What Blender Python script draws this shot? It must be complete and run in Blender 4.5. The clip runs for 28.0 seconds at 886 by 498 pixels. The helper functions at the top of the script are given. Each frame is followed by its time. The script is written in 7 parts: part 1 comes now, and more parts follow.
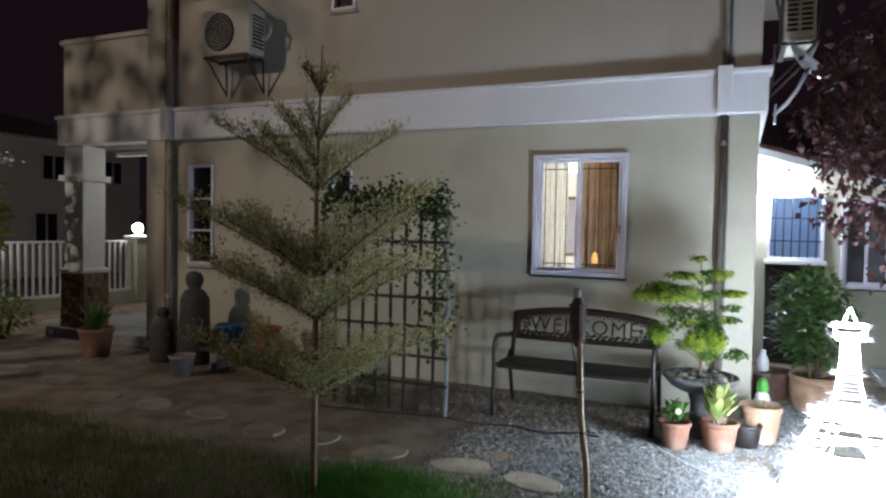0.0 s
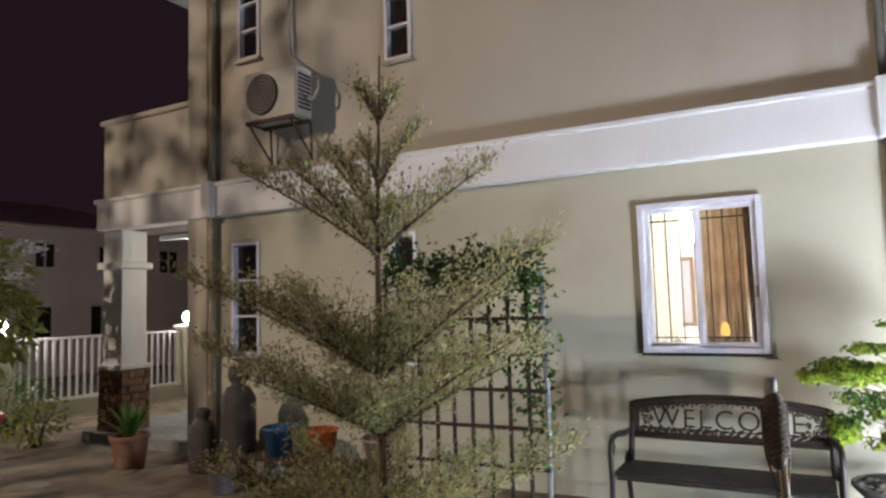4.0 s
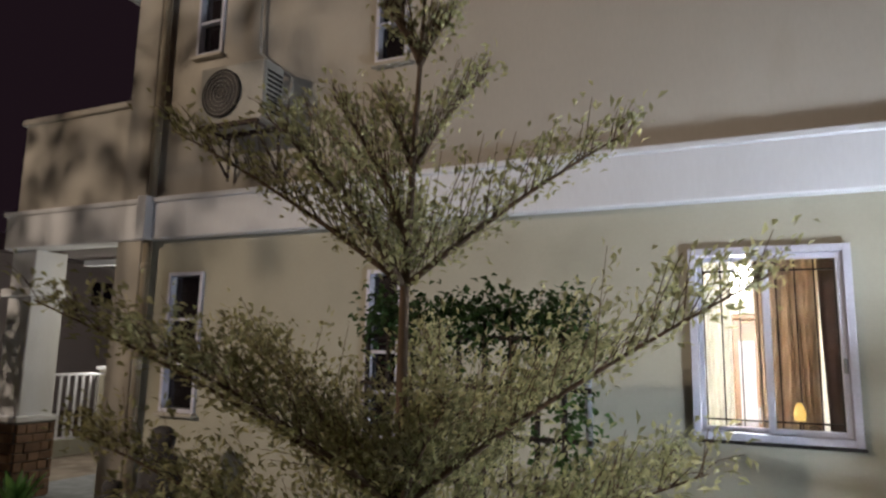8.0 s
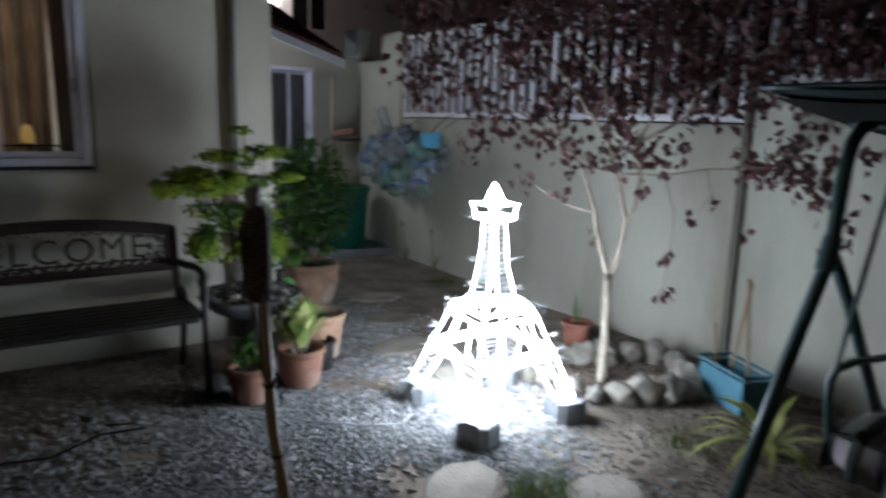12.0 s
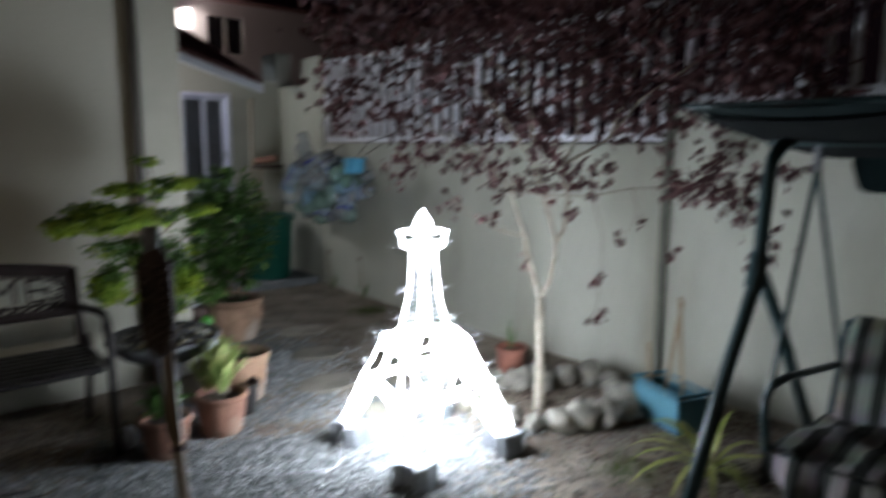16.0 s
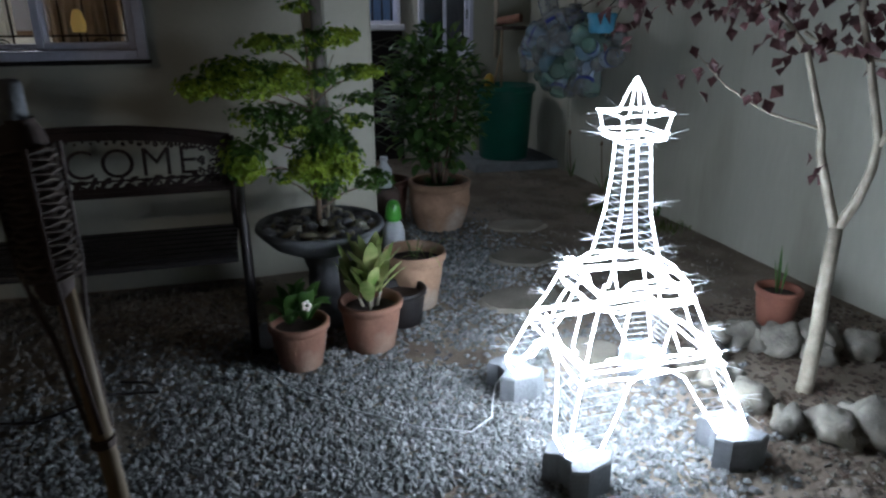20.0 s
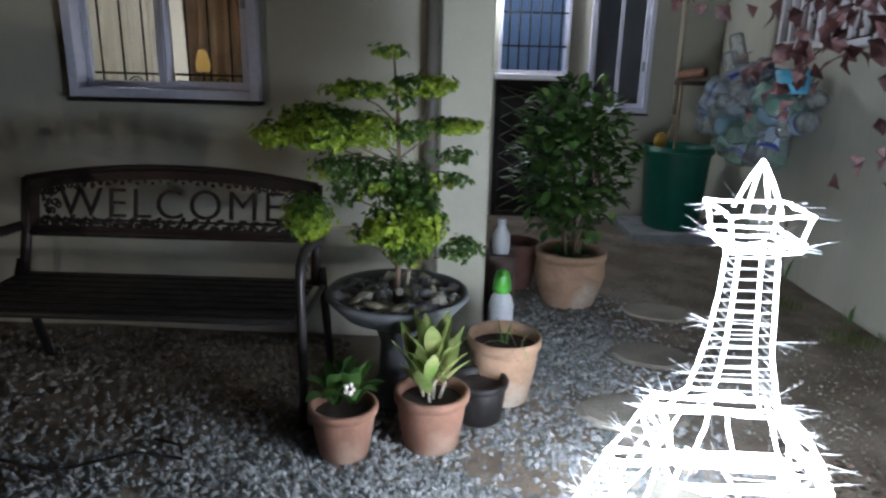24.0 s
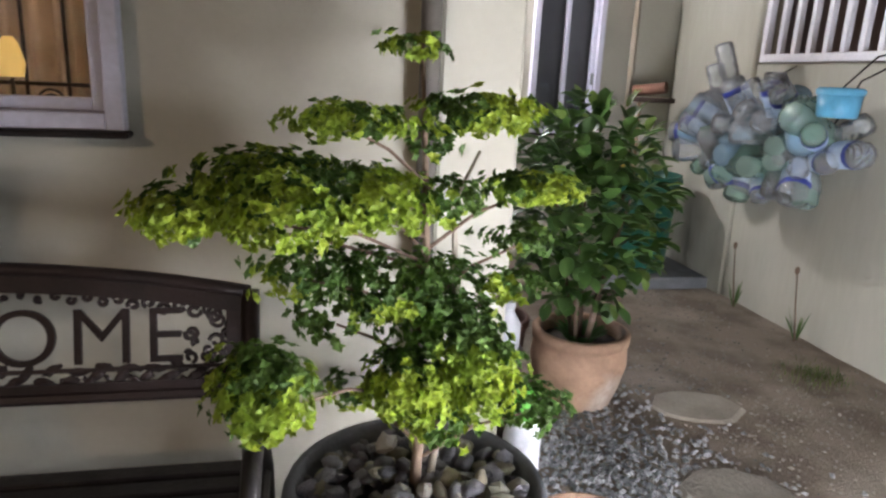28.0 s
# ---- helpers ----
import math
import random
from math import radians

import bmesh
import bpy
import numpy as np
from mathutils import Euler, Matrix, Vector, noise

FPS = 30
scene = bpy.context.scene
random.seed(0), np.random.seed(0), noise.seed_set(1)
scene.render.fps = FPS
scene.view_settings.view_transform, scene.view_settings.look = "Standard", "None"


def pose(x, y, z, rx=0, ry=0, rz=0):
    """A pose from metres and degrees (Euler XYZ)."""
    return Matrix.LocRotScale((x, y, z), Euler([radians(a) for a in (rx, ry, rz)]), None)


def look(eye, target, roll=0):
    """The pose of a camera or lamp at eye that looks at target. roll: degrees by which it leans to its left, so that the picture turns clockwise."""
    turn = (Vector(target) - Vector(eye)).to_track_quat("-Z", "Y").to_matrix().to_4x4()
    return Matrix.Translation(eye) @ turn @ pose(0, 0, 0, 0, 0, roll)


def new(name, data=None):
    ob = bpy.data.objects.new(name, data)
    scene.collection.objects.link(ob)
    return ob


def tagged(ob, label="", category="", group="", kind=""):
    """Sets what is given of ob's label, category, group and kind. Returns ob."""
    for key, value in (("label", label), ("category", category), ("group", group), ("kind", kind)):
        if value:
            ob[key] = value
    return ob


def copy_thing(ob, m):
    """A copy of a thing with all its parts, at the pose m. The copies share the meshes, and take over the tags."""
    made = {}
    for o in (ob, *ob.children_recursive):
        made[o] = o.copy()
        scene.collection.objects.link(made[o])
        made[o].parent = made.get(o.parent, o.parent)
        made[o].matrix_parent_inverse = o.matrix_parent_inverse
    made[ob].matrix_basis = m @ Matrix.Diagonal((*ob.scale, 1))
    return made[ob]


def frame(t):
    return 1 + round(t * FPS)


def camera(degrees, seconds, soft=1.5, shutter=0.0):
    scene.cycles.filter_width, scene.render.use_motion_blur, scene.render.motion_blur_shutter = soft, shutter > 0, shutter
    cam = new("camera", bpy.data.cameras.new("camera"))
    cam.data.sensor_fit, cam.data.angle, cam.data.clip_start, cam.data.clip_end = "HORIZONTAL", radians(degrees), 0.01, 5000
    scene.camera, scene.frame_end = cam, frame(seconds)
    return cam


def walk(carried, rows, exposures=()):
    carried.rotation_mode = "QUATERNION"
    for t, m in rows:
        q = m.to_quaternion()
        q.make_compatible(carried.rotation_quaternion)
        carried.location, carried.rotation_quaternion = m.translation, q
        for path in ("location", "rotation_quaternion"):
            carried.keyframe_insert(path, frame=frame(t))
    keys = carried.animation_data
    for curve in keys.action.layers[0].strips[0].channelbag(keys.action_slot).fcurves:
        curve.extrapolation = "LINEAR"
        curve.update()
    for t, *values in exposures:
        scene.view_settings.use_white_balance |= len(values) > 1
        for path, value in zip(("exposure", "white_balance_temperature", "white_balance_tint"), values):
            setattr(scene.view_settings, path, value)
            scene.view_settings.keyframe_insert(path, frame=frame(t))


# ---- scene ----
cam = camera(67.3, 28.0, 2.4, 0.5)
PATH = [
    (0, (-0.122, -5.916, 1.508), (-0.925, -4.086, 1.441), 1.1),
    (0.5, (-0.202, -5.876, 1.49), (-1.012, -4.049, 1.412), -0.1),
    (1, (-0.257, -5.729, 1.482), (-1.262, -4.002, 1.395), 0.9),
    (1.5, (-0.331, -5.593, 1.454), (-1.328, -3.864, 1.33), 0.6),
    (2, (-0.464, -5.48, 1.437), (-1.458, -3.751, 1.296), -1.1),
    (2.5, (-0.474, -5.417, 1.431), (-1.558, -3.75, 1.226), -0.5),
    (3, (-0.606, -5.222, 1.417), (-1.753, -3.595, 1.221), -0.3),
    (3.5, (-0.695, -5.124, 1.46), (-1.705, -3.4, 1.551), -0.7),
    (5.5, (-1.007, -4.629, 1.519), (-1.907, -2.858, 1.749), -2.2),
    (6, (-1.109, -4.506, 1.521), (-2.111, -2.805, 1.842), -1.2),
    (6.5, (-1.198, -4.398, 1.536), (-2.212, -2.711, 1.891), 1.4),
    (7, (-1.364, -4.305, 1.539), (-2.271, -2.558, 1.891), -0.6),
    (7.5, (-1.471, -4.295, 1.546), (-2.294, -2.501, 1.868), 0.6),
    (8, (-1.534, -4.188, 1.542), (-2.347, -2.387, 1.85), 1.1),
    (8.5, (-1.643, -3.998, 1.56), (-2.381, -2.158, 1.824), 2.6),
    (9, (-1.689, -4.035, 1.537), (-2.231, -2.117, 1.706), 0.9),
    (9.5, (-1.702, -4.095, 1.461), (-1.796, -2.098, 1.541), -0.9),
    (9.8, (-1.688, -4.062, 1.487), (-1.746, -2.063, 1.521), 1.2),
    (10, (-1.666, -4.055, 1.478), (-1.682, -2.056, 1.447), 0.1),
    (10.5, (-1.578, -4.056, 1.401), (-1.36, -2.073, 1.258), -0.5),
    (11, (-1.521, -4.08, 1.408), (-1.057, -2.149, 1.17), -0.1),
    (11.5, (-1.503, -4.067, 1.372), (-0.741, -2.244, 1.059), 0.3),
    (12, (-1.462, -4.098, 1.374), (-0.348, -2.479, 1.0), 1.6),
    (12.5, (-1.436, -4.077, 1.375), (-0.106, -2.651, 0.933), 2.0),
    (13, (-1.392, -4.043, 1.346), (0.041, -2.718, 0.907), 2.1),
    (13.2, (-1.42, -4.06, 1.367), (0.084, -2.809, 0.952), 2.9),
    (13.5, (-1.42, -4.079, 1.378), (0.126, -2.892, 0.93), 2.2),
    (15.5, (-1.357, -4.021, 1.558), (0.202, -2.768, 1.55), 1.7),
    (16, (-1.375, -3.997, 1.386), (-0.089, -2.496, 1.08), 0.3),
    (16.5, (-1.45, -3.99, 1.363), (-0.611, -2.228, 0.927), -1.1),
    (17, (-1.416, -3.941, 1.344), (-0.73, -2.128, 0.851), -0.2),
    (17.5, (-1.327, -3.899, 1.337), (-0.654, -2.104, 0.767), 0.6),
    (18, (-1.224, -3.776, 1.336), (-0.532, -1.966, 0.843), 1.8),
    (18.5, (-1.072, -3.655, 1.337), (-0.49, -1.821, 0.792), -0.2),
    (19, (-0.89, -3.578, 1.309), (-0.431, -1.724, 0.715), 1.6),
    (19.5, (-0.706, -3.497, 1.288), (-0.156, -1.708, 0.585), 0.6),
    (20, (-0.59, -3.383, 1.271), (-0.061, -1.571, 0.609), -0.2),
    (20.5, (-0.446, -3.328, 1.258), (0.116, -1.575, 0.475), -0.6),
    (22.5, (-0.027, -3.092, 1.197), (0.442, -1.304, 0.434), 1.1),
    (23, (0.011, -3.067, 1.22), (0.36, -1.257, 0.442), 1.2),
    (23.5, (-0.1, -3.045, 1.291), (0.058, -1.154, 0.659), 2.1),
    (24, (-0.14, -3.004, 1.274), (-0.158, -1.078, 0.734), 1.5),
    (24.5, (-0.197, -2.881, 1.284), (-0.227, -0.959, 0.732), -0.3),
    (25, (-0.233, -2.742, 1.274), (-0.309, -0.813, 0.752), 0.9),
    (25.5, (-0.226, -2.568, 1.264), (-0.339, -0.666, 0.655), 0.3),
    (26, (-0.24, -2.426, 1.277), (-0.306, -0.508, 0.716), 1.8),
    (26.5, (-0.279, -2.318, 1.246), (-0.187, -0.389, 0.725), 3.2),
    (27, (-0.38, -2.114, 1.283), (-0.2, -0.192, 0.76), 2.7),
    (28, (-0.551, -1.816, 1.256), (-0.148, 0.077, 0.754), 2.7),
]
EXPOSURES = [(0, 0.25, 5800, 9), (1, 0.52, 5900, 9), (2, 0.65, 6000, 10), (3.5, 1.2, 6300, 11), (6, 0.85, 5700, 8), (7, 0.72, 5900, 9), (8, 0.85, 6100, 10), (9, 1.02, 5800, 12), (10, 0.75, 5600, 17), (10.5, 0.2, 5400, 13), (11, -0.12, 5400, 12), (12, -1.35, 5800, 11),
             (13.5, -1.65, 5800, 11), (15.5, 0.4, 6900, 12), (16, -1.25, 6000, 10), (17, -1.25, 5900, 9), (18, -1.12, 5700, 9), (19, -1.1, 5500, 9), (20, -2.1, 5650, 9), (22.5, -3.5, 5900, 10), (23, -3.4, 5900, 10), (24, -1.08, 5800, 10), (25, -0.3, 6100, 17), (26, 0.02, 6400, 21), (27, 0.15, 6500, 22), (28, 0.25, 6500, 19)]
walk(cam, [(t, look(e, g, r)) for t, e, g, r in PATH], EXPOSURES)

# ---- world and lights ----
world = bpy.data.worlds.new("night")
scene.world = world
world.use_nodes = True
world.node_tree.nodes["Background"].inputs["Color"].default_value = (0.030, 0.016, 0.022, 1)
world.node_tree.nodes["Background"].inputs["Strength"].default_value = 0.20


def lamp_light(name, kind, place, watts, colour, size=0.1, aim=None):
    data = bpy.data.lights.new(name, kind)
    data.energy, data.color = watts, colour
    if kind == "POINT":
        data.shadow_soft_size = size
    if kind == "SPOT":
        data.shadow_soft_size, data.spot_size, data.spot_blend = size, radians(74), 1.0
    ob = new(name, data)
    ob.matrix_world = look(place, aim) if aim else pose(*place)
    return ob


# the street lamp out on the road behind the garden, the house lamps and the lamps on the fence posts
lamp_light("street_light", "SPOT", (-11.0, -12.0, 6.5), 1900, (1.0, 0.78, 0.56), 0.22, (-6.2, 0.0, 3.2))
lamp_light("room_light", "POINT", (-1.58, 1.20, 2.06), 330, (1.0, 0.92, 0.80), 0.10)
lamp_light("annex_light", "POINT", (0.55, 3.6, 2.15), 25, (0.75, 0.85, 1.0), 0.08)
lamp_light("porch_light", "POINT", (-7.2, 1.35, 2.15), 20, (1.0, 0.9, 0.7), 0.08)

# ---- geometry helpers ----
rng = random.Random(11)


class Geo:
    """Vertices and faces gathered for one mesh."""

    def __init__(self):
        self.v, self.f = [], []

    def add(self, verts, faces):
        n = len(self.v)
        self.v.extend(tuple(p) for p in verts)
        self.f.extend(tuple(n + i for i in f) for f in faces)
        return self

    def box(self, x0, y0, z0, x1, y1, z1, bev=0.0, m=None):
        b = min(bev, (x1 - x0) * 0.45, (y1 - y0) * 0.45, (z1 - z0) * 0.45)
        if b <= 0:
            vs = [(x, y, z) for x in (x0, x1) for y in (y0, y1) for z in (z0, z1)]
            fs = [(0, 1, 3, 2), (4, 6, 7, 5), (0, 4, 5, 1), (2, 3, 7, 6), (0, 2, 6, 4), (1, 5, 7, 3)]
        else:
            vs, key = [], {}
            lo, hi = (x0, y0, z0), (x1, y1, z1)
            for c in range(8):
                s = ((c >> 2) & 1, (c >> 1) & 1, c & 1)
                for a in range(3):
                    p = [(hi[i] if s[i] else lo[i]) + (0 if i == a else (-b if s[i] else b)) for i in range(3)]
                    key[s, a] = len(vs)
                    vs.append(p)
            fs = []
            for a in range(3):
                u, w = (a + 1) % 3, (a + 2) % 3
                for side in (0, 1):
                    loop = []
                    for du, dw in ((0, 0), (1, 0), (1, 1), (0, 1)):
                        s = [0, 0, 0]
                        s[a], s[u], s[w] = side, du, dw
                        loop.append(key[tuple(s), a])
                    fs.append(loop if side else loop[::-1])
                for du in (0, 1):
                    for dw in (0, 1):
                        s0, s1 = [0, 0, 0], [0, 0, 0]
                        s0[u] = s1[u] = du
                        s0[w] = s1[w] = dw
                        s1[a] = 1
                        loop = [key[tuple(s0), u], key[tuple(s1), u], key[tuple(s1), w], key[tuple(s0), w]]
                        fs.append(loop if du != dw else loop[::-1])
            for c in range(8):
                s = ((c >> 2) & 1, (c >> 1) & 1, c & 1)
                loop = [key[s, 0], key[s, 1], key[s, 2]]
                fs.append(loop if sum(s) % 2 else loop[::-1])
        if m is not None:
            vs = [m @ Vector(p) for p in vs]
        return self.add(vs, fs)

    def tube(self, pts, r, n=8, cap=True, flat=1.0):
        pts = [Vector(p) for p in pts]
        rs = r if isinstance(r, (list, tuple)) else [r] * len(pts)
        vs, fs = [], []
        side = None
        for i, p in enumerate(pts):
            d = (pts[min(i + 1, len(pts) - 1)] - pts[max(i - 1, 0)]).normalized()
            if side is None:
                side = d.cross(Vector((0, 0, 1)))
                if side.length < 0.05:
                    side = d.cross(Vector((1, 0, 0)))
            side = (side - d * side.dot(d)).normalized()
            up = d.cross(side)
            for k in range(n):
                a = 2 * math.pi * k / n
                vs.append(p + side * (math.cos(a) * rs[i]) + up * (math.sin(a) * rs[i] * flat))
        for i in range(len(pts) - 1):
            for k in range(n):
                fs.append((i * n + k, i * n + (k + 1) % n, (i + 1) * n + (k + 1) % n, (i + 1) * n + k))
        if cap:
            fs.append(tuple(range(n))[::-1])
            fs.append(tuple((len(pts) - 1) * n + k for k in range(n)))
        return self.add(vs, fs)

    def lathe(self, profile, n=24, c=(0, 0, 0), wob=0.0):
        vs, fs = [], []
        for r, z in profile:
            for k in range(n):
                a = 2 * math.pi * k / n
                rr = r * (1 + wob * math.sin(3 * a + z * 9))
                vs.append((c[0] + rr * math.cos(a), c[1] + rr * math.sin(a), c[2] + z))
        for i in range(len(profile) - 1):
            for k in range(n):
                fs.append((i * n + k, i * n + (k + 1) % n, (i + 1) * n + (k + 1) % n, (i + 1) * n + k))
        return self.add(vs, fs)

    def blob(self, c, r, nu=10, nv=7, rough=0.15, seed=0, m=None):
        vs, fs = [], []
        off = Vector((seed * 3.7, seed * 1.3, seed * 2.1))
        for j in range(nv + 1):
            th = math.pi * j / nv
            for i in range(nu):
                ph = 2 * math.pi * i / nu
                d = Vector((math.sin(th) * math.cos(ph), math.sin(th) * math.sin(ph), math.cos(th)))
                k = 1 + rough * noise.noise(d * 1.6 + off) * 1.6
                p = Vector((d.x * r[0] * k, d.y * r[1] * k, d.z * r[2] * k))
                if m is not None:
                    p = m @ p
                vs.append((c[0] + p.x, c[1] + p.y, c[2] + p.z))
        for j in range(nv):
            for i in range(nu):
                fs.append((j * nu + i, (j + 1) * nu + i, (j + 1) * nu + (i + 1) % nu, j * nu + (i + 1) % nu))
        return self.add(vs, fs)

    def leaf(self, p, d, up, ln, wd, fold=0.25, bend=0.15):
        p, d = Vector(p), Vector(d).normalized()
        s = d.cross(Vector(up))
        s = s.normalized() if s.length > 1e-3 else Vector((1, 0, 0))
        u = s.cross(d)
        a, b = p + d * ln * 0.5 - u * 0.0, p + d * ln - u * ln * bend
        l = p + d * ln * 0.55 + s * wd * 0.5 + u * wd * fold
        r = p + d * ln * 0.55 - s * wd * 0.5 + u * wd * fold
        return self.add([p, l, b, r, a], [(0, 4, 1), (1, 4, 2), (0, 3, 4), (3, 2, 4)])

    def prism(self, poly, z0, z1, inset=0.0):
        n = len(poly)
        cx, cy = sum(p[0] for p in poly) / n, sum(p[1] for p in poly) / n
        k = 1 - inset
        vs = [(x, y, z0) for x, y in poly] + [(x, y, z1 - inset * 0.15) for x, y in poly] + [(cx + (x - cx) * k, cy + (y - cy) * k, z1) for x, y in poly]
        fs = [tuple(range(n))[::-1], tuple(2 * n + i for i in range(n))]
        for i in range(n):
            j = (i + 1) % n
            fs += [(i, j, n + j, n + i), (n + i, n + j, 2 * n + j, 2 * n + i)]
        return self.add(vs, fs)

    def mesh(self, name, material, smooth=False):
        me = bpy.data.meshes.new(name)
        me.from_pydata(self.v, [], self.f)
        me.materials.append(material)
        if smooth:
            me.polygons.foreach_set("use_smooth", [True] * len(me.polygons))
        me.validate()
        me.update()
        return me


def part(name, geo, material, parent=None, label="", smooth=False):
    ob = new(name, geo.mesh(name, material, smooth))
    if parent is not None:
        ob.parent = parent
    return tagged(ob, label=label)


def thing(name, label, category, place=(0, 0, 0), turn=0.0, group="", kind=""):
    ob = new(name)
    ob.empty_display_size = 0.1
    ob.matrix_basis = pose(*place, 0, 0, turn)
    return tagged(ob, label, category, group, kind)


def solid(name, geo, material, label, category, group="", kind="", smooth=False):
    return tagged(part(name, geo, material, None, "", smooth), label, category, group, kind)


def wall_grid(x0, x1, z0, z1, y0, y1, holes, along="x"):
    """A wall with openings that go through it: holes are (x0, x1, z0, z1)."""
    xs = sorted({x0, x1, *[h[0] for h in holes], *[h[1] for h in holes]})
    zs = sorted({z0, z1, *[h[2] for h in holes], *[h[3] for h in holes]})
    g = Geo()
    free = lambda i, j: 0 <= i < len(xs) - 1 and 0 <= j < len(zs) - 1 and not any(h[0] - 1e-6 <= xs[i] and xs[i + 1] <= h[1] + 1e-6 and h[2] - 1e-6 <= zs[j] and zs[j + 1] <= h[3] + 1e-6 for h in holes)
    for i in range(len(xs) - 1):
        for j in range(len(zs) - 1):
            if not free(i, j):
                continue
            a, b, c, d = xs[i], xs[i + 1], zs[j], zs[j + 1]
            q = [[(a, y0, c), (b, y0, c), (b, y0, d), (a, y0, d)], [(b, y1, c), (a, y1, c), (a, y1, d), (b, y1, d)]]
            if not free(i - 1, j):
                q.append([(a, y1, c), (a, y0, c), (a, y0, d), (a, y1, d)])
            if not free(i + 1, j):
                q.append([(b, y0, c), (b, y1, c), (b, y1, d), (b, y0, d)])
            if not free(i, j - 1):
                q.append([(a, y1, c), (b, y1, c), (b, y0, c), (a, y0, c)])
            if not free(i, j + 1):
                q.append([(a, y0, d), (b, y0, d), (b, y1, d), (a, y1, d)])
            for f in q:
                g.add(f, [(0, 1, 2, 3)])
    if along == "y":
        g.v = [(y, x, z) for x, y, z in g.v]
        g.f = [f[::-1] for f in g.f]
    return g


# ---- materials ----
def mat(name, c1, c2=None, rough=0.7, metal=0.0, scale=5.0, fine=70.0, bump=0.15, stretch=(1, 1, 1), spec=0.4, vary=0.0, c3=None, coat=0.0, island=0.0, contrast=(0.35, 0.65), grit=0.16):
    m = bpy.data.materials.new(name)
    m.use_nodes = True
    nt = m.node_tree
    bsdf = nt.nodes["Principled BSDF"]
    bsdf.inputs["Roughness"].default_value, bsdf.inputs["Metallic"].default_value = rough, metal
    bsdf.inputs["Specular IOR Level"].default_value = spec
    bsdf.inputs["Coat Weight"].default_value = coat
    c2 = c2 or tuple(x * 0.75 for x in c1)
    co = nt.nodes.new("ShaderNodeTexCoord")
    mp = nt.nodes.new("ShaderNodeMapping")
    mp.inputs["Scale"].default_value = stretch
    nt.links.new(co.outputs["Object"], mp.inputs["Vector"])

    def tex(s, detail=4.0):
        n = nt.nodes.new("ShaderNodeTexNoise")
        n.inputs["Scale"].default_value, n.inputs["Detail"].default_value = s, detail
        nt.links.new(mp.outputs["Vector"], n.inputs["Vector"])
        return n.outputs["Fac"]

    def ramp(fac, lo, hi):
        r = nt.nodes.new("ShaderNodeMapRange")
        r.inputs["From Min"].default_value, r.inputs["From Max"].default_value = lo, hi
        nt.links.new(fac, r.inputs["Value"])
        return r.outputs["Result"]

    def mix(fac, a, b):
        n = nt.nodes.new("ShaderNodeMix")
        n.data_type = "RGBA"
        for sock, val in ((n.inputs["Factor"], fac), (n.inputs["A"], a), (n.inputs["B"], b)):
            if hasattr(val, "links"):
                nt.links.new(val, sock)
            else:
                sock.default_value = val if isinstance(val, float) else (*val, 1)
        return n.outputs["Result"]

    big, small = tex(scale), tex(fine, 6.0)
    col = mix(ramp(big, *contrast), c1, c2)
    if c3:
        col = mix(ramp(tex(scale * 0.37 + 1.1), 0.52, 0.72), col, c3)
    grain = nt.nodes.new("ShaderNodeHueSaturation")
    nt.links.new(ramp(small, 0.2, 0.8), grain.inputs["Value"])
    val = nt.nodes.new("ShaderNodeMapRange")
    val.inputs["To Min"].default_value, val.inputs["To Max"].default_value = 1 - grit * 1.1, 1 + grit
    nt.links.new(small, val.inputs["Value"])
    if vary or island:
        src = nt.nodes.new("ShaderNodeNewGeometry").outputs["Random Per Island"] if island else nt.nodes.new("ShaderNodeObjectInfo").outputs["Random"]
        k = island or vary
        rr = nt.nodes.new("ShaderNodeMapRange")
        rr.inputs["To Min"].default_value, rr.inputs["To Max"].default_value = 1 - k, 1 + k
        nt.links.new(src, rr.inputs["Value"])
        mu = nt.nodes.new("ShaderNodeMath")
        mu.operation = "MULTIPLY"
        nt.links.new(val.outputs["Result"], mu.inputs[0])
        nt.links.new(rr.outputs["Result"], mu.inputs[1])
        nt.links.new(mu.outputs[0], grain.inputs["Value"])
    else:
        nt.links.new(val.outputs["Result"], grain.inputs["Value"])
    nt.links.new(col, grain.inputs["Color"])
    nt.links.new(grain.outputs["Color"], bsdf.inputs["Base Color"])
    rv = nt.nodes.new("ShaderNodeMapRange")
    rv.inputs["To Min"].default_value, rv.inputs["To Max"].default_value = max(0.02, rough - 0.1), min(1, rough + 0.1)
    nt.links.new(big, rv.inputs["Value"])
    nt.links.new(rv.outputs["Result"], bsdf.inputs["Roughness"])
    if bump:
        bp = nt.nodes.new("ShaderNodeBump")
        bp.inputs["Strength"].default_value, bp.inputs["Distance"].default_value = bump, 0.01
        nt.links.new(small, bp.inputs["Height"])
        nt.links.new(bp.outputs["Normal"], bsdf.inputs["Normal"])
    return m


def leaf_mat(name, c1, c2, rough=0.5, trans=0.35):
    m = mat(name, c1, c2, rough=rough, scale=9, fine=120, bump=0.05, island=0.35)
    b = m.node_tree.nodes["Principled BSDF"]
    nt = m.node_tree
    tr = nt.nodes.new("ShaderNodeBsdfTranslucent")
    nt.links.new(b.inputs["Base Color"].links[0].from_socket, tr.inputs["Color"])
    mx = nt.nodes.new("ShaderNodeMixShader")
    mx.inputs["Fac"].default_value = trans
    nt.links.new(b.outputs["BSDF"], mx.inputs[1])
    nt.links.new(tr.outputs["BSDF"], mx.inputs[2])
    nt.links.new(mx.outputs["Shader"], nt.nodes["Material Output"].inputs["Surface"])
    b.inputs["Specular IOR Level"].default_value = 0.25
    return m


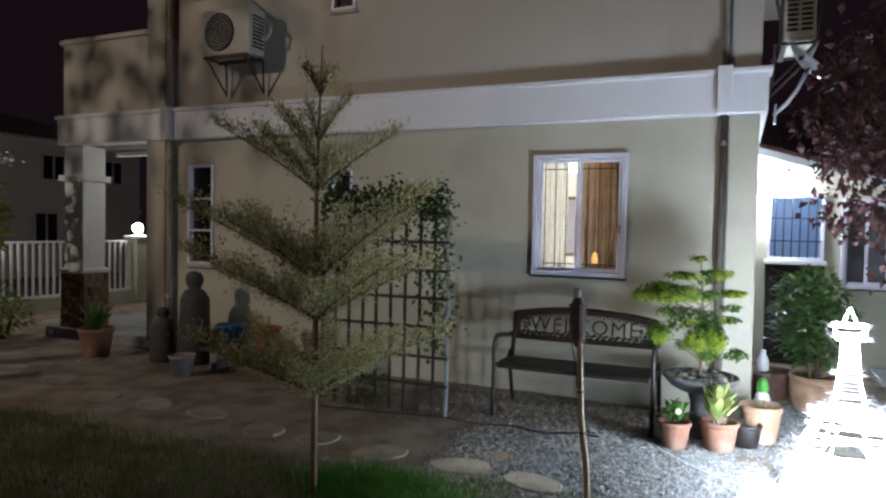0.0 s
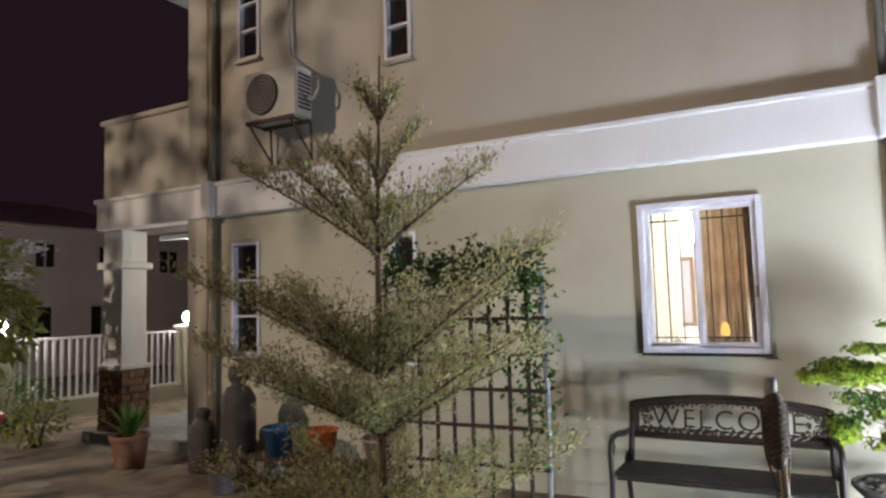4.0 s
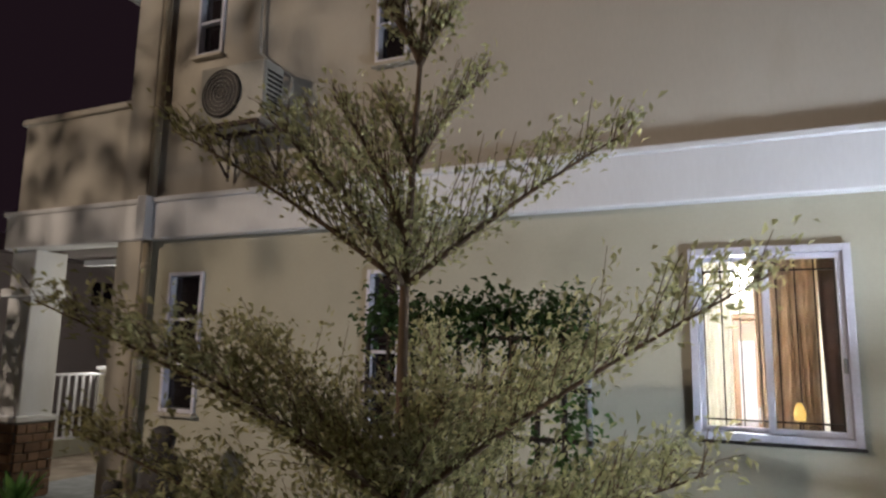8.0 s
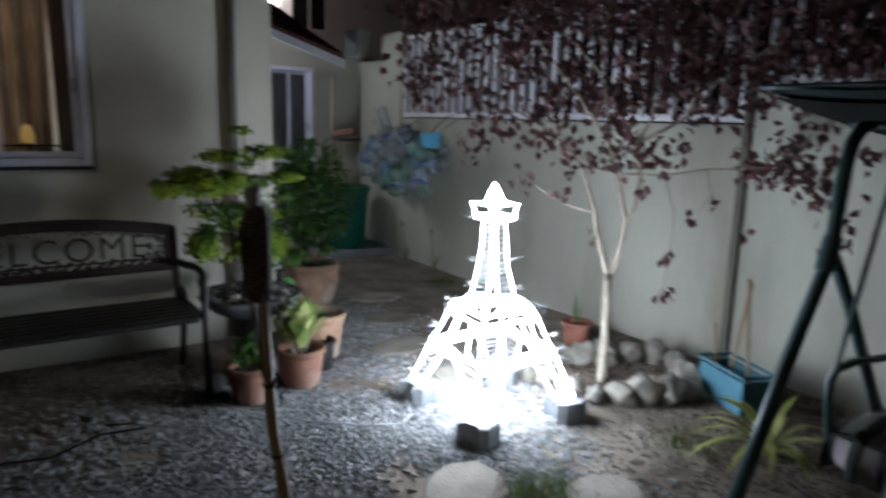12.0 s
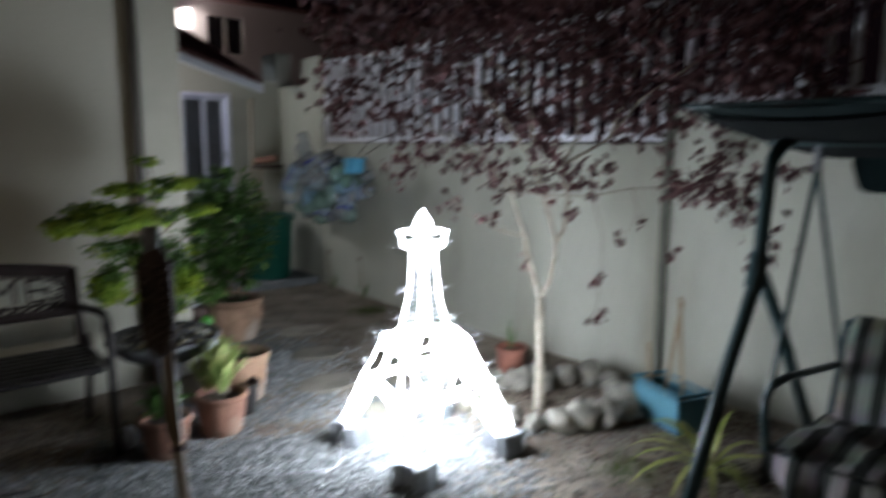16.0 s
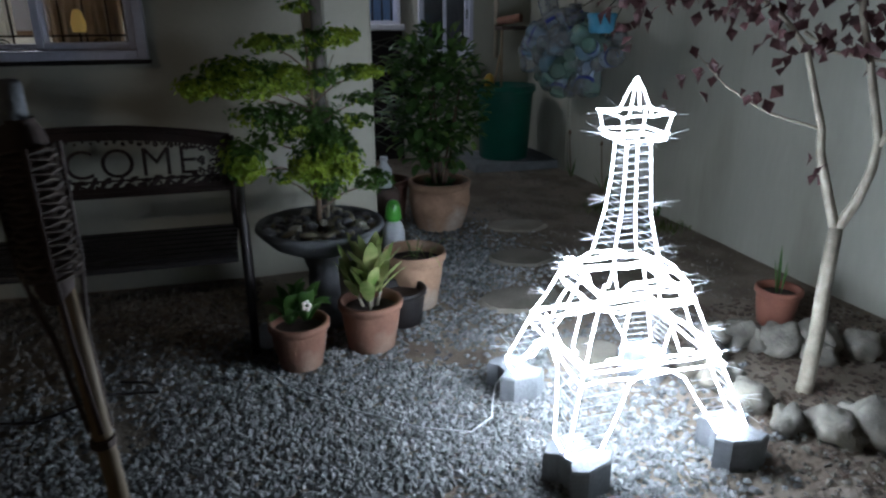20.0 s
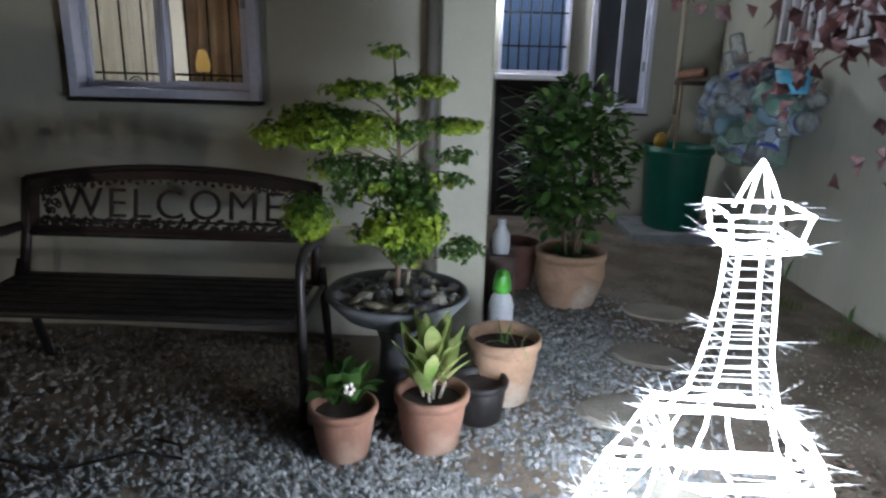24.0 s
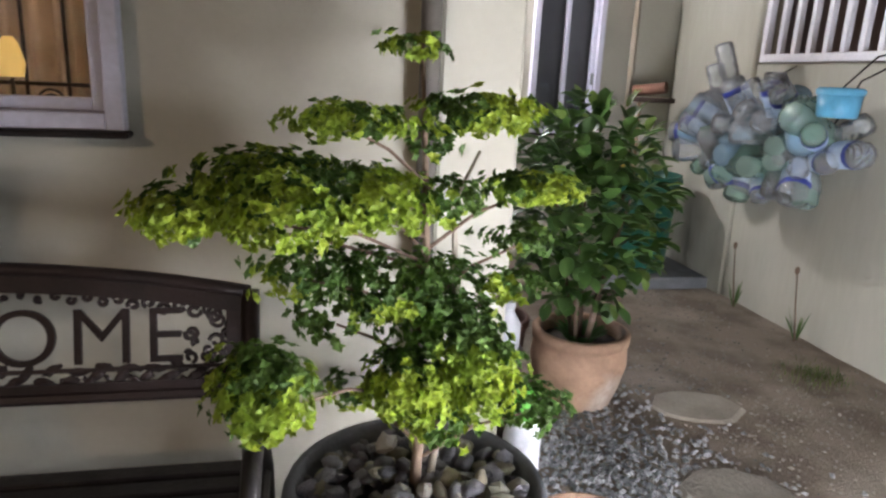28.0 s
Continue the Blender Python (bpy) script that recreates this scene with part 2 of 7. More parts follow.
def glass_mat(name, colour, rough=0.03, thin=True, trans=1.0):
    m = bpy.data.materials.new(name)
    m.use_nodes = True
    b = m.node_tree.nodes["Principled BSDF"]
    b.inputs["Base Color"].default_value = (*colour, 1)
    b.inputs["Roughness"].default_value = rough
    b.inputs["Transmission Weight"].default_value = trans
    b.inputs["IOR"].default_value = 1.08 if thin else 1.4
    b.inputs["Specular IOR Level"].default_value = 0.8
    b.inputs["Coat Weight"].default_value = 0.6
    b.inputs["Coat Roughness"].default_value = 0.03
    return m


def glow_mat(name, colour, strength):
    m = bpy.data.materials.new(name)
    m.use_nodes = True
    b = m.node_tree.nodes["Principled BSDF"]
    b.inputs["Base Color"].default_value = (*colour, 1)
    b.inputs["Emission Color"].default_value = (*colour, 1)
    b.inputs["Emission Strength"].default_value = strength
    return m


PLASTER = mat("painted_plaster", (0.43, 0.415, 0.34), (0.39, 0.375, 0.305), rough=0.8, scale=0.9, fine=45, bump=0.09, c3=(0.355, 0.34, 0.275), grit=0.05)
# c3 lays random browner blotches, drawn out vertically, over the upper plaster
UPPER = mat("upper_plaster", (0.46, 0.43, 0.385), (0.41, 0.385, 0.345), rough=0.8, scale=0.8, fine=45, bump=0.07, c3=(0.36, 0.32, 0.26), stretch=(1, 1, 0.35), grit=0.05)
BELT = mat("white_belt_paint", (0.70, 0.71, 0.76), (0.64, 0.65, 0.70), rough=0.7, scale=1.3, fine=50, bump=0.04, stretch=(1, 1, 0.3), grit=0.05)
WHITE = mat("white_enamel", (0.72, 0.72, 0.76), (0.66, 0.66, 0.70), rough=0.4, scale=3, fine=60, bump=0.03)
WALLPAINT = mat("boundary_plaster", (0.42, 0.415, 0.35), (0.36, 0.355, 0.295), rough=0.85, scale=1.9, fine=35, bump=0.09, c3=(0.27, 0.26, 0.205), stretch=(1, 1, 0.22), grit=0.07)
SOIL = mat("trodden_soil", (0.215, 0.178, 0.138), (0.138, 0.108, 0.080), rough=0.95, scale=3.2, fine=95, bump=0.8, c3=(0.275, 0.24, 0.195), contrast=(0.42, 0.58))
GRAVEL = mat("grey_gravel", (0.255, 0.26, 0.255), (0.14, 0.145, 0.145), rough=0.85, scale=20, fine=150, bump=0.3, island=0.45)
STONE = mat("pale_stone", (0.27, 0.245, 0.20), (0.205, 0.185, 0.15), rough=0.9, scale=5, fine=70, bump=0.5, vary=0.15, c3=(0.17, 0.15, 0.12))
ROCK = mat("river_rock", (0.215, 0.20, 0.165), (0.12, 0.11, 0.092), rough=0.9, scale=17, fine=70, bump=0.7, vary=0.3, c3=(0.31, 0.28, 0.22))
CONCRETE = mat("grey_concrete", (0.25, 0.26, 0.275), (0.18, 0.19, 0.20), rough=0.9, scale=8, fine=90, bump=0.4, vary=0.1)
TERRACOTTA = mat("terracotta", (0.225, 0.112, 0.074), (0.17, 0.086, 0.058), rough=0.8, scale=9, fine=80, bump=0.15, c3=(0.33, 0.235, 0.175), contrast=(0.4, 0.62))
OLDPOT = mat("weathered_clay", (0.36, 0.225, 0.145), (0.25, 0.155, 0.10), rough=0.88, scale=7, fine=60, bump=0.3, c3=(0.48, 0.41, 0.34), contrast=(0.42, 0.6))
IRON = mat("dark_cast_iron", (0.03, 0.025, 0.024), (0.02, 0.018, 0.018), rough=0.5, metal=0.4, scale=12, fine=120, bump=0.15)
BRONZE = mat("bronze_paint", (0.0272, 0.01768, 0.01564), (0.01904, 0.0136, 0.01224), rough=0.45, metal=0.4, scale=12, fine=120, bump=0.15)
GREENMETAL = mat("dark_green_paint", (0.018, 0.045, 0.048), (0.014, 0.034, 0.036), rough=0.4, scale=8, fine=60, bump=0.05)
GLASS = glass_mat("window_glass", (0.9, 0.93, 0.95))
DARKGLASS = mat("dark_louvre_glass", (0.012, 0.010, 0.012), (0.016, 0.013, 0.015), rough=0.12, scale=2, fine=20, bump=0.0, spec=0.6)
BARK = mat("grey_brown_bark", (0.16, 0.11, 0.075), (0.11, 0.075, 0.05), rough=0.85, scale=14, fine=90, bump=0.3)
PALEBARK = mat("pale_smooth_bark", (0.35, 0.31, 0.24), (0.22, 0.19, 0.145), rough=0.75, scale=16, fine=80, bump=0.4, c3=(0.17, 0.14, 0.105))
BAMBOO = mat("weathered_bamboo", (0.27, 0.20, 0.12), (0.18, 0.13, 0.075), rough=0.6, scale=7, fine=60, bump=0.1, stretch=(1, 1, 0.2))
ROOFRED = mat("red_brown_roof", (0.13, 0.050, 0.045), (0.10, 0.040, 0.036), rough=0.6, scale=4, fine=60, bump=0.15)
GRASS = leaf_mat("lawn_grass", (0.060, 0.105, 0.025), (0.115, 0.122, 0.045))
FARWALL = mat("far_house_plaster", (0.46, 0.40, 0.39), (0.40, 0.35, 0.34), rough=0.9, scale=0.8, fine=30, bump=0.05)
POSTGREY = mat("dark_grey_green_paint", (0.13, 0.13, 0.10), (0.10, 0.10, 0.08), rough=0.8, scale=6, fine=60, bump=0.1)
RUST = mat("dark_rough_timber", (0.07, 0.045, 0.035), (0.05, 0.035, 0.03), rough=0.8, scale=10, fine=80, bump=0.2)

# ---- the ground ----
def ground_height(x, y):
    return 0.02 * noise.noise(Vector((x * 0.7, y * 0.7, 0))) + 0.008 * noise.noise(Vector((x * 3.1, y * 3.1, 4))) - 0.005


g = Geo()
xs = [-900, -120, -40, -20, -14] + [-12 + 0.2 * i for i in range(83)] + [6, 10, 20, 60, 900]
ys = [-900, -120, -40, -20, -12] + [-8 + 0.2 * i for i in range(63)] + [6, 9, 14, 30, 120, 900]
for y in ys:
    for x in xs:
        g.v.append((x, y, ground_height(x, y) if -12 < x < 5 and -8 < y < 4.6 else 0.0))
for j in range(len(ys) - 1):
    for i in range(len(xs) - 1):
        a = j * len(xs) + i
        g.f.append((a, a + 1, a + 1 + len(xs), a + len(xs)))
solid("ground", g, SOIL, "bare brown soil of the garden", "ground", kind="structure", smooth=True)

# ---- the house ----
WIN = (-1.818, -0.985, 1.090, 2.175)
W2 = (-4.02, -3.735, 0.95, 2.13)
W3 = (-5.96, -5.58, 1.02, 2.17)
U1 = (-4.02, -3.735, 3.71, 4.95)
U2 = (-5.86, -5.56, 4.08, 5.30)
SIDE_Y = 9.0
solid("wall_south", wall_grid(-6.55, 0.0, -0.3, 2.47, 0.0, 0.15, [WIN, W2, W3]), PLASTER, "olive-beige painted plaster house wall", "wall", kind="structure")
solid("wall_south_upper", wall_grid(-6.55, 0.0, 2.80, 5.9, 0.0, 0.15, [U1, U2]), UPPER, "mottled beige plaster wall of the upper storey", "wall", kind="structure")
g = wall_grid(0.15, SIDE_Y, -0.3, 5.9, -0.15, 0.0, [], "y")
solid("wall_east", g, PLASTER, "olive-beige plaster side wall of the house", "wall", kind="structure")
solid("wall_north", Geo().box(-8.0, SIDE_Y, -0.3, 0.0, SIDE_Y + 0.15, 5.9), PLASTER, "plain plaster rear wall", "wall", kind="structure")
solid("wall_west", Geo().box(-6.55, 0.15, -0.3, -6.40, SIDE_Y, 5.9), PLASTER, "plaster wall behind the porch", "wall", kind="structure")
g = Geo().box(-8.10, -0.085, 2.456, 0.085, 0.15, 2.816, 0.012).box(-8.12, -0.11, 2.775, 0.11, 0.15, 2.82, 0.008)
solid("belt_course", g, BELT, "broad white painted belt course round the house", "trim", kind="structure")
g = Geo().box(0.0, 0.15, 2.456, 0.085, SIDE_Y, 2.816, 0.012)
solid("belt_course_side", g, BELT, "white painted belt course on the side wall", "trim", kind="structure")
solid("corner_pilaster", Geo().box(-0.20, -0.03, -0.1, 0.03, 0.16, 2.455, 0.01), PLASTER, "plaster corner pilaster of the house", "trim", kind="structure")
solid("corner_pilaster_upper", Geo().box(-0.20, -0.03, 2.82, 0.03, 0.16, 5.9, 0.01), UPPER, "plaster corner pilaster of the upper storey", "trim", kind="structure")
solid("porch_pilaster", Geo().box(-6.57, -0.06, -0.1, -6.27, 0.2, 5.9, 0.01), UPPER, "plaster pilaster beside the porch", "trim", kind="structure")
solid("porch_parapet", Geo().box(-8.08, 0.0, 2.82, -6.57, 0.12, 3.73).box(-8.12, -0.04, 3.73, -6.57, 0.16, 3.79, 0.01), UPPER, "mottled plaster balcony parapet with a capping", "parapet", kind="structure")
solid("porch_parapet_side", Geo().box(-8.08, 0.12, 2.82, -7.96, 3.5, 3.73).box(-8.12, 0.16, 3.73, -7.92, 3.5, 3.79, 0.01), UPPER, "mottled plaster side of the balcony parapet", "parapet", kind="structure")
# the ceiling takes the dark timber colour all over
solid("porch_ceiling", Geo().box(-8.06, 0.15, 2.46, -6.55, 3.5, 2.60), RUST, "dark brown porch ceiling", "ceiling", kind="structure")
solid("room_floor", Geo().box(-6.4, 0.15, -0.02, -0.15, SIDE_Y, 0.05), STONE, "pale floor inside the house", "floor", kind="structure")
solid("room_ceiling", Geo().box(-6.4, 0.15, 2.46, -0.15, SIDE_Y, 2.60), WHITE, "white ceiling inside the house", "ceiling", kind="structure")
solid("upper_ceiling", Geo().box(-6.4, 0.15, 5.6, -0.15, SIDE_Y, 5.7), WHITE, "white ceiling of the upper storey", "ceiling", kind="structure")
INNER = mat("inner_wall_paint", (0.76, 0.74, 0.69), (0.72, 0.70, 0.65), rough=0.8, scale=1.5, fine=40, bump=0.05)
solid("wall_inner", Geo().box(-3.6, 0.15, 0.05, -3.5, 4.2, 2.46), INNER, "cream inner wall of the lit room", "wall", kind="structure")
solid("wall_inner_back", Geo().box(-3.5, 4.1, 0.05, -0.15, 4.2, 2.46), INNER, "cream back wall of the lit room", "wall", kind="structure")
roof = thing("house_roof", "overhanging roof with a white fascia and soffit", "roof", kind="structure")
part("soffit", Geo().box(-8.4, -0.7, 5.9, 0.7, SIDE_Y + 0.5, 5.96), WHITE, roof)
part("fascia", Geo().box(-8.45, -0.75, 5.88, 0.75, -0.70, 6.12, 0.01).box(-8.45, -0.70, 5.88, -8.40, SIDE_Y, 6.12, 0.01), WHITE, roof)
part("roofing", Geo().add([(-8.45, -0.75, 6.12), (0.75, -0.75, 6.12), (0.75, SIDE_Y, 6.12), (-8.45, SIDE_Y, 6.12), (-4, 1.5, 7.6), (-4, 6.5, 7.6)],
                          [(0, 1, 4), (1, 2, 5, 4), (2, 3, 5), (3, 0, 4, 5), (3, 2, 1, 0)]), ROOFRED, roof)

# ---- boundary wall with its white fence, annex ----
WX = 2.05
g = Geo().box(WX, -1.93, -0.2, WX + 0.15, 1.80, 1.408, 0.008).box(WX, -14.0, -0.2, WX + 0.15, -1.975, 1.61, 0.008)
g.box(WX, 2.22, -0.2, WX + 0.15, 6.0, 2.00, 0.008)
solid("wall_boundary", g, WALLPAINT, "grey-beige rendered boundary wall with damp streaks", "wall", kind="structure")
solid("boundary_pillar", Geo().box(WX - 0.02, 1.80, -0.2, WX + 0.18, 2.22, 2.25, 0.01), WALLPAINT, "rendered pillar of the boundary wall", "pillar", kind="structure")
solid("boundary_pillar.001", Geo().box(WX - 0.01, 2.75, -0.2, WX + 0.17, 3.1, 2.36, 0.01), WALLPAINT, "short rendered pillar of the boundary wall", "pillar", kind="structure")
solid("wall_post", Geo().box(WX - 0.03, -1.975, -0.2, WX + 0.15, -1.93, 1.62, 0.005), POSTGREY, "narrow dark post in the boundary wall", "post", kind="structure")


def grille(name, y0, y1, z0, z1, label):
    t = thing(name, label, "fence", (WX + 0.03, 0, 0))
    part("rail", Geo().box(-0.025, y0, z0, 0.025, y1, z0 + 0.045, 0.004), WHITE, t)
    part("rail", Geo().box(-0.025, y0, z1 - 0.045, 0.025, y1, z1, 0.004), WHITE, t)
    part("stile", Geo().box(-0.022, y0 - 0.03, z0, 0.022, y0 + 0.01, z1, 0.004), WHITE, t)
    part("stile", Geo().box(-0.022, y1 - 0.01, z0, 0.022, y1 + 0.03, z1, 0.004), WHITE, t)
    me = Geo().box(-0.017, -0.017, 0, 0.017, 0.017, z1 - z0 - 0.09, 0.003).mesh("bar", WHITE)
    n = int((y1 - y0) / 0.115)
    for i in range(1, n):
        b = new("bar", me)
        b.parent = t
        b.location = (0, y0 + (y1 - y0) * i / n, z0 + 0.045)
    return t


grille("white_fence_panel", -1.88, 1.77, 1.418, 2.195, "white steel bar fence panel on the boundary wall")
grille("white_fence_panel", -6.2, -2.04, 1.625, 2.38, "white steel bar fence panel on the higher wall")

NB = (0.22, 0.80, 1.20, 1.95)
NW = (0.965, 1.475, 0.905, 1.90)
solid("annex_wall", wall_grid(0.0, 2.045, -0.2, 2.05, 2.72, 2.86, [NB, NW]), PLASTER, "beige plaster wall of the rear annex", "wall", kind="structure")
solid("annex_side", Geo().box(1.60, 2.86, -0.2, 1.74, SIDE_Y, 2.0), PLASTER, "beige side wall of the annex", "wall", kind="structure")
annex = thing("annex_roof", "red-brown sloping roof of the annex with a white fascia", "roof", kind="structure")
g = Geo()
for dz in (0.0, 0.07):
    g.v += [(0.0, 2.36, 2.47 + dz), (1.68, 2.36, 1.955 + dz), (1.68, 4.50, 2.735 + dz), (0.0, 4.50, 3.25 + dz)]
g.f += [(3, 2, 1, 0), (4, 5, 6, 7), (0, 1, 5, 4), (1, 2, 6, 5), (2, 3, 7, 6)]
part("roofing", g, ROOFRED, annex)
for k in range(8):
    x = 0.1 + k * 0.22
    part("roof_rib", Geo().tube([(x, 2.36, 2.545 - 0.3065 * x), (x, 4.5, 3.325 - 0.3065 * x)], 0.012, 5), ROOFRED, annex)
part("gable", Geo().add([(0.0, 2.725, 2.052), (1.62, 2.725, 2.052), (0.0, 2.725, 2.58), (0.0, 2.855, 2.052), (1.62, 2.855, 2.052), (0.0, 2.855, 2.58)],
                        [(0, 1, 2), (5, 4, 3), (0, 3, 4, 1), (1, 4, 5, 2), (2, 5, 3, 0)]), PLASTER, annex, "plaster gable under the roof slope")
g = Geo().add([(1.68, 2.33, 1.895), (0.0, 2.33, 2.41), (0.0, 2.357, 2.41), (1.68, 2.357, 1.895), (1.68, 2.33, 1.975), (0.0, 2.33, 2.49), (0.0, 2.357, 2.49), (1.68, 2.357, 1.975)],
              [(0, 1, 2, 3), (7, 6, 5, 4), (0, 4, 5, 1), (3, 7, 4, 0), (2, 6, 7, 3)])
part("bargeboard", g, BELT, annex)

# ---- windows, pipes and fittings of the house ----
ALU = mat("lavender_white_aluminium", (0.62, 0.62, 0.72), (0.56, 0.56, 0.66), rough=0.35, scale=4, fine=60, bump=0.02)
PIPE = mat("beige_pipe_paint", (0.33, 0.29, 0.22), (0.28, 0.24, 0.18), rough=0.55, scale=5, fine=60, bump=0.05)
SHEER = leaf_mat("white_sheer_curtain", (0.80, 0.78, 0.73), (0.70, 0.68, 0.63), rough=0.9, trans=0.45)
GOLD = leaf_mat("gold_brown_curtain", (0.40, 0.315, 0.235), (0.32, 0.245, 0.175), rough=0.85, trans=0.30)
BROWN = mat("dark_brown_curtain", (0.06, 0.03, 0.022), (0.045, 0.024, 0.018), rough=0.8, scale=6, fine=160, bump=0.08)


def rect_frame(x0, x1, z0, z1, y0, y1, w, bev=0.003):
    g = Geo().box(x0, y0, z0, x0 + w, y1, z1, bev).box(x1 - w, y0, z0, x1, y1, z1, bev)
    return g.box(x0 + w, y0, z1 - w, x1 - w, y1, z1, bev).box(x0 + w, y0, z0, x1 - w, y1, z0 + w, bev)


def pane(x0, x1, z0, z1, y, parent, material=None, name="pane"):
    p = part(name, Geo().box(x0, y - 0.003, z0, x1, y + 0.003, z1), material or GLASS, parent)
    if material is None:
        p.visible_shadow = False
    return p


def sliding_window(name, x0, x1, z0, z1, y, label, back=0.10):
    t = thing(name, label, "window", (0, 0, 0), kind="structure")
    xm = x0 + (x1 - x0) * 0.49
    part("window_frame", rect_frame(x0, x1, z0, z1, y - 0.045, y + back, 0.042), ALU, t)
    part("window_sill", Geo().box(x0 - 0.01, y - 0.06, z0 - 0.018, x1 + 0.01, y - 0.0, z0 - 0.002, 0.004), IRON, t)
    s = part("sash", rect_frame(x0 + 0.044, xm + 0.02, z0 + 0.044, z1 - 0.044, y + 0.035, y + 0.06, 0.026), ALU, t)
    pane(x0 + 0.07, xm - 0.006, z0 + 0.07, z1 - 0.07, y + 0.047, s)
    s = part("sash", rect_frame(xm - 0.02, x1 - 0.044, z0 + 0.044, z1 - 0.044, y - 0.02, y + 0.005, 0.032), ALU, t)
    pane(xm + 0.012, x1 - 0.076, z0 + 0.076, z1 - 0.076, y - 0.007, s)
    part("latch", Geo().box(x1 - 0.07, y - 0.032, (z0 + z1) / 2 - 0.16, x1 - 0.05, y - 0.018, (z0 + z1) / 2 - 0.08, 0.004), CONCRETE, s)
    return t


sliding_window("window_1", *WIN, 0.0, "white aluminium sliding window with a lit room behind")
gr = thing("window_grille", "dark wrought iron grille behind the window panes", "grille", (0, 0, 0))
for x in np.linspace(WIN[0] + 0.07, WIN[1] - 0.07, 8):
    part("bar", Geo().tube([(x, 0.132, WIN[2] - 0.0), (x, 0.132, WIN[3])], 0.005, 6), BRONZE, gr)
for z in (WIN[2] + 0.10, WIN[3] - 0.12):
    part("rail", Geo().box(WIN[0] - 0.0, 0.124, z - 0.005, WIN[1], 0.140, z + 0.005), BRONZE, gr)
for x in (-1.60, -1.20):
    pts = [(x + 0.035 * math.cos(a) * (1 - a / 16), 0.125, WIN[2] + 0.055 + 0.035 * math.sin(a) * (1 - a / 16)) for a in np.linspace(0, 9, 26)]
    part("scroll", Geo().tube(pts, 0.004, 5), IRON, gr)


def curtain(name, x0, x1, y, z0, z1, material, label, waves, amp):
    g = Geo()
    nx, nz = waves * 8, 10
    for j in range(nz + 1):
        for i in range(nx + 1):
            u, w = i / nx, j / nz
            a = amp * (0.6 + 0.4 * (1 - w)) * math.sin(u * waves * 2 * math.pi + 0.5 * math.sin(3 * w + u * 5))
            g.v.append((x0 + (x1 - x0) * u + 0.01 * math.sin(w * 5 + u * 9), y + a, z0 + (z1 - z0) * w))
    n = (nx + 1) * (nz + 1)
    g.v += [(x, yy + 0.004, z) for x, yy, z in g.v]
    for j in range(nz):
        for i in range(nx):
            a = j * (nx + 1) + i
            g.f.append((a, a + 1, a + nx + 2, a + nx + 1))
            g.f.append((n + a + nx + 1, n + a + nx + 2, n + a + 1, n + a))
    t = thing(name, label, "curtain")
    part("cloth", g, material, t, smooth=True)
    part("curtain_rod", Geo().tube([(x0 - 0.05, y, z1 + 0.01), (x1 + 0.05, y, z1 + 0.01)], 0.012, 8), BROWN, t)
    return t


curtain("sheer_curtain", -2.02, -1.60, 0.40, 0.052, 2.36, SHEER, "white sheer curtain drawn aside behind the window", 7, 0.03)
curtain("gold_curtain", -1.46, -1.12, 0.37, 0.052, 2.33, GOLD, "gold-brown curtain hanging behind the window", 6, 0.035)
curtain("dark_curtain", -1.115, -0.80, 0.26, 0.052, 2.33, BROWN, "dark brown curtain at the window's edge", 3, 0.02)

# the lit room
BULB = glow_mat("warm_bulb", (1.0, 0.93, 0.78), 60)
ch = thing("ceiling_lamp", "glowing ceiling lamp with white glass globes", "lamp", (-1.58, 1.20, 2.46))
part("rod", Geo().tube([(0, 0, 0), (0, 0, -0.22)], 0.01, 8), IRON, ch)
for k in range(4):
    a = k * math.pi / 2 + 0.4
    x, y = 0.16 * math.cos(a), 0.16 * math.sin(a)
    part("arm", Geo().tube([(0, 0, -0.2), (x * 0.6, y * 0.6, -0.26), (x, y, -0.24)], 0.008, 6), IRON, ch)
    part("globe", Geo().lathe([(0.001, -0.36), (0.035, -0.345), (0.05, -0.31), (0.045, -0.27), (0.02, -0.24)], 14, (x, y, 0)), BULB, ch, smooth=True)
WOOD = mat("brown_wood", (0.16, 0.085, 0.045), (0.11, 0.06, 0.03), rough=0.45, scale=5, fine=60, bump=0.06, stretch=(1, 1, 0.15))
GREYDOOR = mat("grey_door_paint", (0.30, 0.28, 0.31), (0.26, 0.245, 0.27), rough=0.6, scale=3, fine=40, bump=0.04)
cab = thing("cabinet", "tall brown wooden wardrobe against the back of the room", "cabinet", (-1.40, 3.05, 0.05))
part("body", Geo().box(-0.24, -0.25, 0, 0.24, 0.25, 1.86, 0.01), WOOD, cab)
part("cornice", Geo().box(-0.27, -0.28, 1.862, 0.27, 0.26, 1.91, 0.012), WOOD, cab)
for s in (-1, 1):
    d = part("door", Geo().box(min(0, s * 0.23) + 0.004, -0.272, 0.06, max(0, s * 0.23) - 0.004, -0.252, 1.80, 0.005), WOOD, cab)
    part("door_panel", Geo().box(s * 0.115 - 0.07, -0.280, 0.20, s * 0.115 + 0.07, -0.273, 1.66, 0.004), GREYDOOR, d)
    part("handle", Geo().box(s * 0.03 - 0.008, -0.29, 0.9, s * 0.03 + 0.008, -0.273, 1.05, 0.003), CONCRETE, d)
pic = thing("picture_frame", "dark framed mirror on the cream back wall", "mirror", (-2.35, 4.098, 1.55))
part("frame", rect_frame(-0.35, 0.35, -0.45, 0.45, -0.03, 0.0, 0.05), WOOD, pic)
part("mirror_glass", Geo().box(-0.30, -0.012, -0.40, 0.30, -0.002, 0.40), GREYDOOR, pic)
tb = thing("table", "brown wooden table inside the room", "table", (-1.55, 2.0, 0.05))
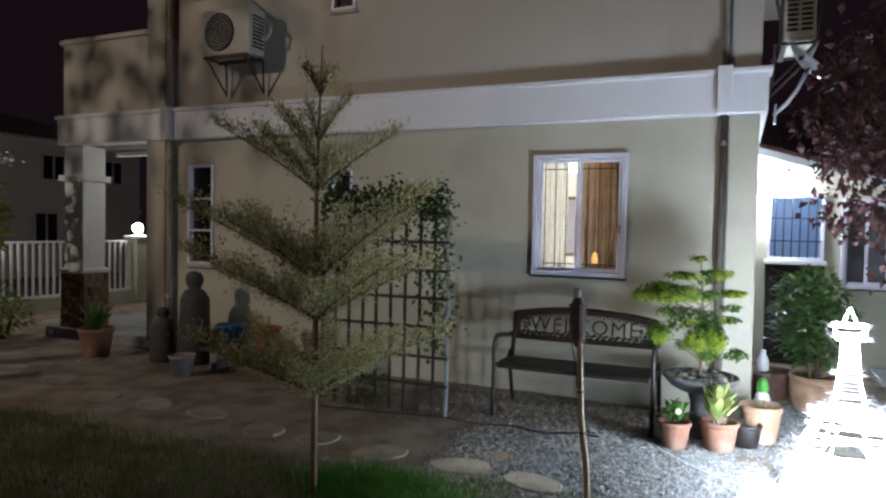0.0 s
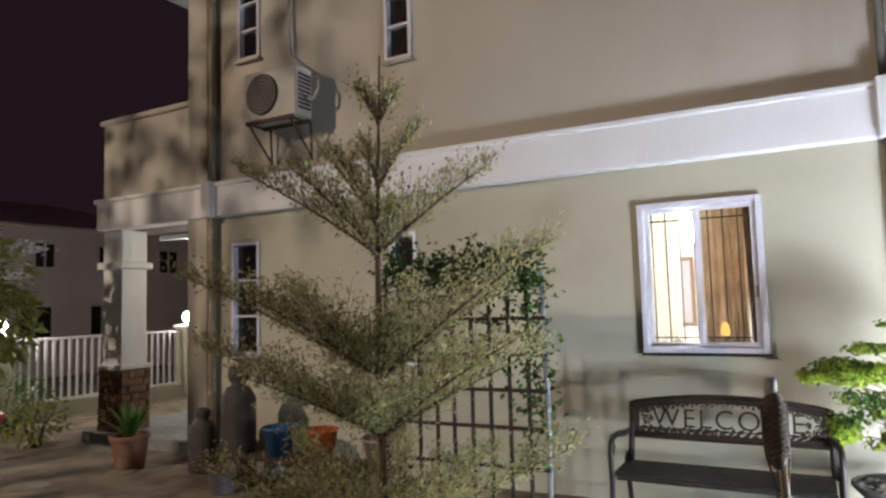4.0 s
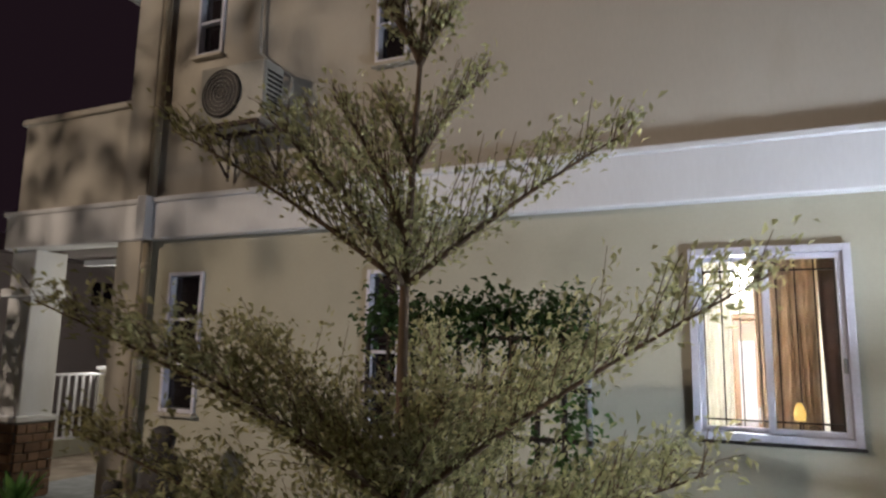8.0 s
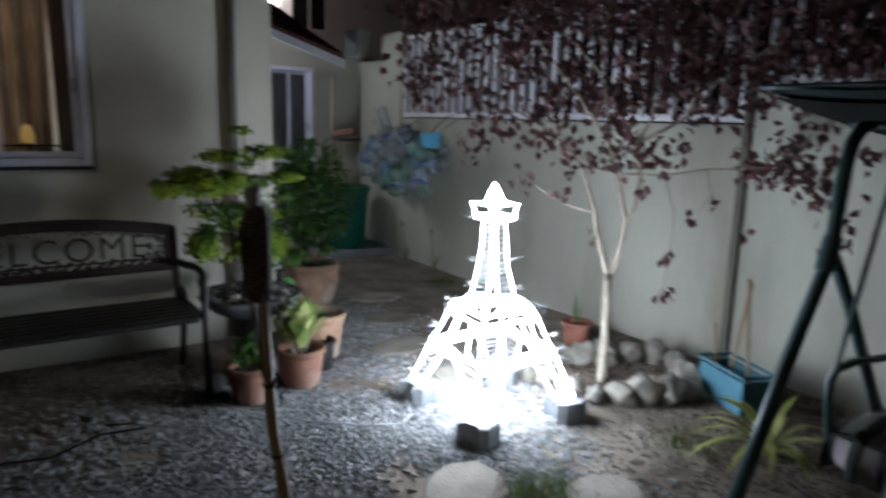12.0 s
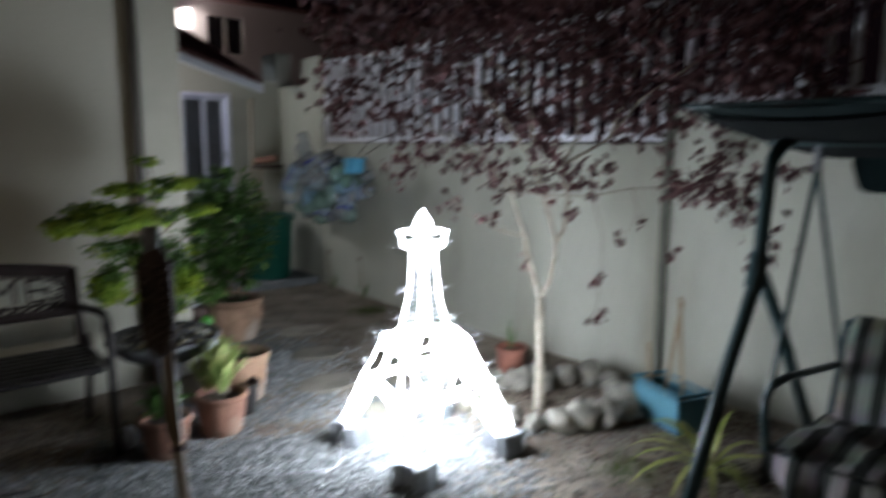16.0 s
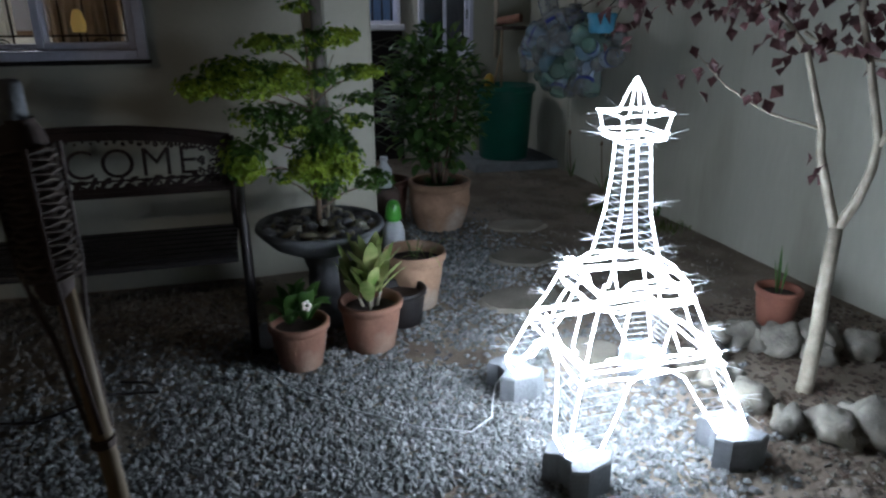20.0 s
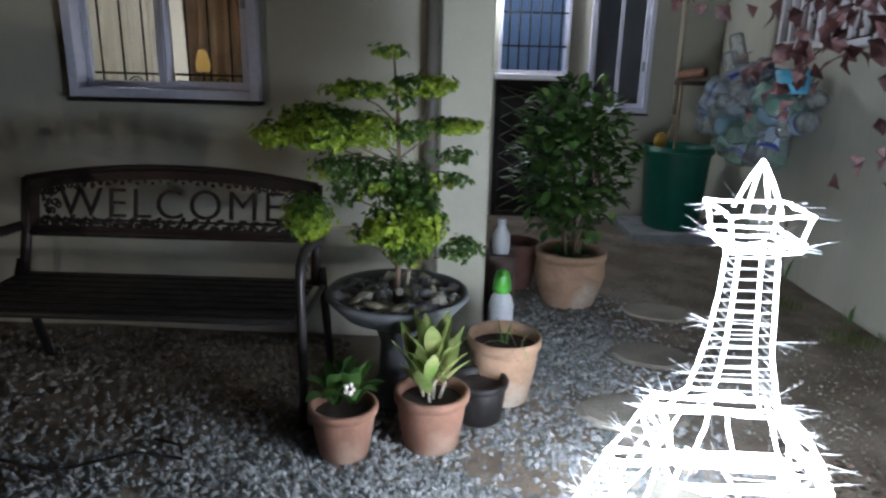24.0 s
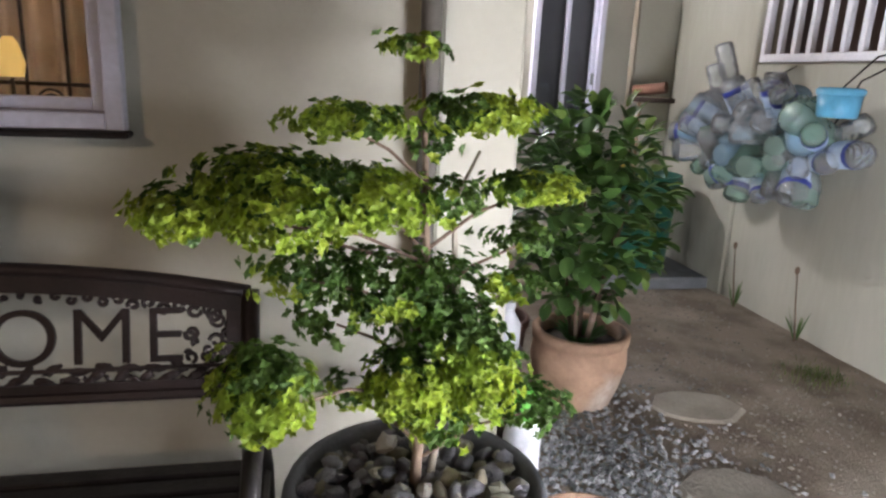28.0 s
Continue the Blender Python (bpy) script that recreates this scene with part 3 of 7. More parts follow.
part("tabletop", Geo().box(-0.5, -0.35, 0.72, 0.5, 0.35, 0.75, 0.008), WOOD, tb)
for x in (-0.45, 0.45):
    for y in (-0.3, 0.3):
        part("leg", Geo().box(x - 0.025, y - 0.025, 0, x + 0.025, y + 0.025, 0.72, 0.004), WOOD, tb)
solid("inner_ledge", Geo().box(-1.90, 0.152, 1.052, -0.92, 0.29, 1.084, 0.004), WHITE, "white painted ledge inside the lit window", "ledge", kind="structure")
tl = thing("table_lamp", "small lamp with a glowing yellow shade in the window recess", "lamp", (-1.27, 0.086, 1.134))
tl.scale = (0.58, 0.58, 0.72)
part("base", Geo().lathe([(0.001, 0), (0.034, 0), (0.032, 0.012), (0.010, 0.03), (0.008, 0.11)], 16), BRONZE, tl, smooth=True)
part("shade", Geo().lathe([(0.048, 0.10), (0.056, 0.15), (0.036, 0.215), (0.018, 0.235), (0.016, 0.235), (0.034, 0.21), (0.053, 0.15), (0.045, 0.10)], 20), glow_mat("lit_lampshade", (1.0, 0.62, 0.16), 0.28), tl, smooth=True)


def louvre(name, x0, x1, z0, z1, n, label):
    t = thing(name, label, "window", (0, 0, 0), kind="structure")
    part("window_frame", rect_frame(x0, x1, z0, z1, -0.025, 0.10, 0.032), ALU, t)
    h = (z1 - z0 - 0.064) / n
    for i in range(n):
        z = z0 + 0.032 + h * i
        pane(x0 + 0.034, x1 - 0.034, z + 0.012, z + h - 0.012, 0.045, t, DARKGLASS)
        if i:
            part("mullion", Geo().box(x0 + 0.034, -0.015, z - 0.012, x1 - 0.034, 0.06, z + 0.010, 0.002), ALU, t)
    part("window_sill", Geo().box(x0 - 0.02, -0.06, z0 - 0.03, x1 + 0.02, 0.0, z0, 0.004), UPPER, t)
    return t


louvre("window_2", *W2, 4, "narrow white framed window with dark panes by the trellis")
louvre("window_3", *W3, 3, "narrow white framed window with dark panes near the porch")
louvre("window_4", *U1, 4, "narrow dark upper storey window in a white frame")
louvre("window_5", *U2, 4, "narrow dark upper storey window in a white frame")


def downpipe(x, label, r=0.038, material=PIPE):
    t = thing("downpipe", label, "pipe", (x, -0.065, 0.0))
    part("pipe", Geo().tube([(0, 0, 0.02), (0, 0, 2.455)], r, 12), material, t, smooth=True)
    part("pipe", Geo().tube([(0, 0, 2.825), (0, 0, 5.88)], r, 12), material, t, smooth=True)
    part("casing", Geo().box(-0.055, -0.105, 2.45, 0.055, 0.0, 2.83, 0.006), BELT, t)
    for z in (0.6, 2.20, 3.6, 5.0):
        part("collar", Geo().lathe([(r, z), (r + 0.006, z + 0.005), (r + 0.006, z + 0.05), (r, z + 0.055)], 12), material, t, smooth=True)


downpipe(-0.235, "dark grey-brown downpipe beside the house corner", 0.028, mat("dark_pipe_paint", (0.10, 0.09, 0.075), (0.075, 0.068, 0.058), rough=0.6, scale=5, fine=60, bump=0.05))
downpipe(-6.19, "beige round downpipe beside the porch pilaster")

# wall-hung condensers
ACWHITE = mat("aged_white_casing", (0.44, 0.43, 0.40), (0.38, 0.37, 0.34), rough=0.5, scale=4, fine=50, bump=0.03)


def condenser(name, label):
    t = thing(name, label, "air conditioner")
    part("casing", Geo().box(-0.38, -0.14, 0.0, 0.38, 0.14, 0.55, 0.015), ACWHITE, t)
    ring = part("fan_guard", Geo().lathe([(0.0, 0.0), (0.21, 0.0), (0.225, 0.006), (0.225, -0.01), (0.21, -0.012)], 28, (0, 0, 0)), IRON, t)
    ring.matrix_basis = pose(-0.10, -0.155, 0.28, 90, 0, 0)
    for k in range(5):
        r = part("guard_ring", Geo().tube([((0.04 + k * 0.04) * math.cos(a), (0.04 + k * 0.04) * math.sin(a), 0.012) for a in np.linspace(0, 2 * math.pi, 25)], 0.003, 4), ACWHITE, ring)
    for k in range(9):
        part("vent_slat", Geo().box(-0.392, -0.10, 0.08 + k * 0.045, -0.383, -0.01, 0.10 + k * 0.045), IRON, t)
        part("vent_slat", Geo().box(-0.392, 0.02, 0.08 + k * 0.045, -0.383, 0.11, 0.10 + k * 0.045), IRON, t)
        part("vent_slat", Geo().box(0.383, -0.10, 0.08 + k * 0.045, 0.392, 0.10, 0.10 + k * 0.045), IRON, t)
    br = part("bracket", Geo().box(-0.34, -0.16, -0.035, 0.34, -0.12, 0.0).box(-0.34, 0.10, -0.035, 0.34, 0.15, 0.0), RUST, t, "rusty steel bracket")
    for x in (-0.30, 0.30):
        part("strut", Geo().tube([(x, -0.14, -0.03), (x, 0.22, -0.40)], 0.014, 6).tube([(x, 0.2, -0.03), (x, 0.22, -0.42)], 0.014, 6).tube([(x, -0.16, -0.02), (x, 0.22, -0.02)], 0.014, 6), RUST, br)
    return t


ac = condenser("outdoor_unit", "white outdoor air conditioner unit on a rusty wall bracket")
ac.matrix_basis = pose(-5.11, -0.24, 3.275) @ Matrix.Diagonal((0.85, 0.86, 0.88, 1))
part("hose", Geo().tube([(0.40, 0.0, 0.20), (0.50, 0.02, 0.18), (0.54, 0.05, 0.30), (0.46, 0.14, 0.45), (0.20, 0.20, 0.64), (0.0, 0.22, 0.80), (-0.02, 0.22, 1.2), (-0.02, 0.22, 2.9)], 0.018, 8), ACWHITE, ac, smooth=True)
ac2 = copy_thing(ac, pose(0.30, 0.46, 3.06, 0, 0, 90))
tagged(ac2, "white outdoor air conditioner unit on the side wall")
DISHGREY = mat("grey_dish_metal", (0.42, 0.43, 0.46), (0.36, 0.37, 0.40), rough=0.35, metal=0.3, scale=4, fine=50, bump=0.03)
dish = thing("satellite_dish", "grey satellite dish on a bent arm at the house corner", "satellite dish", (0.135, 0.05, 2.50))
part("arm", Geo().tube([(-0.01, 0, -0.05), (0.08, -0.04, 0.03), (0.15, -0.07, 0.13), (0.21, -0.10, 0.26)], 0.016, 8), DISHGREY, dish, smooth=True)
part("wall_plate", Geo().box(-0.005, -0.05, -0.12, 0.01, 0.05, 0.03, 0.003), DISHGREY, dish)
d = part("reflector", Geo().lathe([(0.001, 0.0), (0.08, 0.006), (0.15, 0.024), (0.22, 0.055), (0.228, 0.055), (0.228, 0.048), (0.15, 0.012), (0.08, -0.006), (0.001, -0.012)], 28), DISHGREY, dish, smooth=True)
d.matrix_basis = pose(0.22, -0.10, 0.27, 6, 44, 0)
part("feed_arm", Geo().tube([(0.36, -0.10, 0.10), (0.42, -0.11, 0.13), (0.60, -0.14, 0.44)], 0.009, 6), DISHGREY, dish)
part("feed_horn", Geo().lathe([(0.0, -0.04), (0.028, -0.03), (0.03, 0.03), (0.0, 0.04)], 12, (0.60, -0.14, 0.46)), WHITE, dish, smooth=True)

# ---- porch ----
solid("porch_floor", Geo().box(-8.3, -0.1, -0.1, -6.4, 3.6, 0.12, 0.01), CONCRETE, "grey concrete porch floor", "floor", kind="structure")
col = thing("porch_column", "white plaster porch column on a stone-clad base", "column", (-7.92, 0.18, 0.12))
part("shaft", Geo().box(-0.17, -0.17, 0.72, 0.17, 0.17, 2.335, 0.008), BELT, col)
part("collar", Geo().box(-0.21, -0.21, 0.70, 0.21, 0.21, 0.76, 0.01), BELT, col)
part("collar", Geo().box(-0.22, -0.22, 1.88, 0.22, 0.22, 1.96, 0.01), BELT, col)
BRICKY = mat("rough_stone_cladding", (0.24, 0.15, 0.10), (0.17, 0.11, 0.08), rough=0.9, scale=9, fine=60, bump=0.4, vary=0.3)
base = part("base", Geo().box(-0.185, -0.185, 0.0, 0.185, 0.185, 0.70), CONCRETE, col)
for side in range(4):
    m = pose(0, 0, 0, 0, 0, 90 * side)
    z = 0.0
    row = 0
    while z < 0.68:
        h = 0.075 + 0.02 * rng.random()
        x = -0.19
        while x < 0.17:
            w = min(0.07 + 0.10 * rng.random(), 0.19 - x)
            dpt = 0.015 + 0.012 * rng.random()
            part("stone", Geo().box(x + 0.004, -0.19 - dpt, z + 0.004, x + w - 0.002, -0.186, min(z + h, 0.70) - 0.004, 0.006, m), BRICKY, base)
            x += w
        z += h
        row += 1
for y in (0.75, 1.9):
    solid("porch_joist", Geo().box(-8.04, y, 2.395, -6.575, y + 0.07, 2.458, 0.004), WHITE, "white painted joist under the porch ceiling", "beam", kind="structure")
solid("porch_beam", Geo().box(-8.06, 3.4, 2.30, -6.57, 3.55, 2.46, 0.006), WHITE, "white painted beam at the front of the porch", "beam", kind="structure")
solid("porch_column_rear", Geo().box(-8.05, 3.3, 0.12, -7.75, 3.6, 2.30, 0.008), UPPER, "plaster column at the front of the porch", "column", kind="structure")

# ---- white front fence, lamps, far houses ----
solid("fence_wall", Geo().box(-10.56, -9.0, -0.1, -10.40, 9.0, 0.22, 0.01), WALLPAINT, "low rendered wall under the front fence", "wall", kind="structure")
LAMPGLOW = glow_mat("lamp_globe", (1.0, 0.95, 0.85), 90)
bar = Geo().box(-0.012, -0.02, 0, 0.012, 0.02, 0.86, 0.002).mesh("bar", WHITE)
posts = [-6.2, -3.0, 0.14, 3.3, 6.4]
for k, y in enumerate(posts):
    p = thing("fence_post", "rendered fence post with a pale cap", "post", (-10.48, y, 0.0), group="front fence posts")
    part("shaft", Geo().box(-0.14, -0.14, -0.1, 0.14, 0.14, 1.18, 0.01), WALLPAINT, p)
    part("cap", Geo().box(-0.18, -0.18, 1.18, 0.18, 0.18, 1.24, 0.012), WHITE, p)
    if y in (0.14, 3.3):
        lp = thing("post_lamp", "glowing globe lamp on a fence post", "lamp", (-10.48, y, 1.24), group="fence lamps")
        part("lamp_base", Geo().lathe([(0.0, 0), (0.06, 0), (0.05, 0.03), (0.03, 0.05)], 14), IRON, lp)
        part("globe", Geo().lathe([(0.03, 0.045), (0.075, 0.08), (0.09, 0.13), (0.07, 0.19), (0.03, 0.215), (0.001, 0.22)], 18), LAMPGLOW, lp, smooth=True)
    if k + 1 < len(posts):
        f = thing("front_fence_panel", "white steel bar panel of the front fence", "fence", (-10.48, 0, 0), group="front fence panels")
        y0, y1 = y + 0.15, posts[k + 1] - 0.15
        for z in (0.24, 1.13):
            part("rail", Geo().box(-0.018, y0, z - 0.02, 0.018, y1, z + 0.02, 0.003), WHITE, f)
        n = int((y1 - y0) / 0.115)
        for i in range(1, n):
            b = new("bar", bar)
            b.parent = f
            b.location = (0, y0 + (y1 - y0) * i / n, 0.255)
for y in (0.14, 3.3):
    lamp_light("post_lamp_light", "POINT", (-10.30, y - 0.02, 1.40), 20, (1.0, 0.9, 0.75), 0.08)


def far_house(name, label, place, turn, w, dpt, h, wins, roof_material):
    t = thing(name, label, "house", place, turn)
    part("wall", Geo().box(-w / 2, 0, -0.2, w / 2, dpt, h), FARWALL, t)
    part("band", Geo().box(-w / 2 - 0.03, -0.05, h * 0.48, w / 2 + 0.03, -0.002, h * 0.48 + 0.16), FARWALL, t)
    part("roof", Geo().add([(-w / 2 - .4, -.4, h), (w / 2 + .4, -.4, h), (w / 2 + .4, dpt + .4, h), (-w / 2 - .4, dpt + .4, h), (-w / 4, dpt / 2, h + 1.0), (w / 4, dpt / 2, h + 1.0)],
                           [(0, 1, 5, 4), (1, 2, 5), (2, 3, 4, 5), (3, 0, 4), (3, 2, 1, 0)]), roof_material, t)
    for x0, x1, z0, z1 in wins:
        f = part("window", rect_frame(x0, x1, z0, z1, -0.05, 0.0, 0.05), FARWALL, t)
        part("window_pane", Geo().box(x0 + 0.05, -0.02, z0 + 0.05, x1 - 0.05, -0.006, z1 - 0.05), DARKGLASS, f)
        part("mullion", Geo().box((x0 + x1) / 2 - 0.02, -0.045, z0 + 0.05, (x0 + x1) / 2 + 0.02, -0.021, z1 - 0.05), FARWALL, f)
    return t


far_house("neighbour_house", "dim two-storey neighbour house beyond the front fence", (-16.5, 4.2, 0), 90, 9.0, 6.0, 3.55,
          [(-0.2, 0.35, 2.55, 3.2), (1.4, 2.1, 2.5, 3.2), (-0.6, 0.3, 0.9, 1.7), (1.2, 1.9, 0.8, 1.7), (-2.6, -1.9, 2.5, 3.2), (3.2, 3.9, 2.5, 3.2)], FARWALL)
far_house("neighbour_house", "dim neighbour house behind the boundary wall with a dark roof", (7.4, 9.2, 0), 0, 8.2, 6.0, 4.15,
          [(-3.60, -2.78, 3.12, 3.92), (-0.95, -0.70, 3.30, 3.92), (1.0, 1.8, 3.1, 3.9)], ROOFRED)
nl = thing("neighbour_wall_lamp", "glowing wall lantern on the neighbour house", "lamp", (3.42, 9.2, 3.75))
part("lantern", Geo().box(-0.06, -0.16, -0.16, 0.06, -0.04, 0.16, 0.01), LAMPGLOW, nl)
part("lantern_bracket", Geo().box(-0.03, -0.038, -0.05, 0.03, -0.002, 0.05, 0.004), IRON, nl)
part("lantern_cap", Geo().box(-0.08, -0.18, 0.162, 0.08, -0.02, 0.19, 0.006), IRON, nl)
lamp_light("neighbour_light", "POINT", (3.0, 7.6, 3.3), 60, (1.0, 0.84, 0.74), 0.1)

# lamp on the annex wall
al = thing("wall_lamp", "bright white bulb lamp on the annex wall", "lamp", (0.16, 2.70, 2.06))
part("mount", Geo().box(-0.05, -0.03, -0.05, 0.05, 0.0, 0.05, 0.006), WHITE, al)
part("bulb", Geo().lathe([(0.001, -0.05), (0.03, -0.04), (0.038, -0.01), (0.025, 0.03), (0.015, 0.05)], 14, (0, -0.07, 0.0)), LAMPGLOW, al, smooth=True)
part("socket", Geo().tube([(0, -0.02, 0.03), (0, -0.07, 0.06), (0, -0.07, 0.04)], 0.016, 8), WHITE, al, smooth=True)
lamp_light("wall_lamp_light", "POINT", (0.16, 2.52, 2.02), 75, (0.95, 0.97, 1.0), 0.05)

# ---- light tower on concrete blocks ----
LED = glow_mat("led_rope", (0.90, 0.95, 1.0), 270)
THINLED = glow_mat("thin_led_rope", (0.90, 0.95, 1.0), 105)
WIRE = mat("white_wire", (0.55, 0.56, 0.58), (0.5, 0.5, 0.52), rough=0.5, metal=0.3, scale=9, fine=60, bump=0.0)
TX, TY = 0.488, -1.71
tower = thing("light_tower", "small wire lattice tower wound with glowing white rope light", "light tower", (TX, TY, 0.0), -4)
tower.matrix_basis = pose(TX, TY, 0.0, 0, -1.25, -4)


def turned(k, pts):
    c, s = [(1, 0), (0, 1), (-1, 0), (0, -1)][k]
    return [(c * x - s * y, s * x + c * y, z) for x, y, z in pts]


def rope(name, pts, r=0.0027, parent=tower, material=LED):
    return part(name, Geo().tube(pts, r, 6), material, parent, smooth=True)


def wobble(pts, amp=0.004):
    return [(x + rng.uniform(-amp, amp), y + rng.uniform(-amp, amp), z + rng.uniform(-amp, amp)) for x, y, z in pts]


def ring(h, z, name="ring_light"):
    pts = []
    for k in range(4):
        pts += turned(k, [(-h, -h, z), (-h * 0.6, -h, z), (-h * 0.2, -h, z), (h * 0.2, -h, z), (h * 0.6, -h, z)])
    pts = wobble(pts, 0.0075 if z < 0.7 else 0.003)
    rope(name, pts + pts[:1], material=LED if z < 0.7 else THINLED)


for h, z in ((0.220, 0.292), (0.210, 0.334), (0.214, 0.322), (0.150, 0.474), (0.143, 0.518), (0.154, 0.486), (0.138, 0.530), (0.066, 0.940), (0.072, 0.958), (0.078, 1.012)):
    ring(h, z)
for k in range(4):
    foot = [(-0.217, -0.217, 0.31), (-0.252, -0.252, 0.20), (-0.285, -0.280, 0.112), (-0.255, -0.285, 0.104), (-0.185, -0.285, 0.106), (-0.135, -0.262, 0.20), (-0.085, -0.245, 0.285),
            (-0.03, -0.237, 0.318), (0.03, -0.237, 0.318), (0.085, -0.245, 0.285), (0.135, -0.262, 0.20), (0.185, -0.285, 0.106), (0.255, -0.285, 0.104)]
    rope("arch_light", turned(k, wobble(foot)))
    rope("corner_light", turned(k, wobble([(-0.214, -0.214, 0.315), (-0.182, -0.182, 0.40), (-0.148, -0.148, 0.49), (-0.118, -0.118, 0.545)])))
    rope("arch_light", turned(k, wobble([(-0.135, -0.198, 0.345), (-0.095, -0.195, 0.342), (-0.068, -0.170, 0.43), (-0.055, -0.156, 0.475), (0.055, -0.156, 0.475), (0.068, -0.170, 0.43), (0.095, -0.195, 0.342), (0.135, -0.198, 0.345)])))
    rope("arch_light", turned(k, wobble([(-0.085, -0.142, 0.525), (-0.050, -0.136, 0.548), (0.050, -0.136, 0.548), (0.085, -0.142, 0.525)])))
    rope("neck_light", turned(k, wobble([(-0.100, -0.100, 0.525), (-0.076, -0.076, 0.570), (-0.062, -0.062, 0.64), (-0.050, -0.050, 0.72), (-0.042, -0.042, 0.82), (-0.036, -0.036, 0.94)], 0.002)), material=THINLED)
    rope("spire_light", turned(k, [(-0.034, -0.034, 1.01), (-0.016, -0.016, 1.07), (0, 0, 1.108)]), material=THINLED)
    rope("gallery_light", turned(k, [(-0.062, -0.062, 0.945), (-0.074, -0.074, 1.012)]), material=THINLED)
for i in range(15):
    z = 0.60 + i * 0.023
    h = 0.076 - 0.04 * min(1, (z - 0.6) / 0.2) ** 0.6
    pts = []
    for k in range(4):
        pts += turned(k, [(-h, -h, z)])
    part("rung", Geo().tube(pts + pts[:1], 0.0018, 4), WIRE, tower)
for k in range(4):
    for i in range(6):
        u = 0.06 + i * 0.15
        z = 0.112 + 0.185 * u
        xo, xi, y = -0.283 + 0.064 * u, -0.183 + 0.095 * u, -0.285 + 0.055 * u
        for s in (1, -1):
            part("rung", Geo().tube(turned(k, [(xo * s, y, z), (xi * s, y, z + 0.004)]), 0.0016, 4), WIRE, tower)
g = Geo()
for i in range(360):
    z, h = rng.choice(((0.298, 0.218), (0.332, 0.212), (0.485, 0.152), (0.52, 0.146), (0.542, 0.138), (0.2, 0.252), (0.16, 0.265), (0.4, 0.182), (0.298, 0.218), (0.52, 0.146), (0.945, 0.062), (1.012, 0.074), (0.75, 0.047), (0.62, 0.068)))
    u = rng.uniform(-1, 1) if z not in (0.2, 0.16, 0.4, 0.75, 0.62) else rng.choice((-1, 1))
    k = rng.randrange(4)
    p = Vector(turned(k, [(h * u, -h, z)])[0])
    d = Vector(turned(k, [(u * rng.uniform(0.2, 1.0), -1, rng.uniform(-0.5, 0.7))])[0]).normalized()
    ln = rng.uniform(0.02, 0.05) if rng.random() < 0.65 else rng.uniform(0.05, 0.085)
    g.tube([p, p + d * ln], [0.0008, 0.0005], 4, cap=False)
TIE = mat("white_cable_tie", (0.8, 0.82, 0.85), (0.75, 0.77, 0.8), rough=0.4, scale=9, fine=60, bump=0.0)
tagged(part("cable_tie", g, TIE, tower, "clipped white cable ties"), kind="stuff")


def concrete_block(x, y, turn, label):
    t = thing("concrete_block", label, "paving block", (x, y, 0.0), turn, group="blocks under the light tower")
    s = [(-0.085, -0.055), (-0.045, -0.085), (0.045, -0.085), (0.085, -0.055), (0.055, -0.025), (0.055, 0.025), (0.085, 0.055), (0.045, 0.085), (-0.045, 0.085), (-0.085, 0.055), (-0.055, 0.025), (-0.055, -0.025)]
    part("body", Geo().prism(s, -0.01, 0.098, 0.05), CONCRETE, t)
    return t


for k in range(4):
    x, y, _ = turned(k, [(-0.245, -0.265, 0)])[0]
    p = Matrix.Rotation(radians(-4), 3, "Z") @ Vector((x, y, 0))
    concrete_block(TX + p.x, TY + p.y, (20, -10, 35, 5)[k], "grey interlocking concrete block under a tower foot")
cab = thing("power_cable", "thin white power cable lying on the gravel", "cable", (0, 0, 0))
pts = [(0.22, -1.46, 0.11), (0.16, -1.47, 0.05), (0.13, -1.52, 0.02), (0.09, -1.62, 0.025), (0.0, -1.68, 0.025), (-0.15, -1.62, 0.03), (-0.35, -1.45, 0.03), (-0.55, -1.22, 0.03), (-0.62, -1.05, 0.02)]
part("cord", Geo().tube(pts, 0.003, 6), WIRE, cab, smooth=True)
hose = thing("black_hose", "thin black hose lying across the soil", "hose", (0, 0, 0))
pts = [(-3.2, -1.35, 0.02), (-2.6, -1.25, 0.02), (-2.15, -1.18, 0.02), (-1.89, -1.23, 0.02), (-1.6, -1.16, 0.025), (-1.35, -1.22, 0.02), (-1.15, -1.10, 0.02), (-0.98, -1.13, 0.02), (-1.02, -1.05, 0.02), (-1.12, -1.02, 0.02)]
part("tube", Geo().tube(pts, 0.005, 6), IRON, hose, smooth=True)

# ---- welcome bench ----
bench = thing("garden_bench", "dark bronze metal garden bench with WELCOME cut in its back", "bench", (-1.255, -0.62, 0.0))
bl, br_ = -0.585, 0.585
yb0, yb1 = 0.16, 0.235          # lower and upper edge of the leaning back


def on_back(x, z):
    return (x, yb0 + (yb1 - yb0) * (z - 0.45) / 0.36, z)


def arch(x):
    return 0.785 + 0.055 * (1 - (x / 0.585) ** 2)


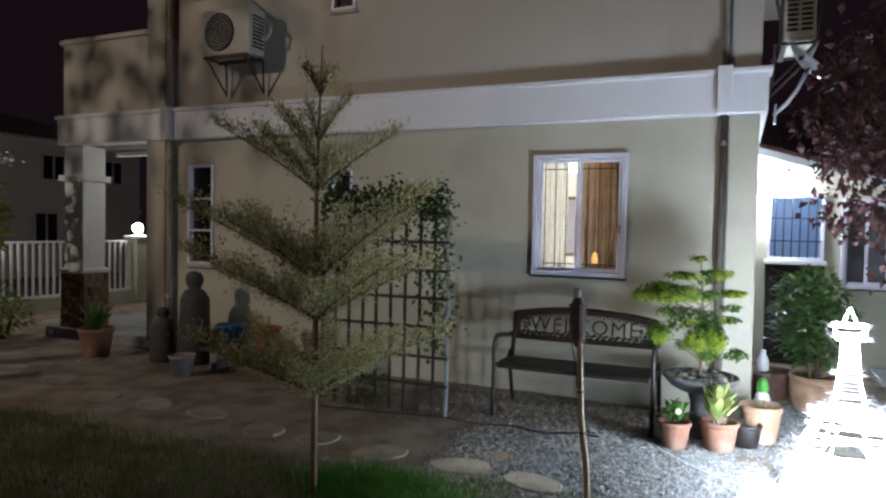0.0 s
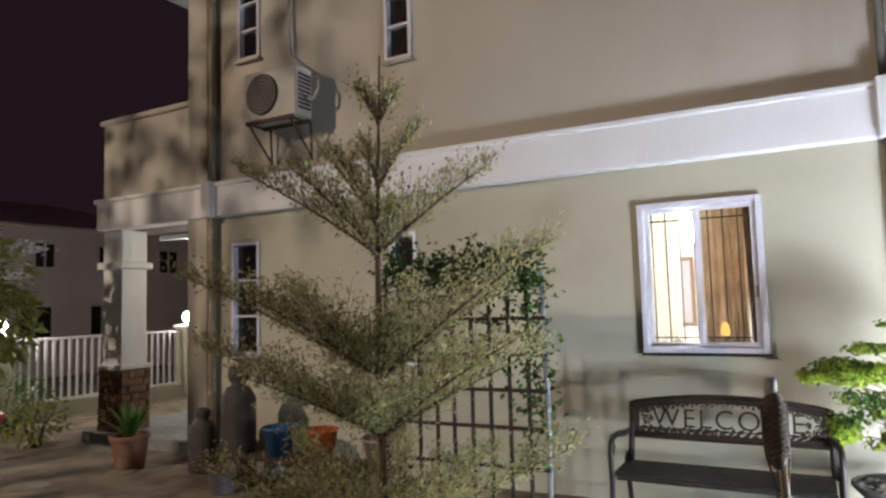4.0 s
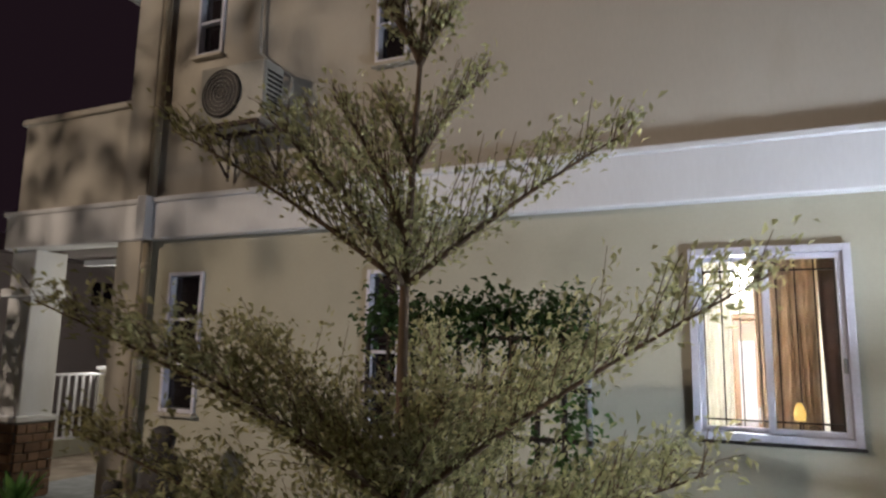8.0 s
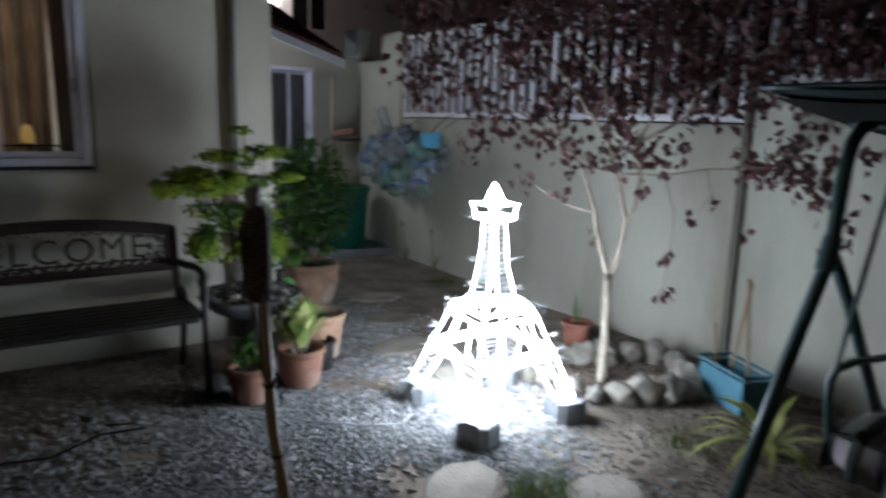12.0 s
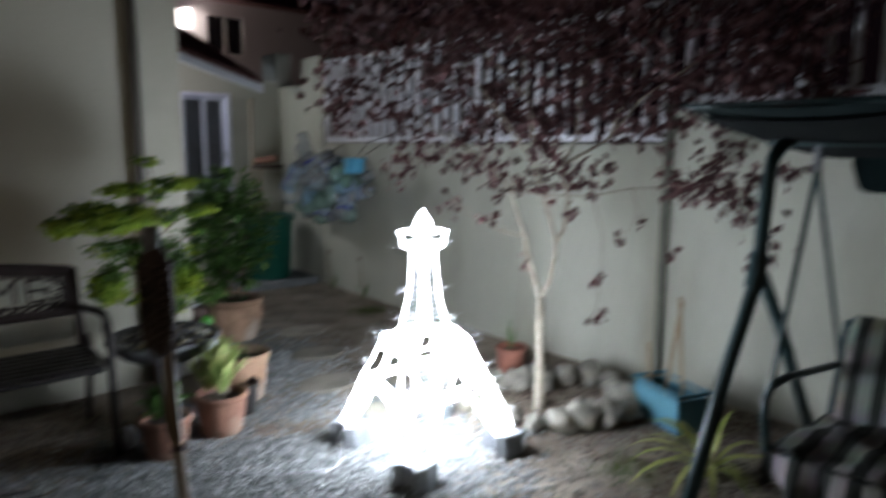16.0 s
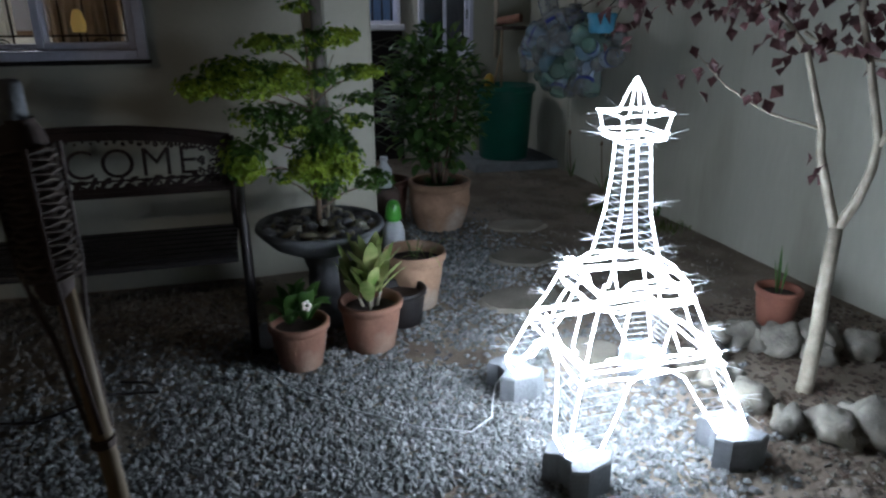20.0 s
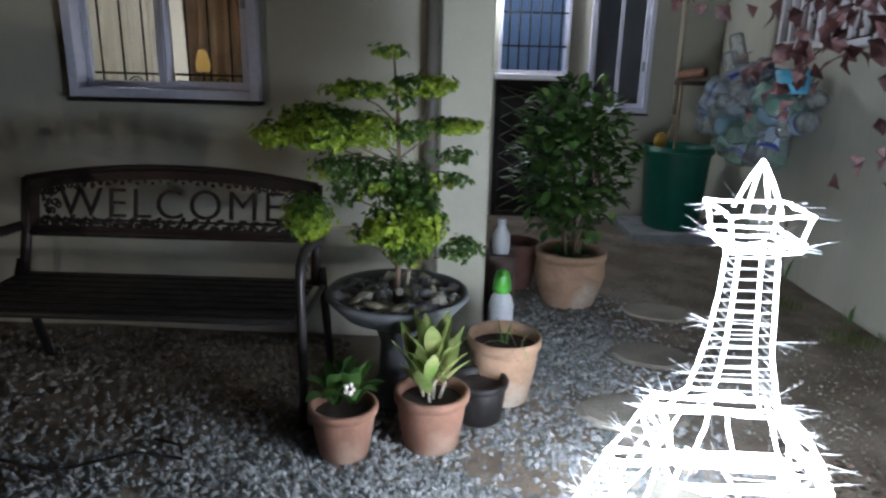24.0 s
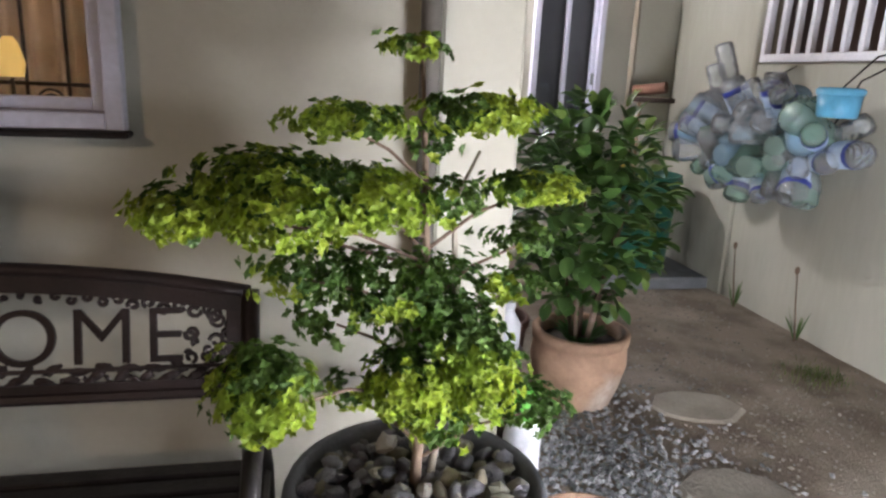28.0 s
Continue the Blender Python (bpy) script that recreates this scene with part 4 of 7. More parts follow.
part("back_rail", Geo().tube([on_back(x, arch(x)) for x in np.linspace(bl, br_, 17)], 0.015, 8), BRONZE, bench, smooth=True)
g = Geo()
for x in np.linspace(bl, br_, 17):
    for z, dy in ((arch(x), -0.007), (arch(x) - 0.045, -0.007), (arch(x) - 0.045, 0.007), (arch(x), 0.007)):
        p = on_back(x, z)
        g.v.append((p[0], p[1] + dy, p[2]))
for i in range(16):
    for k in range(4):
        g.f.append((i * 4 + k, i * 4 + (k + 1) % 4, i * 4 + 4 + (k + 1) % 4, i * 4 + 4 + k))
part("top_band", g, BRONZE, bench)
for x in (bl + 0.025, br_ - 0.025):
    band = part("end_band", Geo().box(x - 0.025, -0.006, 0.0, x + 0.025, 0.006, 0.21), BRONZE, bench)
    band.matrix_basis = pose(0, on_back(0, 0.575)[1], 0.575, -math.degrees(math.atan2(yb1 - yb0, 0.36)), 0, 0)
band = part("bottom_band", Geo().box(bl, -0.006, -0.005, br_, 0.006, 0.03), BRONZE, bench)
band.matrix_basis = pose(0, on_back(0, 0.575)[1], 0.575, -math.degrees(math.atan2(yb1 - yb0, 0.36)), 0, 0)
part("back_rail", Geo().tube([on_back(bl, 0.575), on_back(br_, 0.575)], 0.014, 8), BRONZE, bench)
for x in (bl, br_):
    part("back_post", Geo().tube([(x, 0.13, 0.40), on_back(x, 0.575), on_back(x, 0.79)], 0.02, 8), BRONZE, bench, smooth=True)
txt = bpy.data.curves.new("lettering", "FONT")
txt.body, txt.size, txt.extrude, txt.align_x, txt.space_character, txt.offset = "WELCOME", 0.172, 0.005, "CENTER", 1.14, -0.0012
tmp = new("lettering", txt)
bpy.context.view_layer.update()
letters = new("lettering", bpy.data.meshes.new_from_object(tmp.evaluated_get(bpy.context.evaluated_depsgraph_get())))
bpy.data.objects.remove(tmp)
letters.data.materials.clear()
letters.data.materials.append(BRONZE)
letters.parent = bench
tilt = math.degrees(math.atan2(yb1 - yb0, 0.36))
letters.matrix_basis = pose(0.0, on_back(0, 0.643)[1] - 0.004, 0.643, 90 - tilt, 0, 0)
tagged(letters, "bronze letters reading WELCOME")
part("letter_strip", Geo().tube([on_back(bl, 0.63), on_back(br_, 0.63)], 0.005, 6), BRONZE, bench)
for i in range(52):                # scrolled leaves under and over the lettering
    x = bl + 0.03 + i * (1.11 / 51)
    zc = 0.612 if i % 2 else 0.626
    pts = [on_back(x + 0.016 * math.cos(a) * (1 - a / 14), zc + 0.016 * math.sin(a) * (1 - a / 14)) for a in np.linspace(0.3 * i, 0.3 * i + 6.5, 12)]
    part("scroll", Geo().tube(pts, 0.0045, 5), BRONZE, bench)
for i in range(66):                # cast leaves in three rows under the lettering
    x = bl + 0.05 + i * (1.07 / 65)
    p = on_back(x, 0.596 + 0.017 * (i % 3) + rng.uniform(-0.005, 0.005))
    lf = part("cast_leaf", Geo().blob((0, 0, 0), (0.022, 0.004, 0.010), 8, 5, 0.2, i), BRONZE, bench, smooth=True)
    lf.matrix_basis = pose(*p, 0, rng.uniform(-60, 60), 0)
for i in range(34):
    x = -0.50 + i * (1.0 / 33)
    zc = arch(x) - 0.058 + 0.008 * (i % 2)
    pts = [on_back(x + 0.014 * math.cos(a) * (1 - a / 14), zc + 0.012 * math.sin(a) * (1 - a / 14)) for a in np.linspace(0.7 * i, 0.7 * i + 6, 10)]
    part("scroll", Geo().tube(pts, 0.0055, 5), BRONZE, bench)
for s in (-1, 1):
    for i in range(20):
        x, z = s * (0.45 + 0.10 * rng.random()), 0.64 + 0.12 * rng.random()
        pts = [on_back(x + 0.02 * math.cos(a) * (1 - a / 14), z + 0.02 * math.sin(a) * (1 - a / 14)) for a in np.linspace(i, i + 6, 11)]
        part("scroll", Geo().tube(pts, 0.005, 5), BRONZE, bench)
for i in range(7):
    y = -0.245 + i * 0.060
    part("seat_slat", Geo().box(bl - 0.0, y, 0.405 - 0.012 * abs(i - 3) * 0.0, br_, y + 0.047, 0.420, 0.004), IRON, bench)
part("front_rail", Geo().tube([(bl, -0.255, 0.40), (br_, -0.255, 0.40)], 0.014, 8), IRON, bench)
for x in (bl - 0.03, br_ + 0.03):
    part("front_leg", Geo().tube([(x, -0.275, 0.0), (x, -0.255, 0.2), (x, -0.25, 0.42), (x, -0.262, 0.54), (x, -0.245, 0.60), (x, -0.19, 0.63), (x, -0.05, 0.625), (x, 0.10, 0.60), (x * 0.985, 0.19, 0.60)], 0.017, 8, flat=1.2), IRON, bench, smooth=True)
    part("rear_leg", Geo().tube([(x, 0.27, 0.0), (x, 0.20, 0.22), (x, 0.14, 0.41), (x * 0.985, 0.16, 0.47)], 0.017, 8), IRON, bench, smooth=True)
    part("side_rail", Geo().tube([(x, -0.25, 0.40), (x, 0.14, 0.40)], 0.013, 8), IRON, bench)
    part("arm_scroll", Geo().tube([(x, -0.20 + 0.05 * math.cos(a) * (1 - a / 11), 0.55 + 0.05 * math.sin(a) * (1 - a / 11)) for a in np.linspace(0, 8, 18)], 0.006, 5), IRON, bench)

# ---- torch on a bamboo pole ----
tq = thing("garden_torch", "bamboo garden torch with a dark woven head", "torch", (-0.835, -2.385, 0.0))
tq.matrix_basis = pose(-0.835, -2.385, 0.0, 0, -0.9, 0)
pole = part("pole", Geo().tube([(0.035, -0.005, -0.02), (0.025, 0, 0.25), (-0.005, 0.01, 0.5), (-0.012, 0.012, 0.70), (-0.02, 0.015, 0.95)], [0.016, 0.016, 0.015, 0.015, 0.014], 10), BAMBOO, tq, smooth=True)
for z, x in ((0.2, 0.026), (0.42, 0.005), (0.64, -0.010)):
    part("node", Geo().tube([(x, 0.006, z - 0.006), (x - 0.001, 0.006, z + 0.006)], 0.019, 10), RUST, pole)
head = part("head", Geo().lathe([(0.016, 0.88), (0.026, 0.90), (0.034, 0.95), (0.037, 1.03), (0.036, 1.10), (0.028, 1.13), (0.022, 1.14), (0.022, 1.145)], 14, (-0.03, 0.015, 0)), RUST, tq, "dark woven torch head", smooth=True)
DARKWEAVE = mat("blackened_cane", (0.11, 0.083, 0.066), (0.06, 0.045, 0.036), rough=0.6, scale=40, fine=150, bump=0.2)
for i in range(19):
    part("weave", Geo().tube([(-0.03 + 0.038 * math.cos(a), 0.015 + 0.038 * math.sin(a), 0.925 + i * 0.0100 + 0.0025 * math.sin(a * 7 + i * 3.14)) for a in np.linspace(0, 2 * math.pi, 22)], 0.0034, 4), DARKWEAVE, head)
for k in range(4):
    a = k * math.pi / 2 + 0.3
    part("splint", Geo().tube([(-0.012 + 0.016 * math.cos(a), 0.012 + 0.016 * math.sin(a), 0.66), (-0.024 + 0.022 * math.cos(a), 0.014 + 0.022 * math.sin(a), 0.82), (-0.03 + 0.040 * math.cos(a), 0.015 + 0.040 * math.sin(a), 0.94), (-0.03 + 0.043 * math.cos(a), 0.015 + 0.043 * math.sin(a), 1.11)], 0.004, 5), RUST, tq)
part("burner", Geo().lathe([(0.0, 1.12), (0.020, 1.12), (0.020, 1.19), (0.016, 1.195), (0.0, 1.195)], 14, (-0.035, 0.015, 0)), CONCRETE, tq, "grey metal burner can", smooth=True)

# ---- pots ----
SOILPOT = mat("potting_soil", (0.06, 0.045, 0.035), (0.04, 0.03, 0.025), rough=0.95, scale=20, fine=120, bump=0.5)


def pot(name, x, y, r0, r1, h, material, label, lip=0.012, z=0.0, belly=0.0):
    t = thing(name, label, "plant pot", (x, y, z))
    prof = [(r0 * 0.95, 0.0), (r0, 0.004), (r0 + (r1 - r0) * 0.30 + belly * 0.7, h * 0.28), (r0 + (r1 - r0) * 0.60 + belly, h * 0.56), (r0 + (r1 - r0) * 0.75 + belly * 0.5, h * 0.80), (r1 - lip * 0.6, h * 0.84), (r1 + lip * 0.3, h * 0.86), (r1 + lip * 0.4, h - 0.006), (r1, h), (r1 - lip, h), (r1 - lip * 1.3, h * 0.80), (r1 - lip * 1.6, h * 0.72)]
    part("body", Geo().lathe(prof, 28, wob=0.006), material, t, smooth=True)
    part("soil", Geo().lathe([(r1 - lip * 1.2, h * 0.80), (r1 * 0.5, h * 0.83), (0.001, h * 0.82)], 20), SOILPOT, t)
    part("base", Geo().lathe([(0.001, 0.002), (r0 * 0.95, 0.0)], 24), material, t)
    return t


# lime also carries the tower's light on the clipped tree's tiers
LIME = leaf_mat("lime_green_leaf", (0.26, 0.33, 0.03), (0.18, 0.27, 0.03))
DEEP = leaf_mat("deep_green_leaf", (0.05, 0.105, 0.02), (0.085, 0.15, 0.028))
VARIEG = leaf_mat("variegated_leaf", (0.16, 0.27, 0.055), (0.50, 0.50, 0.22))
SHRUB = leaf_mat("glossy_shrub_leaf", (0.045, 0.11, 0.025), (0.09, 0.17, 0.04), rough=0.45)
SHRUB.node_tree.nodes["Principled BSDF"].inputs["Specular IOR Level"].default_value = 0.5
REDLEAF = leaf_mat("dark_red_leaf", (0.095, 0.044, 0.043), (0.064, 0.031, 0.031), rough=0.5)
TREELEAF = leaf_mat("small_olive_leaf", (0.40, 0.40, 0.20), (0.50, 0.48, 0.27))
PETAL = mat("pink_white_petal", (0.75, 0.60, 0.52), (0.8, 0.72, 0.66), rough=0.6, scale=20, fine=90, bump=0.0)

pA = pot("terracotta_pot", -0.475, -1.03, 0.082, 0.112, 0.185, TERRACOTTA, "orange terracotta pot with a small leafy plant")
pB = pot("terracotta_pot", -0.185, -0.955, 0.095, 0.125, 0.205, TERRACOTTA, "reddish terracotta pot with a variegated plant")
pC = pot("clay_pot", 0.085, -0.60, 0.105, 0.142, 0.265, OLDPOT, "worn orange clay pot with sparse weeds", lip=0.007)
pot("black_pot", -0.015, -0.77, 0.085, 0.105, 0.16, IRON, "small black plastic pot beside the clay pots")
pE = pot("big_clay_pot", 0.53, 0.53, 0.145, 0.188, 0.305, OLDPOT, "large weathered clay pot with a leafy shrub", lip=0.02, belly=0.022)
pot("clay_pot", 0.25, 0.80, 0.11, 0.145, 0.27, mat("dark_clay", (0.12, 0.055, 0.04), (0.08, 0.04, 0.03), rough=0.8, scale=8, fine=70, bump=0.2), "dark red-brown clay pot behind the large pot")
pG = pot("clay_pot", 1.53, -1.26, 0.070, 0.093, 0.170, mat("dull_red_clay", (0.21, 0.085, 0.055), (0.16, 0.065, 0.045), rough=0.85, scale=9, fine=80, bump=0.15), "dull red clay pot with thin stems beside the tree")


def big_leaf(g, p, d, ln, wd, droop=0.3, seg=4, fold=0.35):
    """A long pointed leaf with a folded midrib that arches over."""
    p, d = Vector(p), Vector(d).normalized()
    s = d.cross(Vector((0, 0, 1)))
    s = s.normalized() if s.length > 1e-3 else Vector((1, 0, 0))
    vs, fs = [], []
    q, dd = p.copy(), d.copy()
    for i in range(seg + 1):
        u = i / seg
        w = wd * 0.5 * math.sin(math.pi * min(1, 0.07 + 0.90 * u)) ** 0.7 if i < seg else wd * 0.06
        nrm = s.cross(dd)
        vs += [q - s * w + nrm * w * fold, q, q + s * w + nrm * w * fold]
        q = q + dd * (ln / seg)
        dd = (dd + Vector((0, 0, -droop / seg))).normalized()
    for i in range(seg):
        a = i * 3
        fs += [(a, a + 1, a + 4, a + 3), (a + 1, a + 2, a + 5, a + 4)]
    g.add(vs, fs)


def leafy(parent, n, c, ln, wd, spread, up, material, droop=0.5, label="", name="leaf", fold=0.35):
    for i in range(n):
        a = i * 2.4 + rng.uniform(-0.3, 0.3)
        e = spread * (0.25 + 0.75 * (i / n)) * rng.uniform(0.8, 1.2)
        g = Geo()
        k = rng.uniform(0.7, 1.1)
        big_leaf(g, (c[0] + 0.012 * math.cos(a), c[1] + 0.012 * math.sin(a), c[2] + up * (1 - i / n) * 0.4), (math.cos(a) * e, math.sin(a) * e, 1.0), ln * k, wd * k, droop, 5, fold)
        part(name, g, material, parent, label, smooth=True)


for cx, cy, cz in ((-0.045, 0.02, 0.16), (0.045, 0.01, 0.17), (-0.01, -0.045, 0.16), (0.0, 0.04, 0.19), (0.01, 0.0, 0.21)):
    part("stalk", Geo().tube([(cx * 0.5, cy * 0.5, 0.15), (cx, cy, cz + 0.06)], 0.006, 6), PALEBARK, pB, smooth=True)
    leafy(pB, 8, (cx, cy, cz + 0.05), 0.175, 0.062, 0.95, 0.16, VARIEG, 0.35, fold=0.14)
for cx, cy, cz in ((-0.03, 0.01, 0.14), (0.03, 0.0, 0.15)):
    leafy(pA, 9, (cx, cy, cz + 0.02), 0.15, 0.06, 0.65, 0.14, SHRUB, 1.6)
leafy(pC, 10, (0.0, 0.0, 0.215), 0.10, 0.006, 0.5, 0.02, SHRUB, 0.4)
leafy(pC, 5, (0.05, -0.06, 0.215), 0.20, 0.005, 1.1, 0.02, VARIEG, 2.6)
leafy(pG, 5, (0, 0, 0.13), 0.20, 0.012, 0.25, 0.02, SHRUB, 0.15)
for k in range(5):
    a = k * 1.26
    part("petal", Geo().blob((0.03 + 0.012 * math.cos(a), -0.06 + 0.006 * math.sin(a), 0.265 + 0.012 * math.sin(a)), (0.009, 0.006, 0.009), 7, 5, 0.05), PETAL, pA, "pale pink flower petal", smooth=True)

# ---- stone bowl with the clipped tree ----
DARKPED = mat("dark_wet_stone", (0.10, 0.10, 0.105), (0.06, 0.06, 0.065), rough=0.7, scale=8, fine=80, bump=0.3)
BOWLGREY = mat("dark_grey_cast_stone", (0.13, 0.135, 0.14), (0.085, 0.09, 0.095), rough=0.75, scale=8, fine=90, bump=0.3, c3=(0.19, 0.195, 0.20))
bowl = thing("stone_bowl", "grey stone pedestal bowl filled with pebbles", "bowl", (-0.330, -0.62, 0.0))
bowl.scale = (1.02, 1.02, 0.955)
part("pedestal", Geo().lathe([(0.001, 0), (0.14, 0.0), (0.14, 0.03), (0.10, 0.05), (0.07, 0.10), (0.062, 0.24), (0.09, 0.33)], 28), DARKPED, bowl, smooth=True)
part("basin", Geo().lathe([(0.06, 0.318), (0.13, 0.335), (0.205, 0.375), (0.250, 0.425), (0.268, 0.448), (0.262, 0.462), (0.245, 0.460), (0.235, 0.435), (0.20, 0.40), (0.001, 0.395)], 36), BOWLGREY, bowl, smooth=True)
PEBBLE = mat("dark_river_pebble", (0.17, 0.165, 0.175), (0.085, 0.083, 0.09), rough=0.6, scale=14, fine=90, bump=0.15, vary=0.5)
PALEPEB = mat("pale_river_pebble", (0.42, 0.40, 0.34), (0.30, 0.28, 0.23), rough=0.7, scale=14, fine=90, bump=0.2, vary=0.3)
TANPEB = mat("tan_flat_pebble", (0.26, 0.23, 0.16), (0.19, 0.17, 0.12), rough=0.75, scale=12, fine=90, bump=0.2, vary=0.3)
pebs = [Geo().blob((0, 0, 0), (rng.uniform(0.6, 1), rng.uniform(0.5, 0.9), rng.uniform(0.35, 0.6)), *((9, 6, 0.22) if i % 2 else (6, 4, 0.34)), i).mesh("pebble", (PEBBLE, PEBBLE, PEBBLE, PEBBLE, PALEPEB, TANPEB)[i % 6], bool(i % 2)) for i in range(12)]
for i in range(210):
    a, r = rng.uniform(0, 6.283), 0.228 * math.sqrt(rng.random())
    s = rng.uniform(0.016, 0.040)
    b = new("pebble", rng.choice(pebs))
    b.parent = bowl
    up = rng.choice((25, 25, 80))
    b.matrix_basis = pose(r * math.cos(a), r * math.sin(a), 0.418 + 0.35 * s + 0.03 * (1 - r / 0.225) + rng.uniform(-0.01, 0.022), rng.uniform(-up, up), rng.uniform(-up, up), rng.uniform(0, 360)) @ Matrix.Diagonal((s, s, s, 1))
for k, (a, s) in enumerate(((-1.9, .05), (-1.45, .055), (-1.0, .045), (-2.4, .045), (-0.5, .04), (2.9, .045))):     # larger flat stones laid along the rim
    b = new("pebble", pebs[(5, 5, 0, 11, 4, 2)[k]])
    b.parent = bowl
    b.matrix_basis = pose(0.185 * math.cos(a), 0.185 * math.sin(a), 0.458, 28 * math.sin(a), -28 * math.cos(a), 40 * k) @ Matrix.Diagonal((s, s, s * 0.6, 1))

bon = thing("clipped_tree", "small clipped tree with cloud-shaped tiers of lime and green leaves", "tree", (-0.335, -0.62, 0.405))
part("trunk", Geo().tube([(0, 0, -0.02), (0.006, 0.0, 0.12), (-0.01, 0.01, 0.3), (0.008, 0.0, 0.5), (0.0, 0.01, 0.7), (-0.015, 0.0, 0.91)], [0.013, 0.011, 0.010, 0.008, 0.006, 0.003], 8), BARK, bon, smooth=True)
part("trunk", Geo().tube([(0.03, 0.01, -0.02), (0.05, 0.02, 0.15), (0.075, 0.02, 0.4), (0.06, 0.02, 0.62), (0.10, 0.0, 0.72)], [0.009, 0.008, 0.007, 0.005, 0.003], 8), PALEBARK, bon, smooth=True)
PADS = [(-0.025, 0.0, 0.90, 0.075, 0.022, 0, 80), (-0.14, -0.02, 0.77, 0.13, 0.035, 1, 190), (0.09, 0.0, 0.79, 0.13, 0.045, 1, 210), (0.01, 0.02, 0.73, 0.06, 0.03, 0, 60),
        (-0.41, -0.06, 0.615, 0.095, 0.05, 1, 230), (-0.28, -0.04, 0.675, 0.14, 0.055, 1, 260), (-0.25, -0.10, 0.625, 0.13, 0.06, 1, 260), (-0.11, -0.04, 0.64, 0.13, 0.075, 1, 300),
        (0.20, 0.0, 0.655, 0.11, 0.030, 1, 160), (0.05, 0.02, 0.63, 0.09, 0.05, 0, 150), (0.20, 0.03, 0.545, 0.09, 0.028, 0, 110), (0.19, 0.02, 0.455, 0.085, 0.03, 0, 110),
        (-0.21, 0.0, 0.50, 0.13, 0.06, 0, 260), (-0.06, 0.0, 0.47, 0.14, 0.085, 0, 330), (0.05, 0.0, 0.45, 0.10, 0.10, 0, 260), (-0.16, 0.02, 0.40, 0.10, 0.05, 0, 160),
        (-0.285, -0.20, 0.352, 0.086, 0.095, 1, 380), (-0.03, -0.08, 0.30, 0.09, 0.08, 1, 340), (0.10, -0.08, 0.32, 0.08, 0.11, 1, 380), (0.06, -0.05, 0.40, 0.10, 0.06, 0, 220), (0.04, -0.03, 0.19, 0.08, 0.055, 0, 200),
        (0.23, -0.02, 0.21, 0.09, 0.045, 0, 190), (-0.13, 0.02, 0.24, 0.07, 0.03, 0, 70), (0.02, 0.0, 0.38, 0.12, 0.07, 0, 200)]
for x, y, z, r, h, bright, n in PADS:
    if abs(x) > 0.1:
        part("limb", Geo().tube([(0.01, 0, max(0.03, z - 0.12)), (x * 0.5, y * 0.5, z - 0.05), (x, y, z - h * 0.4)], [0.004, 0.0035, 0.0025], 6), BARK, bon)
    g, dark = Geo(), Geo()
    for i in range(int(n * (1.25 if bright else 0.72))):
        d = Vector((rng.gauss(0, 1), rng.gauss(0, 1), rng.gauss(0, 1))).normalized()
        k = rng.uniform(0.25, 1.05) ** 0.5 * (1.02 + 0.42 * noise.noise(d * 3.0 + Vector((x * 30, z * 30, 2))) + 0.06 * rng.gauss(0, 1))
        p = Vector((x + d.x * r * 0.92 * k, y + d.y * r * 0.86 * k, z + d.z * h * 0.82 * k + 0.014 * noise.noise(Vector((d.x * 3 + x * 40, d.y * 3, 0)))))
        lit_side = k > 0.6 and noise.noise(p * 9) - 0.25 * d.z - 0.12 * d.y + rng.gauss(0, 0.06) > (-0.20 if bright else 0.28)       # lime outer leaves, biased low and frontward: tower light put into colour
        tip = (d + Vector((rng.gauss(0, .3), rng.gauss(0, .3), 0.5 + rng.gauss(0, .3)))).normalized()
        side = tip.cross(Vector((0.3, 0.2, 1))).normalized()
        other = tip.cross(side)
        for w in range(5):             # a whorl of small leaves round each shoot
            b = w * 1.2566 + i
            spread_ = side * math.cos(b) + other * math.sin(b)
            (g if lit_side else dark).leaf(p, spread_ + tip * rng.uniform(0.2, 0.9), tip + spread_ * rng.gauss(0, .3), rng.uniform(0.011, 0.018), rng.uniform(0.009, 0.014))
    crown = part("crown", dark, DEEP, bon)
    part("young_leaves", g, LIME, crown, "lime green leaves gathered on the lit side of each tier")

# big shrub in its pot
for k in range(5):
    a = k * 1.257
    part("stem", Geo().tube([(0.03 * math.cos(a), 0.03 * math.sin(a), 0.23), (0.07 * math.cos(a), 0.07 * math.sin(a), 0.45), (0.15 * math.cos(a + .3), 0.15 * math.sin(a + .3), 0.85)], [0.010, 0.008, 0.005], 6), BARK, pE, smooth=True)
g = Geo()
for i in range(760):
    d = Vector((rng.gauss(0, 1), rng.gauss(0, 1), rng.gauss(0, 1))).normalized()
    k = rng.uniform(0.15, 1.0) ** 0.5
    wide = 0.29 + 0.05 * math.sin(i)
    p = Vector((d.x * wide * k - 0.04, d.y * wide * k, 0.79 + d.z * 0.44 * k))
    dd = Vector((d.x + rng.gauss(0, .4), d.y + rng.gauss(0, .4), 0.15 + rng.gauss(0, .5)))
    big_leaf(g, p, dd, rng.uniform(0.06, 0.095), rng.uniform(0.046, 0.066), 0.6, 4)
for i in range(40):
    a = rng.uniform(0, 6.28)
    big_leaf(g, (0.05 * math.cos(a), 0.05 * math.sin(a), 0.25), (math.cos(a), math.sin(a), 1.2), 0.08, 0.025, 0.5, 3)
part("foliage", g, SHRUB, pE, "glossy green leaves", smooth=True)
g = Geo()
